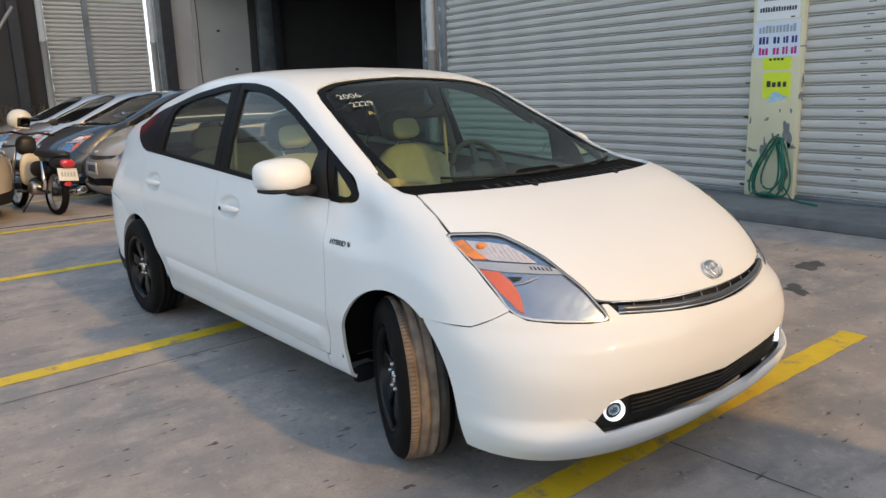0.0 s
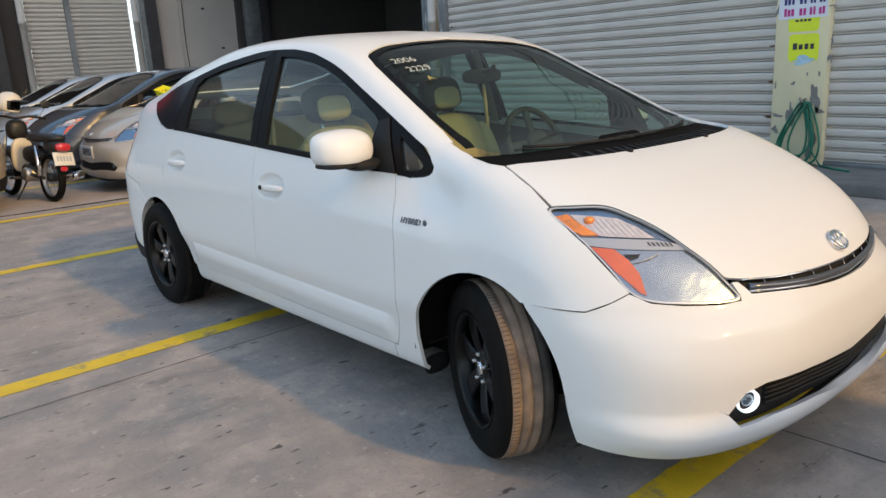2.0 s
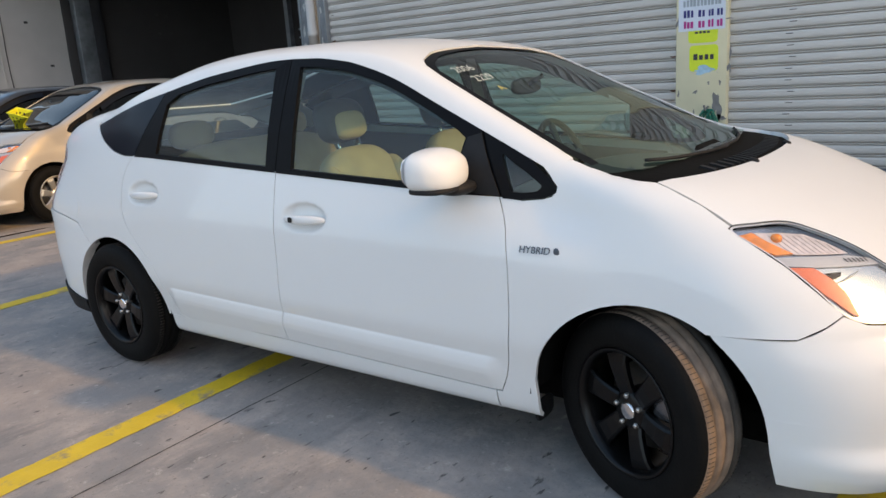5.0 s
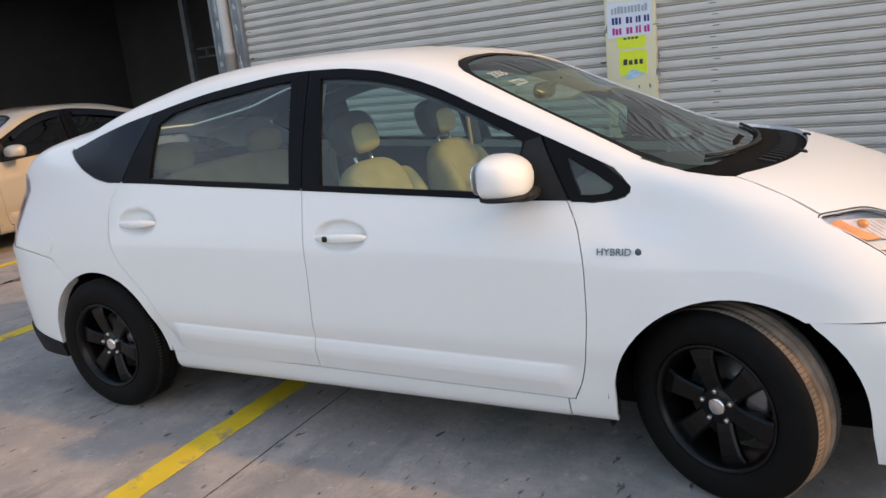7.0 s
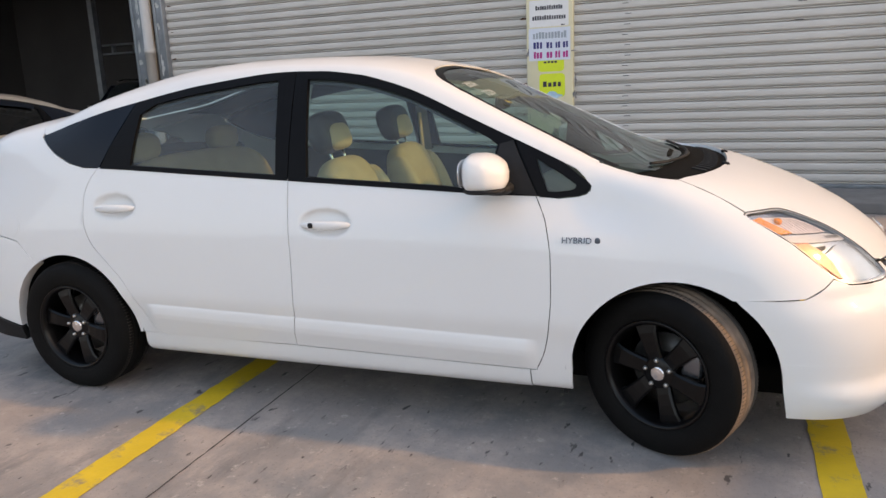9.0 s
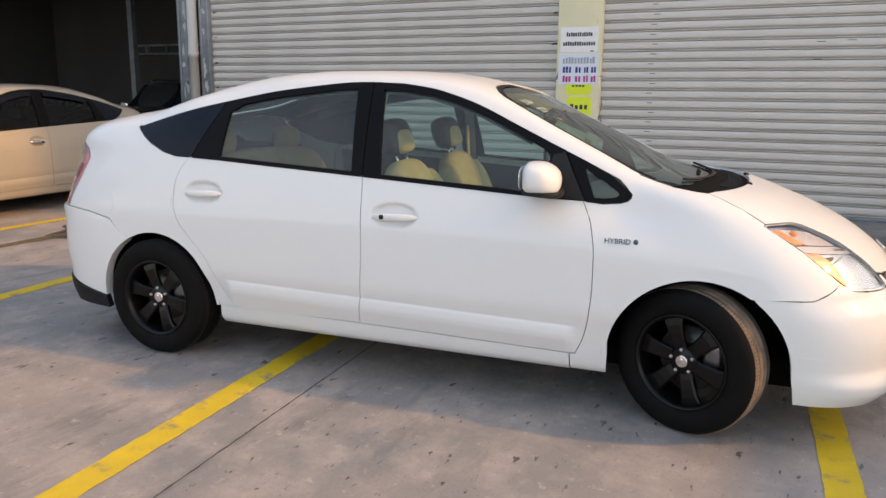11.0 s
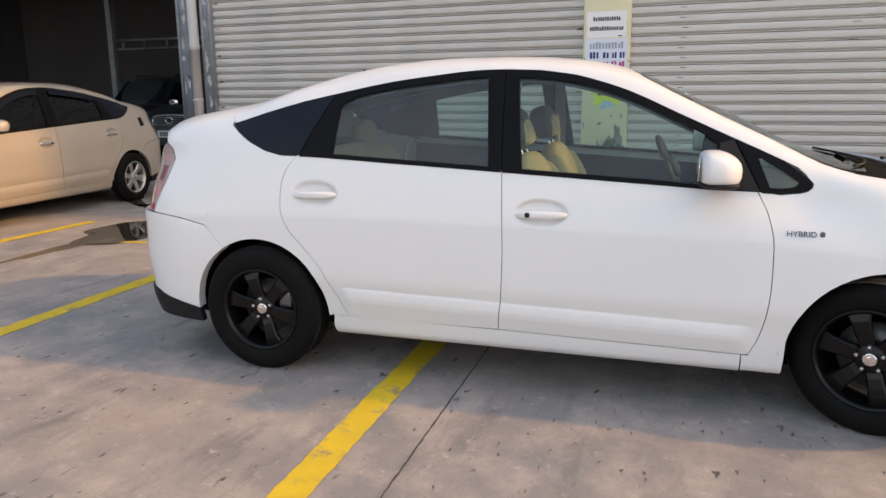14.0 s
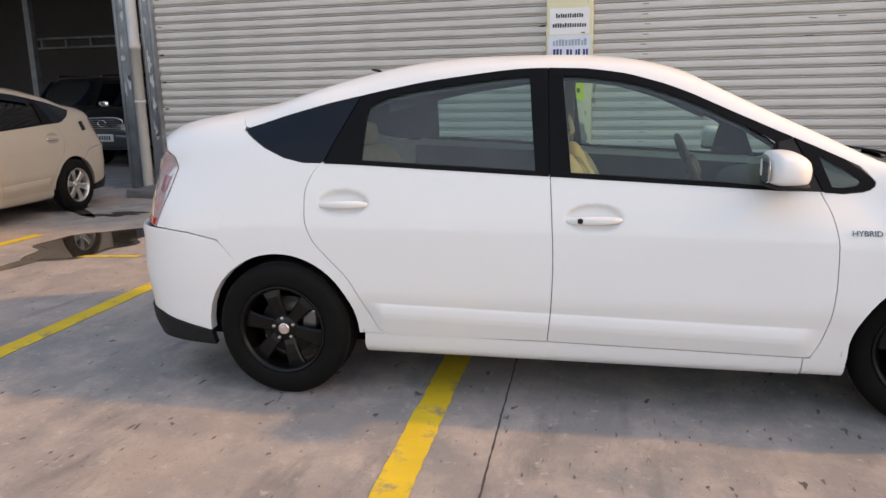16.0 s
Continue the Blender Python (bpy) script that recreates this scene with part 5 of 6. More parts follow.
def wavy_strip(x0, x1, w, z, seed, wob=0.006, step=0.06):
    """A thin painted strip along X with slightly uneven edges."""
    rnd = random.Random(seed)
    own = bmesh.new()
    n = max(2, int((x1 - x0) / step))
    rows = []
    for i in range(n + 1):
        x = x0 + (x1 - x0) * i / n
        rows.append([own.verts.new((x, -w / 2 + rnd.uniform(-wob, wob), z)), own.verts.new((x, w / 2 + rnd.uniform(-wob, wob), z))])
    for a, c in zip(rows, rows[1:]):
        own.faces.new((a[0], c[0], c[1], a[1]))
    return own


for k, (xc, yc, deg, x0, x1) in enumerate(((2.12, 1.715, 2.1, -5.5, 2.09), (1.0, 4.265, 4.3, -5, 3.3), (1.5, 6.82, 3.6, -5, 2.9), (1.5, 9.28, 2.0, -5, 2.9), (1.5, 11.9, 2.0, -2, 3.0), (3.62, 8.15, -79, -0.5, 0.5))):
    ln = part("road_line", wavy_strip(x0, x1, 0.135 if k < 5 else 0.08, 0.003, k, 0.004), YELLOW, None, "", Matrix.Translation((xc, yc, 0.0)) @ Matrix.Rotation(radians(deg), 4, "Z"))
    tagged(ln, "worn yellow painted parking line", "line", "parking lines", "structure")
for k, (xc, yc, deg, x0, x1) in enumerate(((0.9, 3.945, 4.4, -6, 6), (2.41, 1.35, 95, -8, 0.35), (0.9, 10.7, 3.0, -6, 6))):
    tagged(part("slab_joint", wavy_strip(x0, x1, 0.007, 0.0012, 40 + k, 0.0022, 0.04), JOINT, None, "", Matrix.Translation((xc, yc, 0)) @ Matrix.Rotation(radians(deg), 4, "Z")), "thin dark joint in the concrete", "joint", kind="structure")


def blob(cx, cy, rx, ry, seed, z, turn=0.0, n=56, rough=0.35):
    """A flat patch with an uneven outline."""
    rnd = random.Random(seed)
    ph = [rnd.uniform(0, 6.28) for _ in range(6)]
    own = bmesh.new()
    vs = []
    for k in range(n):
        t = 2 * math.pi * k / n
        r = 1 + rough * sum(math.sin((j + 2) * t + ph[j]) / (j + 2) for j in range(6))
        x, y = rx * r * math.cos(t), ry * r * math.sin(t)
        vs.append(own.verts.new((cx + x * math.cos(turn) - y * math.sin(turn), cy + x * math.sin(turn) + y * math.cos(turn), z)))
    own.faces.new(vs)
    return own


WET = mat("wet_concrete", (0.075, 0.062, 0.052), 0.18, 0, 0.3, 6)
WATER = mat("puddle_water", (0.03, 0.027, 0.024), 0.02, 0, 0.1, 4)
OIL = mat("oil_stain", (0.085, 0.082, 0.08), 0.5, 0, 0.4, 12)
tagged(part("wet_edge", blob(4.15, 8.52, 0.66, 0.53, 3, 0.0016, 0.1, rough=0.30), WET), "wet rim of the puddle", "stain", kind="structure")
tagged(part("puddle", blob(4.15, 8.52, 0.58, 0.46, 3, 0.0044, 0.1, rough=0.34), WATER), "shallow puddle of water on the concrete", "puddle", kind="structure")
tagged(part("puddle", blob(3.18, 8.50, 0.62, 0.075, 5, 0.0038, 0.06, rough=0.6), WATER), "thin run of water out of the puddle", "puddle", kind="structure")
tagged(part("wet_trail", blob(5.66, 9.45, 0.16, 0.33, 9, 0.0022, 0.2, rough=0.6), WET), "wet patch before the open bay", "stain", kind="structure")
tagged(part("wet_trail", blob(1.8, 9.65, 1.4, 0.03, 6, 0.0022, 0.02), WET), "wet trail on the concrete", "stain", kind="structure")
tagged(part("wet_trail", blob(6.2, 10.6, 1.0, 0.15, 8, 0.0022, 0.9), WET), "wet trail before the open bay", "stain", kind="structure")
tagged(part("oil_stain", blob(5.53, 2.73, 0.15, 0.09, 11, 0.002, 0.4), OIL), "dark stain on the concrete", "stain", kind="structure")
tagged(part("oil_stain", blob(4.83, 2.46, 0.12, 0.065, 12, 0.002, 1.1, rough=0.6), OIL), "dark stain on the concrete", "stain", kind="structure")
tagged(part("kerb", box(6.88, -14, 0, 8.3, 10.28, 0.11, 0.012), KERB), "low concrete step before the shutters", "kerb", kind="structure")

# ---- shop front ----
SHUTTER = mat("shutter_steel", (0.56, 0.53, 0.49), 0.5, 0.1, 0.14, 1.8, 0.1, 30)
WALL = mat("grey_render", (0.50, 0.475, 0.45), 0.88, 0, 0.2, 0.9, 0.25, 18)
STEEL = mat("galvanised_steel", (0.26, 0.28, 0.30), 0.5, 0.45, 0.4, 5)
STEEL_DARK = mat("dark_painted_steel", (0.045, 0.045, 0.05), 0.6, 0.2, 0.3, 5)
PVC = mat("white_pipe", (0.50, 0.48, 0.45), 0.5, 0, 0.12, 5)
# near-black base colour that stands for the shade inside the open bay
DARK = mat("darkened_wall", (0.055, 0.050, 0.048), 0.92, 0, 0.25, 0.8, 0.1, 20)
PITCH = 0.1160


def peeling():
    """Cream wall paint with flakes lost down to grey plaster."""
    m = mat("cream_wall_paint", (0.72, 0.665, 0.45), 0.75, 0, 0.10, 4, 0.2, 50)
    nt = m.node_tree
    b = nt.nodes["Principled BSDF"]
    mixed = b.inputs["Base Color"].links[0].from_socket
    tc = nt.nodes.new("ShaderNodeTexCoord")
    n = nt.nodes.new("ShaderNodeTexNoise")
    n.inputs["Scale"].default_value, n.inputs["Detail"].default_value, n.inputs["Roughness"].default_value = 7.5, 7, 0.6
    nt.links.new(tc.outputs["Object"], n.inputs["Vector"])
    r = nt.nodes.new("ShaderNodeMapRange")
    r.inputs["From Min"].default_value, r.inputs["From Max"].default_value = 0.685, 0.70
    nt.links.new(n.outputs["Fac"], r.inputs["Value"])
    mx = nt.nodes.new("ShaderNodeMix")
    mx.data_type = "RGBA"
    mx.inputs["B"].default_value = (0.24, 0.23, 0.21, 1)
    nt.links.new(r.outputs[0], mx.inputs["Factor"])
    nt.links.new(mixed, mx.inputs["A"])
    nt.links.new(mx.outputs["Result"], b.inputs["Base Color"])
    return m


CREAM = peeling()
BARE = mat("bare_plaster", (0.25, 0.24, 0.23), 0.9, 0, 0.35, 14, 0.3, 60)


def shutter(name, width, height, m, label):
    """A roller shutter of pressed slats that faces -X, its foot at the origin, running along +Y."""
    sh = new(name)
    sh.matrix_world = m
    prof = [(0.030, 0.0), (0.026, 0.0045), (-0.001, 0.0065), (-0.006, 0.011), (-0.006, 0.017), (-0.001, 0.0205), (0.026, 0.0225), (0.026, 0.027), (-0.004, 0.0295), (-0.012, 0.043), (-0.014, 0.066), (-0.012, 0.094), (-0.004, 0.112), (0.012, 0.1135), (0.030, PITCH)]
    me = bpy.data.meshes.new("slat")
    v = [(x, y, z) for y in (0, width) for x, z in prof]
    n = len(prof)
    me.from_pydata(v, [], [(i, n + i, n + i + 1, i + 1) for i in range(n - 1)])
    me.materials.append(SHUTTER)
    for k in range(int(height / PITCH)):
        o = new("slat", me)
        o.location = (0.002 * math.sin(k * 2.3), 0.004 * math.sin(k * 1.7), k * PITCH + 0.040)
        o.parent = sh
    part("bottom_rail", box(-0.025, 0, 0.0, 0.02, width, 0.042, 0.004), STEEL, sh)
    return tagged(sh, label, "shutter", kind="structure")


WX = 7.825
FAR_Y = 23.0
s1 = shutter("shutter_1", 5.60, 4.6, pose(WX + 0.06, 4.685, 0.11), "grey steel roller shutter, closed, slightly rusty edges")
s2 = shutter("shutter_2", 8.0, 4.6, pose(WX + 0.06, -3.88, 0.11), "grey steel roller shutter, closed, with small vent slots")
for k in range(26):
    o = part("vent_slot", box(-0.0165, -0.035, -0.004, -0.010, 0.035, 0.004, 0.002, 1), JOINT, s2)
    o.location = (0, 3.50 + 3.88 + 0.02 * math.sin(k * 1.9), 0.040 + k * PITCH + 0.088)
for y, z in ((1.68, 2.09), (1.70, 1.90), (1.38, 2.10)):
    o = part("vent_slot", box(-0.0165, -0.045, -0.004, -0.010, 0.045, 0.004, 0.002, 1), JOINT, s2)
    o.location = (0, y + 3.88, z - 0.11)
RUST = mat("rust_marks", (0.12, 0.06, 0.03), 0.9, 0, 0.4, 30)
for k in range(22):
    rnd = random.Random(k)
    o = part("rust_mark", blob(0, 0, 0.05 * rnd.uniform(0.4, 1.2), 0.012, k, 0, 0, 14), RUST, s1)
    o.matrix_local = Matrix.Translation((-0.0145, 5.53 if k % 2 else 0.05, 0.11 + k * 0.19)) @ Matrix(((0, 0, -1, 0), (1, 0, 0, 0), (0, 1, 0, 0), (0, 0, 0, 1)))
pillar = tagged(part("pillar", box(WX - 0.02, 4.115, 0.11, WX + 0.5, 4.68, 4.8, 0.012), CREAM), "cream painted pillar with peeling paint", "pillar", kind="structure")
PX = WX - 0.02


def on_pillar(y, z):
    return 4.162 + (y - 4.395) * 0.956, z * 0.942


def wall_blob(name, y, z, ry, rz, seed, material, parent, off=0.002):
    y, z = on_pillar(y, z)
    own = blob(0, 0, ry, rz, seed, 0, 0, 40, 0.55)
    o = part(name, own, material, parent)
    o.matrix_world = Matrix.Translation((PX - off, y, z)) @ Matrix(((0, 0, -1, 0), (-1, 0, 0, 0), (0, 1, 0, 0), (0, 0, 0, 1)))
    return o


for k, (y, z, ry, rz) in enumerate(((4.711, 0.66, 0.035, 0.13), (4.452, 0.86, 0.05, 0.12), (4.465, 0.36, 0.045, 0.13), (4.86, 0.66, 0.05, 0.02), (4.88, 0.50, 0.03, 0.04), (4.40, 0.72, 0.04, 0.03), (4.86, 0.30, 0.03, 0.03), (4.70, 1.02, 0.02, 0.02), (4.55, 1.12, 0.012, 0.015), (4.42, 1.12, 0.015, 0.02), (4.31, 1.45, 0.012, 0.06), (4.32, 1.28, 0.02, 0.05), (4.91, 1.82, 0.02, 0.05), (4.33, 1.82, 0.03, 0.008), (4.90, 1.0, 0.012, 0.03), (4.60, 0.14, 0.16, 0.03))):
    wall_blob("paint_flake", y, z, ry, rz, 60 + k, BARE, pillar)

# posters on the pillar
PAPER = mat("white_paper", (0.78, 0.77, 0.76), 0.7, 0, 0.06, 20)
PAPER_BLUE = mat("pale_blue_paper", (0.66, 0.70, 0.78), 0.7, 0, 0.06, 20)
LIME = mat("lime_sticker", (0.68, 0.78, 0.02), 0.5, 0, 0.06, 15)
INK_BLUE = mat("blue_ink", (0.03, 0.03, 0.16), 0.7)
INK_MAG = mat("magenta_ink", (0.42, 0.03, 0.22), 0.7)
INK_GREY = mat("grey_ink", (0.32, 0.36, 0.40), 0.7)
SKY_INK = mat("torn_blue_paper", (0.45, 0.66, 0.80), 0.7, 0, 0.3, 30)


def poster(name, y0, y1, z0, z1, off, paper, label, r=0.006):
    own = bmesh.new()
    pts = [on_pillar(y, z) for y, z in round_corners([(y0, z0), (y1, z0), (y1, z1), (y0, z1)], r)]
    front = [own.verts.new((PX - off, y, z)) for y, z in pts]
    back = [own.verts.new((PX - 0.0005, y, z)) for y, z in pts]
    own.faces.new(front)
    for i in range(len(pts)):
        own.faces.new((front[i], front[i - 1], back[i - 1], back[i]))
    bmesh.ops.recalc_face_normals(own, faces=own.faces)
    return tagged(part(name, own, paper), label, "poster", "posters on the pillar")


def bars(parent, rows, off, seed):
    """Plain bars in place of writing: rows of (z, height, y from, y to, count, ink)."""
    rnd = random.Random(seed)
    for z, h, ya, yb, n, ink in rows:
        own = None
        w = (yb - ya) / n
        for k in range(n):
            hh = h * rnd.uniform(0.75, 1.0)
            (u0, v0), (u1, v1) = on_pillar(ya + k * w + w * 0.1, z), on_pillar(ya + k * w + w * rnd.uniform(0.72, 0.9), z + hh)
            own = box(PX - off - 0.0012, u0, v0, PX - off, u1, v1, 0, 1, own)
        part("print_bar", own, ink, parent)


p1 = poster("poster", 4.395, 4.895, 2.13, 2.455, 0.002, PAPER, "white paper notice with two printed lines")
bars(p1, [(2.335, 0.055, 4.47, 4.82, 12, INK), (2.215, 0.055, 4.43, 4.86, 14, INK), (2.137, 0.014, 4.44, 4.50, 1, INK)], 0.0035, 1)
p2 = poster("poster", 4.375, 4.905, 1.715, 2.115, 0.0055, PAPER_BLUE, "pale blue paper notice with blue and magenta figures")
bars(p2, [(1.985, 0.085, 4.42, 4.86, 11, INK_GREY), (1.865, 0.085, 4.40, 4.47, 2, INK_BLUE), (1.865, 0.085, 4.50, 4.57, 2, INK_BLUE), (1.865, 0.085, 4.60, 4.68, 2, INK_BLUE), (1.865, 0.085, 4.73, 4.85, 3, INK_BLUE),
          (1.745, 0.085, 4.40, 4.47, 2, INK_MAG), (1.745, 0.085, 4.50, 4.57, 2, INK_MAG), (1.745, 0.085, 4.60, 4.68, 2, INK_MAG), (1.745, 0.085, 4.73, 4.85, 3, INK_MAG)], 0.0065, 2)
k1 = poster("sticker", 4.455, 4.79, 1.575, 1.86, 0.002, LIME, "lime green square sticker, half covered by a notice", 0.05)
bars(k1, [(1.68, 0.03, 4.54, 4.72, 4, INK)], 0.0035, 3)
k2 = poster("sticker", 4.445, 4.775, 1.255, 1.55, 0.002, LIME, "lime green square sticker with a dark mark", 0.05)
bars(k2, [(1.385, 0.07, 4.49, 4.735, 4, INK)], 0.0035, 4)
o = wall_blob("torn_strip", 4.60, 1.27, 0.12, 0.035, 77, SKY_INK, k2, 0.0045)
o.matrix_parent_inverse = Matrix.Identity(4)

# hook and hose
HOSE = mat("green_hose", (0.015, 0.16, 0.10), 0.4, 0, 0.25, 20)
hose = new("garden_hose")
rnd = random.Random(5)
loops = ((0.24, 0.66, 0.02), (0.30, 0.70, -0.01), (0.20, 0.62, 0.05), (0.27, 0.69, 0.03), (0.16, 0.55, -0.04))
for k, (w, h, dy) in enumerate(loops):
    pts = []
    for i in range(40):
        t = 2 * math.pi * i / 40
        y = 4.275 + dy + 0.085 * (1 - math.cos(t)) / 2 + w * math.sin(t) * (0.35 + 0.65 * (1 - math.cos(t)) / 2) ** 1.2
        z = max(0.125, 0.77 - h * (1 - math.cos(t)) / 2)
        pts.append((PX - 0.03 - 0.016 * k - 0.03 * (1 - math.cos(t)) / 2, y, z + 0.012 * k * (1 if z < 0.14 else 0)))
    part("hose_loop", tube(pts, 0.011, 8, None, True), HOSE, hose)
part("hose_end", tube([(PX - 0.03, 4.30, 0.77), (PX - 0.06, 4.24, 0.55), (PX - 0.08, 4.17, 0.25), (PX - 0.12, 4.06, 0.13), (PX - 0.20, 3.88, 0.123), (PX - 0.28, 3.70, 0.122)], 0.011, 8), HOSE, hose)
tagged(hose, "coiled green garden hose hung on the pillar", "hose")
tagged(part("hose_hook", tube([(PX, 4.31, 0.80), (PX - 0.10, 4.31, 0.77), (PX - 0.125, 4.31, 0.82)], 0.012, 8), BARE), "grey metal hook on the pillar", "hook")

# unseen upper walls; height and ends are set by the shade they cast
tagged(part("wall_east", box(WX, -4.0, 4.7, WX + 0.3, 3.0, 17.0), WALL), "tall unseen grey wall above the shutters, sized to cast shade", "wall", kind="structure")
tagged(part("wall_east_upper", box(WX, 3.003, 4.7, WX + 0.3, FAR_Y, 17.0), WALL), "tall unseen grey wall added above to shade the far shutters", "wall", kind="structure")


def channel_post(x, y0, y1, h, label):
    """A folded steel post with a groove down its face."""
    own = box(x - 0.02, y0, 0.0, x + 0.16, y1, h, 0.006)
    box(x - 0.032, y0, 0.0, x - 0.018, y0 + 0.05, h, 0.003, 1, own)
    box(x - 0.032, y1 - 0.05, 0.0, x - 0.018, y1, h, 0.003, 1, own)
    return tagged(part("steel_post", own, STEEL), label, "post", kind="structure")


channel_post(WX, 10.285, 10.47, 4.8, "galvanised shutter guide post, smeared with plaster")
channel_post(WX + 0.02, 10.69, 10.93, 4.8, "galvanised steel post of the open bay, smeared with plaster")
SMEAR = mat("plaster_smear", (0.52, 0.52, 0.50), 0.9, 0, 0.2, 20)
for k in range(26):
    rnd = random.Random(200 + k)
    y = rnd.choice((10.36, 10.40, 10.79, 10.84)) + rnd.uniform(-0.03, 0.03)
    own = blob(0, 0, rnd.uniform(0.015, 0.05), rnd.uniform(0.03, 0.11), 300 + k, 0, 0, 24, 0.5)
    o = part("plaster_smear", own, SMEAR, None, "", Matrix.Translation((WX - 0.0225 if y < 10.6 else WX - 0.0025, y, rnd.uniform(0.3, 4.2))) @ Matrix(((0, 0, -1, 0), (-1, 0, 0, 0), (0, 1, 0, 0), (0, 0, 0, 1))))
    tagged(o, "pale plaster smear on the post", "stain", "plaster smears", "structure")


def pipe(x, y, r, h):
    own = lathe([(r, 0.0), (r, h * 0.42), (r * 1.12, h * 0.42 + 0.002), (r * 1.12, h * 0.42 + 0.09), (r, h * 0.42 + 0.092), (r, h)], 24, None, Matrix.Rotation(radians(90), 4, "X"))
    return tagged(part("drain_pipe", own, PVC, None, "", Matrix.Translation((x, y, 0))), "white plastic drain pipe", "pipe", kind="structure")


pipe(WX - 0.06, 10.58, 0.074, 4.8)
for z in (1.28, 3.1):
    tagged(part("pipe_clip", lathe([(0.0745, -0.02), (0.085, -0.015), (0.085, 0.015), (0.0745, 0.02)], 24, None, Matrix.Translation((WX - 0.06, 10.58, z)) @ Matrix.Rotation(radians(90), 4, "X")), PVC), "pipe clip", "clip", kind="structure")
# unseen wall added to close the horizon; dark so the windows mirror no bright line
tagged(part("wall_west", box(-30.3, -32, 0, -30, FAR_Y, 2.2, 0.02), DARK), "plain unseen wall added to the west, dark for the window reflections", "wall", kind="structure")
# added out of view: casts the shade on the lower bumper and ground
tagged(part("wall_yard", box(0.90, -0.95, 0, 3.35, -0.70, 1.62, 0.02), WALL), "low unseen wall added to shade the car's nose and the ground", "wall", kind="structure")
# unseen wall, added to close the horizon on the south
tagged(part("wall_south", box(-30, -32.3, 0, 12, -32, 3.0, 0.02), WALL), "plain unseen grey wall added to close the southern horizon", "wall", kind="structure")
# the open bay, its shade put into the dark wall colour, and the cross wall
tagged(part("wall_bay_back", box(15.25, 10.4, 0, 15.55, FAR_Y, 7), DARK), "back wall of the open bay, shade put into its colour", "wall", kind="structure")
tagged(part("wall_bay_side", box(WX + 0.3, 10.4, 0, 15.25, 10.7, 7), DARK), "side wall of the open bay, shade put into its colour", "wall", kind="structure")
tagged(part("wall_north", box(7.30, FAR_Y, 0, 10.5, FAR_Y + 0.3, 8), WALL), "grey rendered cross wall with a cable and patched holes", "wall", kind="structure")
tagged(part("wall_bay_north", box(10.5, FAR_Y, 0, 15.55, FAR_Y + 0.3, 8), DARK), "cross wall inside the bay, coloured dark for the shade there", "wall", kind="structure")
tagged(part("roof_bay", box(WX + 0.3, 10.7, 5.0, 15.25, FAR_Y - 0.004, 5.2), DARK), "roof over the open bay, shade put into its colour", "roof", kind="structure")
shutter("shutter_3", 0.98, 6.5, pose(4.92, FAR_Y + 0.06, 0.05, 0, 0, 90), "grey steel roller shutter, closed")
shutter("shutter_4", 1.55, 6.5, pose(6.57, FAR_Y + 0.06, 0.05, 0, 0, 90), "grey steel roller shutter, closed")
tagged(part("steel_post", box(4.90, FAR_Y - 0.03, 0, 5.04, FAR_Y + 0.1, 6.6), STEEL), "steel post between two shutters", "post", kind="structure")
tagged(part("steel_post", box(6.82, FAR_Y - 0.1, 0, 6.98, FAR_Y + 0.1, 7), STEEL), "steel post beside the shutters", "post", kind="structure")
tagged(part("steel_post", box(6.98, FAR_Y - 0.2, 0, 7.29, FAR_Y + 0.25, 7.5), STEEL_DARK), "dark steel column of the cross wall", "post", kind="structure")
pipe(6.70, FAR_Y - 0.1, 0.09, 7)
pipe(3.82, FAR_Y - 0.1, 0.09, 7)
# darkened in place of the awning panel and the unlit opening at this end
tagged(part("wall_north_dark", box(-14, FAR_Y + 0.1, 0, 3.92, FAR_Y + 0.4, 8), DARK), "wall behind the yard, darkened for an awning and opening there", "wall", kind="structure")
tagged(part("steel_post", box(3.05, FAR_Y - 0.2, 0, 3.3, FAR_Y + 0.1, 7.5), STEEL_DARK), "dark steel column", "post", kind="structure")
tagged(part("steel_post", box(9.95, FAR_Y - 0.28, 0, 10.40, FAR_Y - 0.002, 8, 0.01), STEEL), "galvanised column of the cross wall", "post", kind="structure")
tagged(part("steel_post", box(10.40, FAR_Y - 0.26, 0, 10.72, FAR_Y - 0.002, 8, 0.01), STEEL_DARK), "dark steel column of the cross wall", "post", kind="structure")
tagged(part("wall_strip", box(9.70, FAR_Y - 0.05, 0, 9.95, FAR_Y - 0.002, 8, 0.01), DARK), "darker strip of plaster", "wall", kind="structure")
CABLE = mat("black_cable", (0.05, 0.045, 0.04), 0.7)
for x, lean, r in ((7.85, 0.14, 0.018), (8.02, 0.10, 0.012), (9.68, 0.05, 0.012)):
    pts = [(x + lean * (1 - z / 6) + 0.02 * math.sin(z * 2.1), FAR_Y - 0.02, z) for z in np.linspace(1.2, 7.0, 14)]
    tagged(part("cable", tube(pts, r, 6), CABLE if x > 7.9 else PVC), "thin cable on the cross wall", "cable", kind="structure")
for x, z in ((8.7, 3.35), (9.2, 2.2), (12.6, 3.6), (12.9, 3.57), (12.6, 3.05), (13.0, 3.05)):
    tagged(part("wall_hole", box(x - 0.05, FAR_Y - 0.012, z - 0.03, x + 0.05, FAR_Y - 0.002, z + 0.03, 0.004), JOINT), "small dark hole in the wall", "hole", kind="structure")
tagged(part("bay_post", box(13.0, 17.35, 0, 13.14, 17.5, 5.0), STEEL), "thin steel post inside the bay", "post", kind="structure")
rack = new("pipe_rack")
for z in (2.62, 2.86):
    part("rail", box(15.15, 14.2, z, 15.25, 19.5, z + 0.05), STEEL, rack)
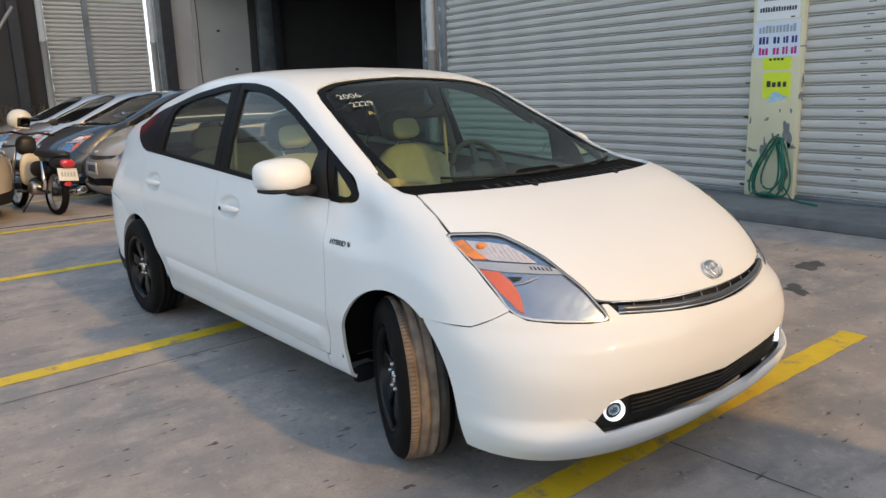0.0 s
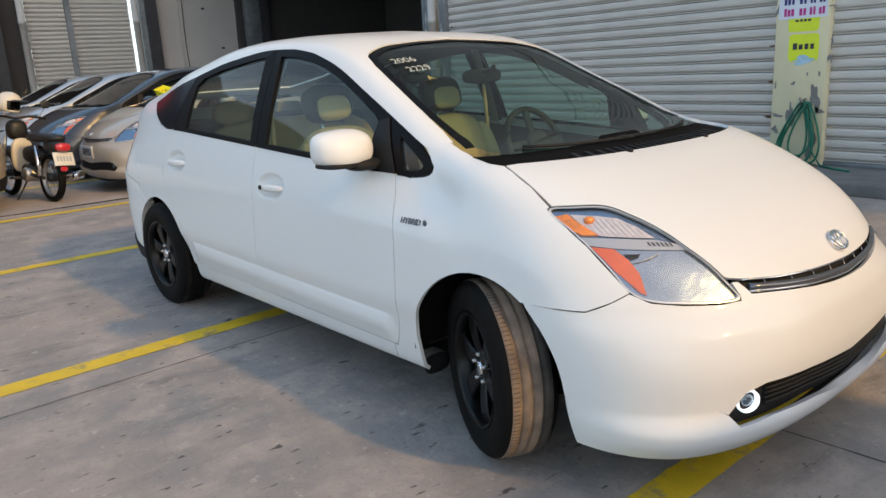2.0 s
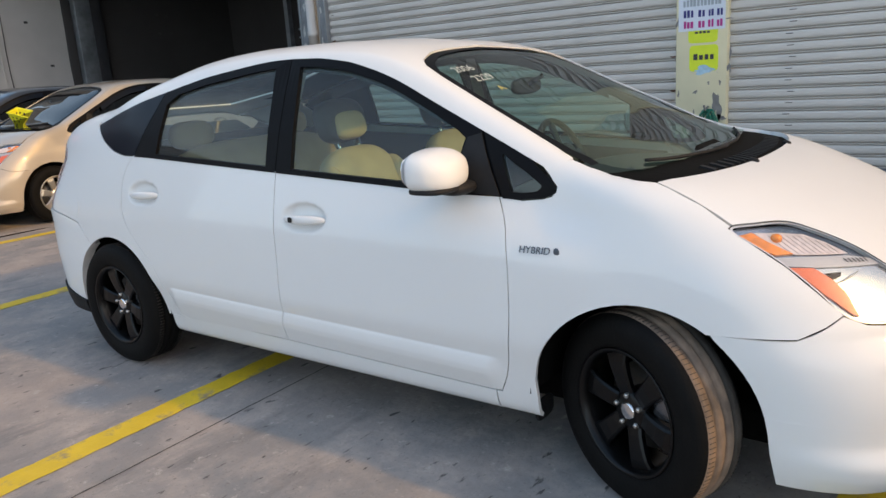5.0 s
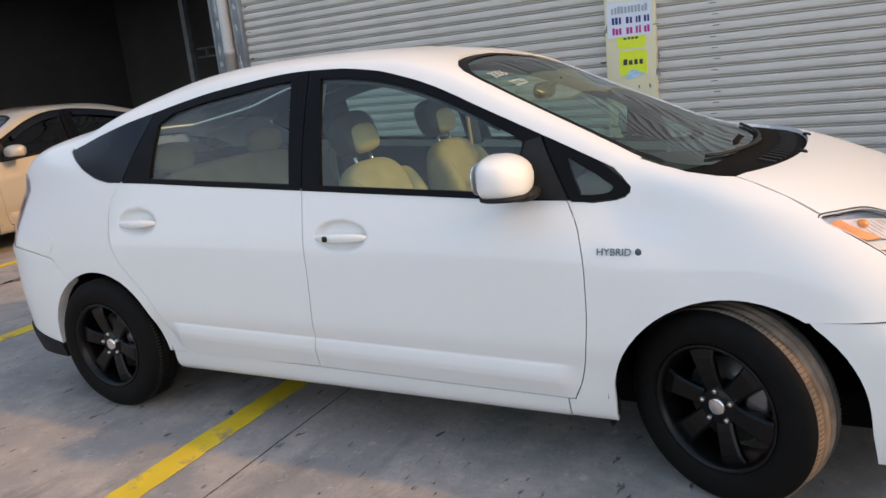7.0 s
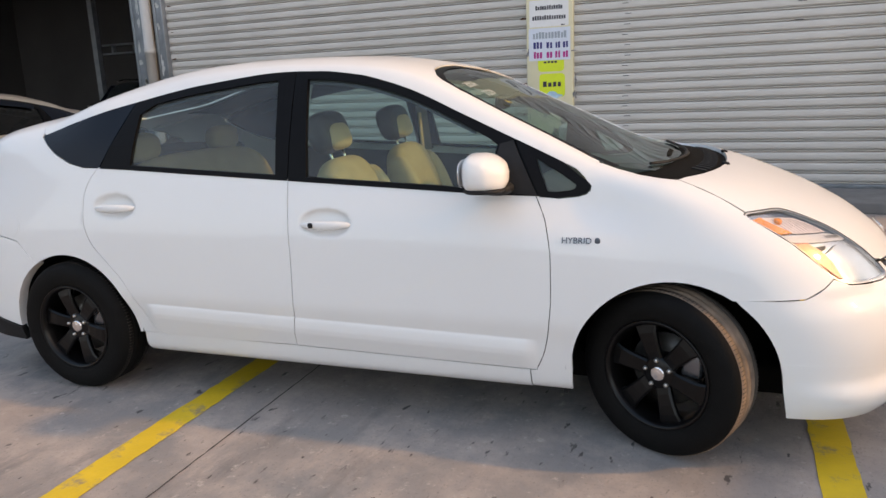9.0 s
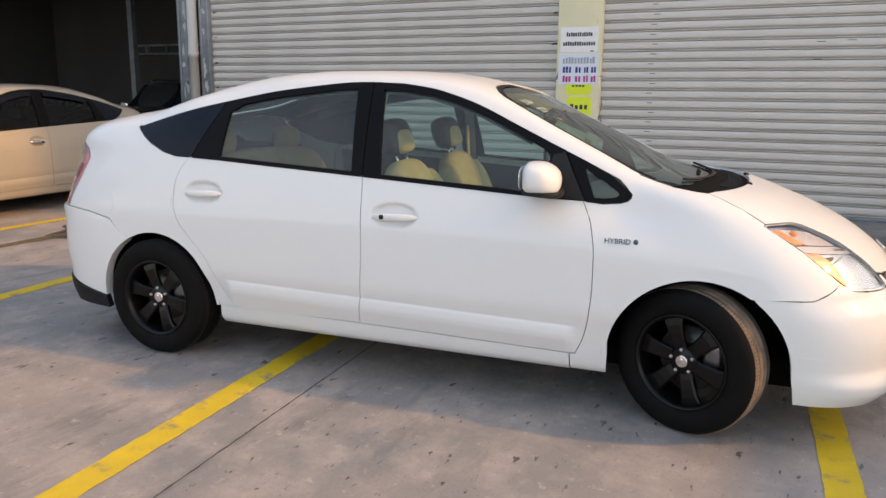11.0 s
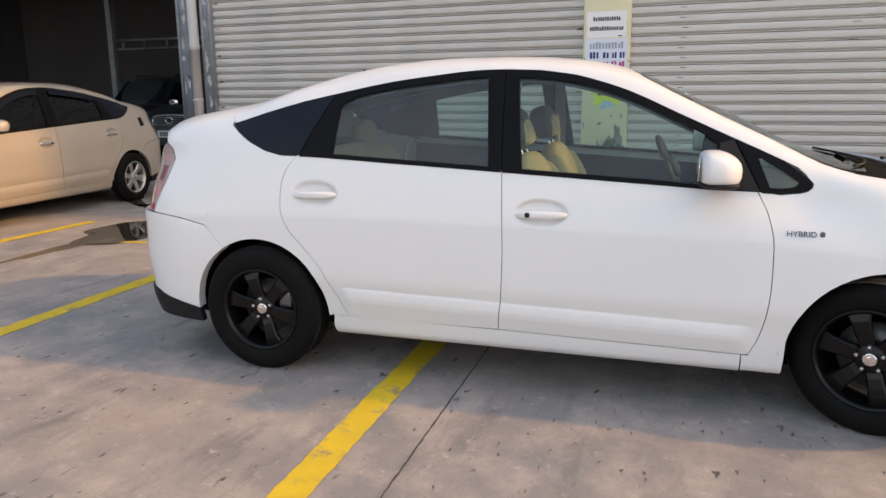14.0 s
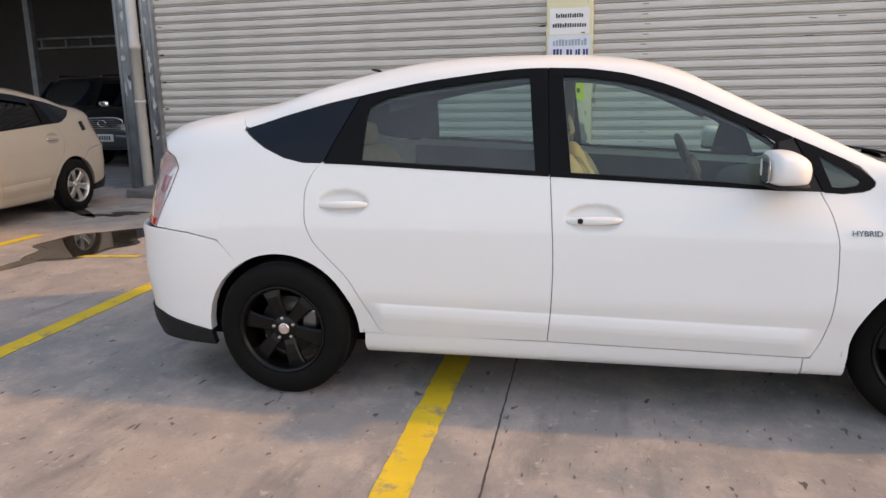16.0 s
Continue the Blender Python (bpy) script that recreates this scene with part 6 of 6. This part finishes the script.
for k in range(7):
    part("rung", box(15.15, 14.4 + 0.78 * k, 2.62, 15.25, 14.46 + 0.78 * k, 2.90), STEEL, rack)
tagged(rack, "grey steel rack frame hung in the dark bay", "rack")
RED = mat("red_canvas", (0.55, 0.015, 0.03), 0.7, 0, 0.2, 6)
aw = new("awning")
own = bmesh.new()
vs = [own.verts.new(p) for p in ((0.5, 12.0, 2.95), (1.55, 12.05, 2.60), (1.37, 12.0, 2.27), (0.5, 11.9, 2.1))]
own.faces.new(vs)
part("canvas", own, RED, aw)
part("strut", tube([(1.72, 12.05, 2.68), (1.44, 12.0, 2.27), (0.95, 11.95, 1.60), (0.5, 11.9, 1.0)], 0.022, 8), STEEL, aw)
part("stand", tube([(0.5, 11.9, 0.0), (0.5, 11.9, 2.6)], 0.025, 8), STEEL, aw)
tagged(aw, "red canvas awning on a thin metal frame", "awning")

# ---- parked cars ----
near_car = build_car("car", SUN_WARMED, ALLOY, GLASS_DARK, False, True, 0, CHROME, True, False)
near_car.matrix_world = Matrix.Translation((3.116, 10.785, 0)) @ Matrix.Rotation(radians(185.9), 4, "Z") @ Matrix.Diagonal((1, 1.045, 1, 1))
tagged(near_car, "silver five-door hatchback with alloy wheels, sun's warmth put into its paint, parked before the bay", "car", "parked cars")


part("quarter_vent", sheet(side_poly([(2.99, 0.955), (3.085, 0.965), (3.07, 1.075), (2.985, 1.065)], 0.05), shell, 4, 4, 0.004, 0.004, True), BLACK_TRIM, near_car, "dark square sticker on the quarter panel")


def repaint(thing, old, fresh, label, m):
    """A parked copy of a car in another paint."""
    c = copy_thing(thing, m)
    for o in c.children_recursive:
        if o.type == "MESH":
            for i, s in enumerate(o.material_slots):
                if s.material == old:
                    s.link = "OBJECT"
                    s.material = fresh
    return tagged(c, label)


repaint(near_car, SUN_WARMED, GREY, "dark grey five-door hatchback parked in the row", pose(2.74, 12.85, 0, 0, 0, 186))
repaint(near_car, SUN_WARMED, SILVER, "silver five-door hatchback parked in the row", pose(2.56, 15.15, 0, 0, 0, 185))
repaint(near_car, SUN_WARMED, SILVER, "silver five-door hatchback parked at the end of the row", pose(2.50, 17.7, 0, 0, 0, 184))
repaint(near_car, SUN_WARMED, SUN_WARMED, "champagne silver five-door hatchback, its tail towards the motorbike", pose(-2.32, 10.9, 0, 0, 0, 178))
# yellow basket on the near parked car's windscreen
BASKET = mat("yellow_basket_plastic", (0.80, 0.78, 0.02), 0.5, 0, 0.06, 10)
basket = new("basket")


def basket_side(u0, u1, v0, v1, n):
    """One leaning side of the basket between its bottom and top edges, with a row or two of dark holes."""
    own = bmesh.new()
    lo, hi = [Vector(v) for v in (u0, u1)], [Vector(v) for v in (v0, v1)]
    out_ = (lo[1] - lo[0]).cross(hi[0] - lo[0]).normalized()
    rows = [[own.verts.new(p + out_ * d) for p in (lo[0], lo[1], hi[1], hi[0])] for d in (0.0, -0.006)]
    own.faces.new(rows[0])
    own.faces.new(rows[1][::-1])
    for i in range(4):
        own.faces.new((rows[0][i], rows[1][i], rows[1][(i + 1) % 4], rows[0][(i + 1) % 4]))
    side = part("basket_side", own, BASKET, basket)
    for k in range(n):
        for f in (0.33, 0.62):
            g = (k + 0.6 + 0.2 * (f > 0.5)) / (n + 0.4)
            c = lo[0].lerp(lo[1], g).lerp(hi[0].lerp(hi[1], g), f)
            e = (lo[1] - lo[0]).normalized() * 0.012
            w = (hi[0] - lo[0]).normalized() * 0.012
            dot = bmesh.new()
            dot.faces.new([dot.verts.new(c + out_ * 0.001 + e * math.cos(t) + w * math.sin(t)) for t in np.linspace(0, 2 * math.pi, 9)[:-1]])
            ring = list(dot.verts)
            ring += [dot.verts.new(v.co - out_ * 0.009) for v in ring]
            for i in range(8):
                dot.faces.new((ring[i], ring[i + 8], ring[(i + 1) % 8 + 8], ring[(i + 1) % 8]))
            dot.faces.new(ring[8:][::-1])
            part("basket_hole", dot, INK, side)


lo_, hi_ = [(-0.06, -0.11, 0), (0.06, -0.11, 0), (0.06, 0.11, 0), (-0.06, 0.11, 0)], [(-0.095, -0.155, 0.135), (0.095, -0.155, 0.135), (0.095, 0.155, 0.135), (-0.095, 0.155, 0.135)]
for i in range(4):
    basket_side(lo_[i], lo_[(i + 1) % 4], hi_[i], hi_[(i + 1) % 4], 3 if i % 2 == 0 else 5)
part("basket_bottom", box(-0.06, -0.11, 0, 0.06, 0.11, 0.006), BASKET, basket)
part("basket_rim", tube([(x * 1.03, y * 1.02, z) for x, y, z in hi_], 0.008, 8, None, True), BASKET, basket)
basket.matrix_world = pose(3.47, 11.16, 1.075, 16, -16, 30)
tagged(basket, "small yellow plastic basket with holes, on the windscreen's foot", "basket")

# ---- dark off-road car in the bay ----
SUV_PAINT = mat("dark_suv_paint", (0.045, 0.05, 0.052), 0.3, 0.4, 0.1, 4, coat=1.0)


def build_suv():
    """A tall estate car, origin on the ground under its middle, X ahead."""
    s = new("suv")
    own = superbox(0, 0, 0.78, 2.30, 0.92, 0.42, 5.5, 40, 20)
    for v in own.verts:
        if v.co.x > 1.0:
            v.co.z -= 0.10 * (v.co.x - 1.0) ** 2 * (1 if v.co.z > 0.7 else 0)
    part("body", own, SUV_PAINT, s)
    own = superbox(-0.55, 0, 1.35, 1.62, 0.80, 0.46, 4.5, 40, 20)
    for v in own.verts:
        f = max(0.0, (v.co.z - 1.1) / 0.7)
        v.co.y *= 1 - 0.16 * f
        v.co.x = -0.55 + (v.co.x + 0.55) * (1 - 0.30 * f)
    cab = part("cabin", own, SUV_PAINT, s)
    own = bmesh.new()
    own.faces.new([own.verts.new(p) for p in ((1.02, -0.70, 1.16), (1.02, 0.70, 1.16), (0.52, 0.60, 1.70), (0.52, -0.60, 1.70))])
    part("windscreen", own, QUARTER, cab, "dark windscreen")
    for w in (-1, 1):
        own = bmesh.new()
        own.faces.new([own.verts.new(p) for p in ((0.85, w * 0.802, 1.16), (-1.7, w * 0.802, 1.16), (-1.4, w * 0.715, 1.64), (0.42, w * 0.715, 1.64))])
        part("side_window", own, QUARTER, cab, "dark side window")
        part("roof_rail", tube([(0.3, w * 0.58, 1.80), (0.1, w * 0.60, 1.84), (-1.3, w * 0.60, 1.84), (-1.5, w * 0.58, 1.79)], 0.018, 8), CHROME, s, "grey roof rail")
        part("door_mirror", superbox(0.82, w * 1.0, 1.20, 0.06, 0.13, 0.085, 2.8), CHROME, s, "bright door mirror")
        part("headlight", superbox(2.10, w * 0.62, 0.86, 0.14, 0.20, 0.085, 2.6), REFLECTOR, s, "clear headlight")
        for x in (-1.38, 1.36):
            wheel = part("wheel", lathe([(0.0001, 0.09), (0.20, 0.10), (0.22, 0.11), (0.30, 0.11), (0.355, 0.08), (0.36, -0.08), (0.30, -0.11), (0.0001, -0.11)], 36, None, Matrix.Translation((x, w * 0.80, 0.36)) @ Matrix.Rotation(0 if w > 0 else math.pi, 4, "Z")), RUBBER, s)
            part("rim", lathe([(0.0001, 0.115), (0.18, 0.118), (0.215, 0.112)], 24, None, Matrix.Translation((x, w * 0.80, 0.36)) @ Matrix.Rotation(0 if w > 0 else math.pi, 4, "Z")), ALLOY, wheel)
    g = part("grille", superbox(2.22, 0, 0.84, 0.07, 0.42, 0.115, 4), BLACK_PLASTIC, s, "dark grille with thin bars")
    for k in range(5):
        part("grille_bar", box(2.27, -0.38, 0.765 + 0.038 * k, 2.298, 0.38, 0.775 + 0.038 * k), STEEL, g)
    part("grille_frame", tube([(2.27, 0.43 * math.copysign(abs(math.cos(t)) ** 0.5, math.cos(t)), 0.84 + 0.125 * math.copysign(abs(math.sin(t)) ** 0.6, math.sin(t))) for t in np.linspace(0, 2 * math.pi, 41)[:-1]], 0.014, 8, None, True), CHROME, g, "chrome grille frame")
    part("emblem", tube([(2.31, 0.085 * math.cos(t), 0.86 + 0.06 * math.sin(t)) for t in np.linspace(0, 2 * math.pi, 25)[:-1]], 0.010, 8, None, True), CHROME, g, "oval chrome emblem")
    part("bumper", superbox(2.20, 0, 0.52, 0.16, 0.90, 0.17, 3.5), SUV_PAINT, s)
    pl = part("number_plate", box(2.36, -0.26, 0.52, 2.375, 0.26, 0.66, 0.004), PLATE, s, "white number plate")
    for k in range(8):
        part("plate_mark", box(2.3745, -0.20 + k * 0.052, 0.55, 2.377, -0.165 + k * 0.052, 0.635), INK, pl)
    return tagged(s, "dark off-road estate car standing in the shaded bay", "car", "cars in the bay")


suv = build_suv()
suv.matrix_world = pose(12.70, 13.62, 0.0, 0, 0, 183)
copy_thing(suv, pose(13.0, 15.9, 0.0, 0, 0, 180))

# ---- motorbike ----
BIKE_BODY = mat("cream_bike_plastic", (0.62, 0.58, 0.48), 0.35, 0, 0.15, 8, coat=0.5)
BIKE_BLACK = mat("black_bike_parts", (0.02, 0.02, 0.02), 0.45, 0.2, 0.3, 20)
bike = new("motorbike")


def bike_wheel(x, name):
    w = part(name, lathe([(0.225, -0.03), (0.245, -0.042), (0.272, -0.036), (0.285, 0.0), (0.272, 0.036), (0.245, 0.042), (0.225, 0.03)], 40, None, Matrix.Translation((x, 0, 0.285))), RUBBER, bike)
    part("bike_rim", lathe([(0.215, -0.022), (0.228, -0.026), (0.228, 0.026), (0.215, 0.022), (0.215, -0.022)], 36, None, Matrix.Translation((x, 0, 0.285))), ALLOY, w)
    own = None
    for k in range(18):
        t = 2 * math.pi * k / 18
        own = tube([(x + 0.03 * math.cos(t + 0.6), 0.02 * (-1) ** k, 0.285 + 0.03 * math.sin(t + 0.6)), (x + 0.218 * math.cos(t), 0, 0.285 + 0.218 * math.sin(t))], 0.0022, 4, own)
    tagged(part("spokes", own, CHROME, w), kind="stuff")
    part("bike_hub", lathe([(0.0001, -0.05), (0.045, -0.05), (0.045, 0.05), (0.0001, 0.05)], 20, None, Matrix.Translation((x, 0, 0.285))), BIKE_BLACK, w)


bike_wheel(0.0, "rear_wheel")
bike_wheel(1.22, "front_wheel")
part("seat", superbox(0.12, 0, 0.755, 0.40, 0.115, 0.055, 3), BIKE_BLACK, bike, "long black seat")
part("tail_fairing", superbox(-0.13, 0, 0.66, 0.22, 0.095, 0.075, 2.6), BIKE_BLACK, bike)
part("tail_light", superbox(-0.315, 0, 0.655, 0.055, 0.085, 0.050, 2.6), REDLENS, bike, "red tail light")
part("rear_mudguard", tube([(-0.20, 0, 0.60), (-0.27, 0, 0.50), (-0.30, 0, 0.40)], [0.05, 0.045, 0.03], 10), BIKE_BLACK, bike)
bp_ = part("number_plate", join(None, box(-0.006, -0.115, -0.08, 0.006, 0.115, 0.08, 0.003), Matrix.Translation((-0.325, 0, 0.52)) @ Matrix.Rotation(radians(22), 4, "Y")), PLATE, bike, "white number plate")
for k in range(5):
    part("plate_mark", join(None, box(-0.009, -0.085 + 0.036 * k, -0.03, -0.005, -0.062 + 0.036 * k, 0.03), Matrix.Translation((-0.325, 0, 0.52)) @ Matrix.Rotation(radians(22), 4, "Y")), INK_GREY, bp_)
part("rear_reflector", superbox(-0.315, 0, 0.405, 0.015, 0.04, 0.03, 3), REDLENS, bike)
part("engine", superbox(0.50, 0, 0.34, 0.17, 0.11, 0.10, 3), BIKE_BLACK, bike)
part("engine_cover", lathe([(0.0001, 0.16), (0.07, 0.155), (0.085, 0.13), (0.085, -0.13), (0.07, -0.155), (0.0001, -0.16)], 24, None, Matrix.Translation((0.42, 0, 0.31))), ALLOY, bike)
part("leg_shield", superbox(0.80, 0, 0.53, 0.04, 0.13, 0.21, 2.8), BIKE_BODY, bike, "cream leg shield")
part("front_fairing", superbox(0.92, 0, 0.84, 0.10, 0.12, 0.13, 2.6), BIKE_BLACK, bike, "black front fairing")
part("side_panel", superbox(0.40, 0, 0.55, 0.26, 0.105, 0.11, 2.6), BIKE_BLACK, bike)
part("front_mudguard", tube([(1.44, 0, 0.50), (1.32, 0, 0.585), (1.18, 0, 0.58), (1.02, 0, 0.48)], [0.04, 0.06, 0.06, 0.05], 10), BIKE_BLACK, bike)
for w in (-1, 1):
    part("shock_absorber", tube([(0.02, w * 0.13, 0.31), (0.12, w * 0.12, 0.66)], [0.028, 0.022], 10), CHROME, bike)
    part("swing_arm", tube([(0.0, w * 0.10, 0.285), (0.45, w * 0.09, 0.32)], 0.022, 8), BIKE_BLACK, bike)
    part("fork", tube([(1.22, w * 0.09, 0.285), (1.02, w * 0.09, 0.80)], 0.022, 8), ALLOY, bike)
    part("mirror", superbox(0.90, w * 0.36, 1.16, 0.015, 0.06, 0.045, 2.6), BIKE_BLACK, bike)
    part("mirror_rod", tube([(0.90, w * 0.27, 0.99), (0.90, w * 0.35, 1.13)], 0.006, 6), CHROME, bike)
    part("foot_peg", tube([(0.45, w * 0.10, 0.27), (0.45, w * 0.30, 0.27)], 0.015, 8), BIKE_BLACK, bike)
part("handlebar", tube([(0.86, -0.34, 0.985), (0.92, -0.16, 1.01), (0.94, 0, 0.98), (0.92, 0.16, 1.01), (0.86, 0.34, 0.985)], 0.016, 8), BIKE_BLACK, bike)
part("exhaust", tube([(0.45, -0.12, 0.22), (0.15, -0.155, 0.24), (-0.05, -0.165, 0.28), (-0.36, -0.17, 0.34)], [0.02, 0.03, 0.045, 0.045], 14), CHROME, bike, "chrome exhaust silencer")
part("exhaust_tip", tube([(-0.36, -0.17, 0.34), (-0.40, -0.17, 0.347)], 0.03, 12), BIKE_BLACK, bike)
part("side_stand", tube([(0.45, 0.10, 0.24), (0.40, 0.25, 0.01)], 0.010, 6), BIKE_BLACK, bike)
bike.matrix_world = Matrix.Translation((1.645, 10.25, 0)) @ Matrix.Rotation(radians(103), 4, "Z") @ Matrix.Rotation(radians(6), 4, "X")
tagged(bike, "cream and black step-through motorbike on its side stand", "motorbike")
HELM = mat("cream_helmet_shell", (0.66, 0.62, 0.52), 0.3, 0, 0.1, 8, coat=0.8)
helmet = new("helmet")
own = superbox(0, 0, 0, 0.135, 0.115, 0.125, 2.1, 32, 22)
bmesh.ops.delete(own, geom=[v for v in own.verts if v.co.z < -0.085 or (v.co.x > 0.07 and -0.06 < v.co.z < 0.035)], context="VERTS")
bmesh.ops.solidify(own, geom=list(own.faces), thickness=0.014)
part("shell", own, HELM, helmet)
own = superbox(0, 0, -0.005, 0.118, 0.10, 0.105, 2.1, 28, 18)
bmesh.ops.delete(own, geom=[v for v in own.verts if v.co.z < -0.08 or (v.co.x > 0.08 and -0.06 < v.co.z < 0.03)], context="VERTS")
part("lining", own, BIKE_BLACK, helmet)
part("peak", superbox(0.13, 0, 0.045, 0.06, 0.10, 0.010, 2.6), BIKE_BLACK, helmet)
helmet.matrix_world = bike.matrix_world @ pose(0.82, 0.10, 1.16, 0, 8, -150) @ Matrix.Scale(1.15, 4)
tagged(helmet, "cream motorcycle helmet hung on the handlebar", "helmet")

# ---- shrubs by the wall ----
LEAF = mat("dusty_leaves", (0.09, 0.10, 0.05), 0.7, 0, 0.4, 4)
POT = mat("clay_pot", (0.30, 0.14, 0.08), 0.85, 0, 0.3, 10)
for k, (x, y) in enumerate(((2.45, 21.9), (3.3, 22.3), (1.7, 21.6))):
    rnd = random.Random(900 + k)
    pl = new("potted_plant")
    part("pot", lathe([(0.0001, 0.0), (0.22, 0.0), (0.30, 0.42), (0.27, 0.42), (0.25, 0.36), (0.0001, 0.36)], 20, None, Matrix.Rotation(radians(90), 4, "X")), POT, pl)
    own = bmesh.new()
    stems = None
    for j in range(16):
        t, h = rnd.uniform(0, 6.28), rnd.uniform(0.9, 1.55)
        tip = Vector((0.55 * math.cos(t) * rnd.uniform(0.3, 1), 0.55 * math.sin(t) * rnd.uniform(0.3, 1), 0.4 + h))
        stems = tube([(0, 0, 0.35), tuple(tip * 0.5 + Vector((0, 0, 0.25))), tuple(tip)], [0.012, 0.009, 0.004], 5, stems)
        for i in range(26):
            f = rnd.uniform(0.35, 1.05)
            c = Vector((0, 0, 0.35)).lerp(tip, f) + Vector((rnd.gauss(0, 0.07), rnd.gauss(0, 0.07), rnd.gauss(0, 0.05)))
            d1 = Vector((rnd.uniform(-1, 1), rnd.uniform(-1, 1), rnd.uniform(-0.6, 0.6))).normalized() * rnd.uniform(0.04, 0.08)
            d2 = d1.cross(Vector((rnd.uniform(-1, 1), rnd.uniform(-1, 1), 1))).normalized() * 0.018
            own.faces.new([own.verts.new(v) for v in (c - d1, c + d2, c + d1, c - d2)])
    part("stems", stems, POT, pl, "thin brown stems")
    tagged(part("leaves", own, LEAF, pl, "dusty green leaves"), kind="stuff")
    pl.matrix_world = pose(x, y, 0) @ Matrix.Scale(0.72, 4)
    tagged(pl, "dusty green shrub in a clay pot by the wall", "plant", "shrubs by the wall")
# chalk marks on the windscreen of the white car
for words, a, b, size, ink in (("2006", 0.80, 0.43, 0.062, CHALK), ("2229", 0.725, 0.41, 0.062, CHALK), ("A", 0.64, 0.42, 0.05, CHALK_Y)):
    t0 = t_of_b(a, b)
    X = shell(np.array([a - 0.01, a, a + 0.01]), np.array([t0] * 3))
    up_ = (Vector(L(*X[2])) - Vector(L(*X[0]))).normalized()
    Y_ = shell(np.array([a, a]), np.array([t_of_b(a, b + 0.02), t_of_b(a, b - 0.02)]))
    right = (Vector(L(*Y_[1])) - Vector(L(*Y_[0]))).normalized()
    nrm = right.cross(up_).normalized()
    m = Matrix((right, up_, nrm)).transposed().to_4x4()
    m.translation = L(*X[1]) + nrm * 0.001
    part("chalk_figures", join(None, text_mesh(words, size, 0.0003), m), ink, white_car, "figures written on the windscreen")
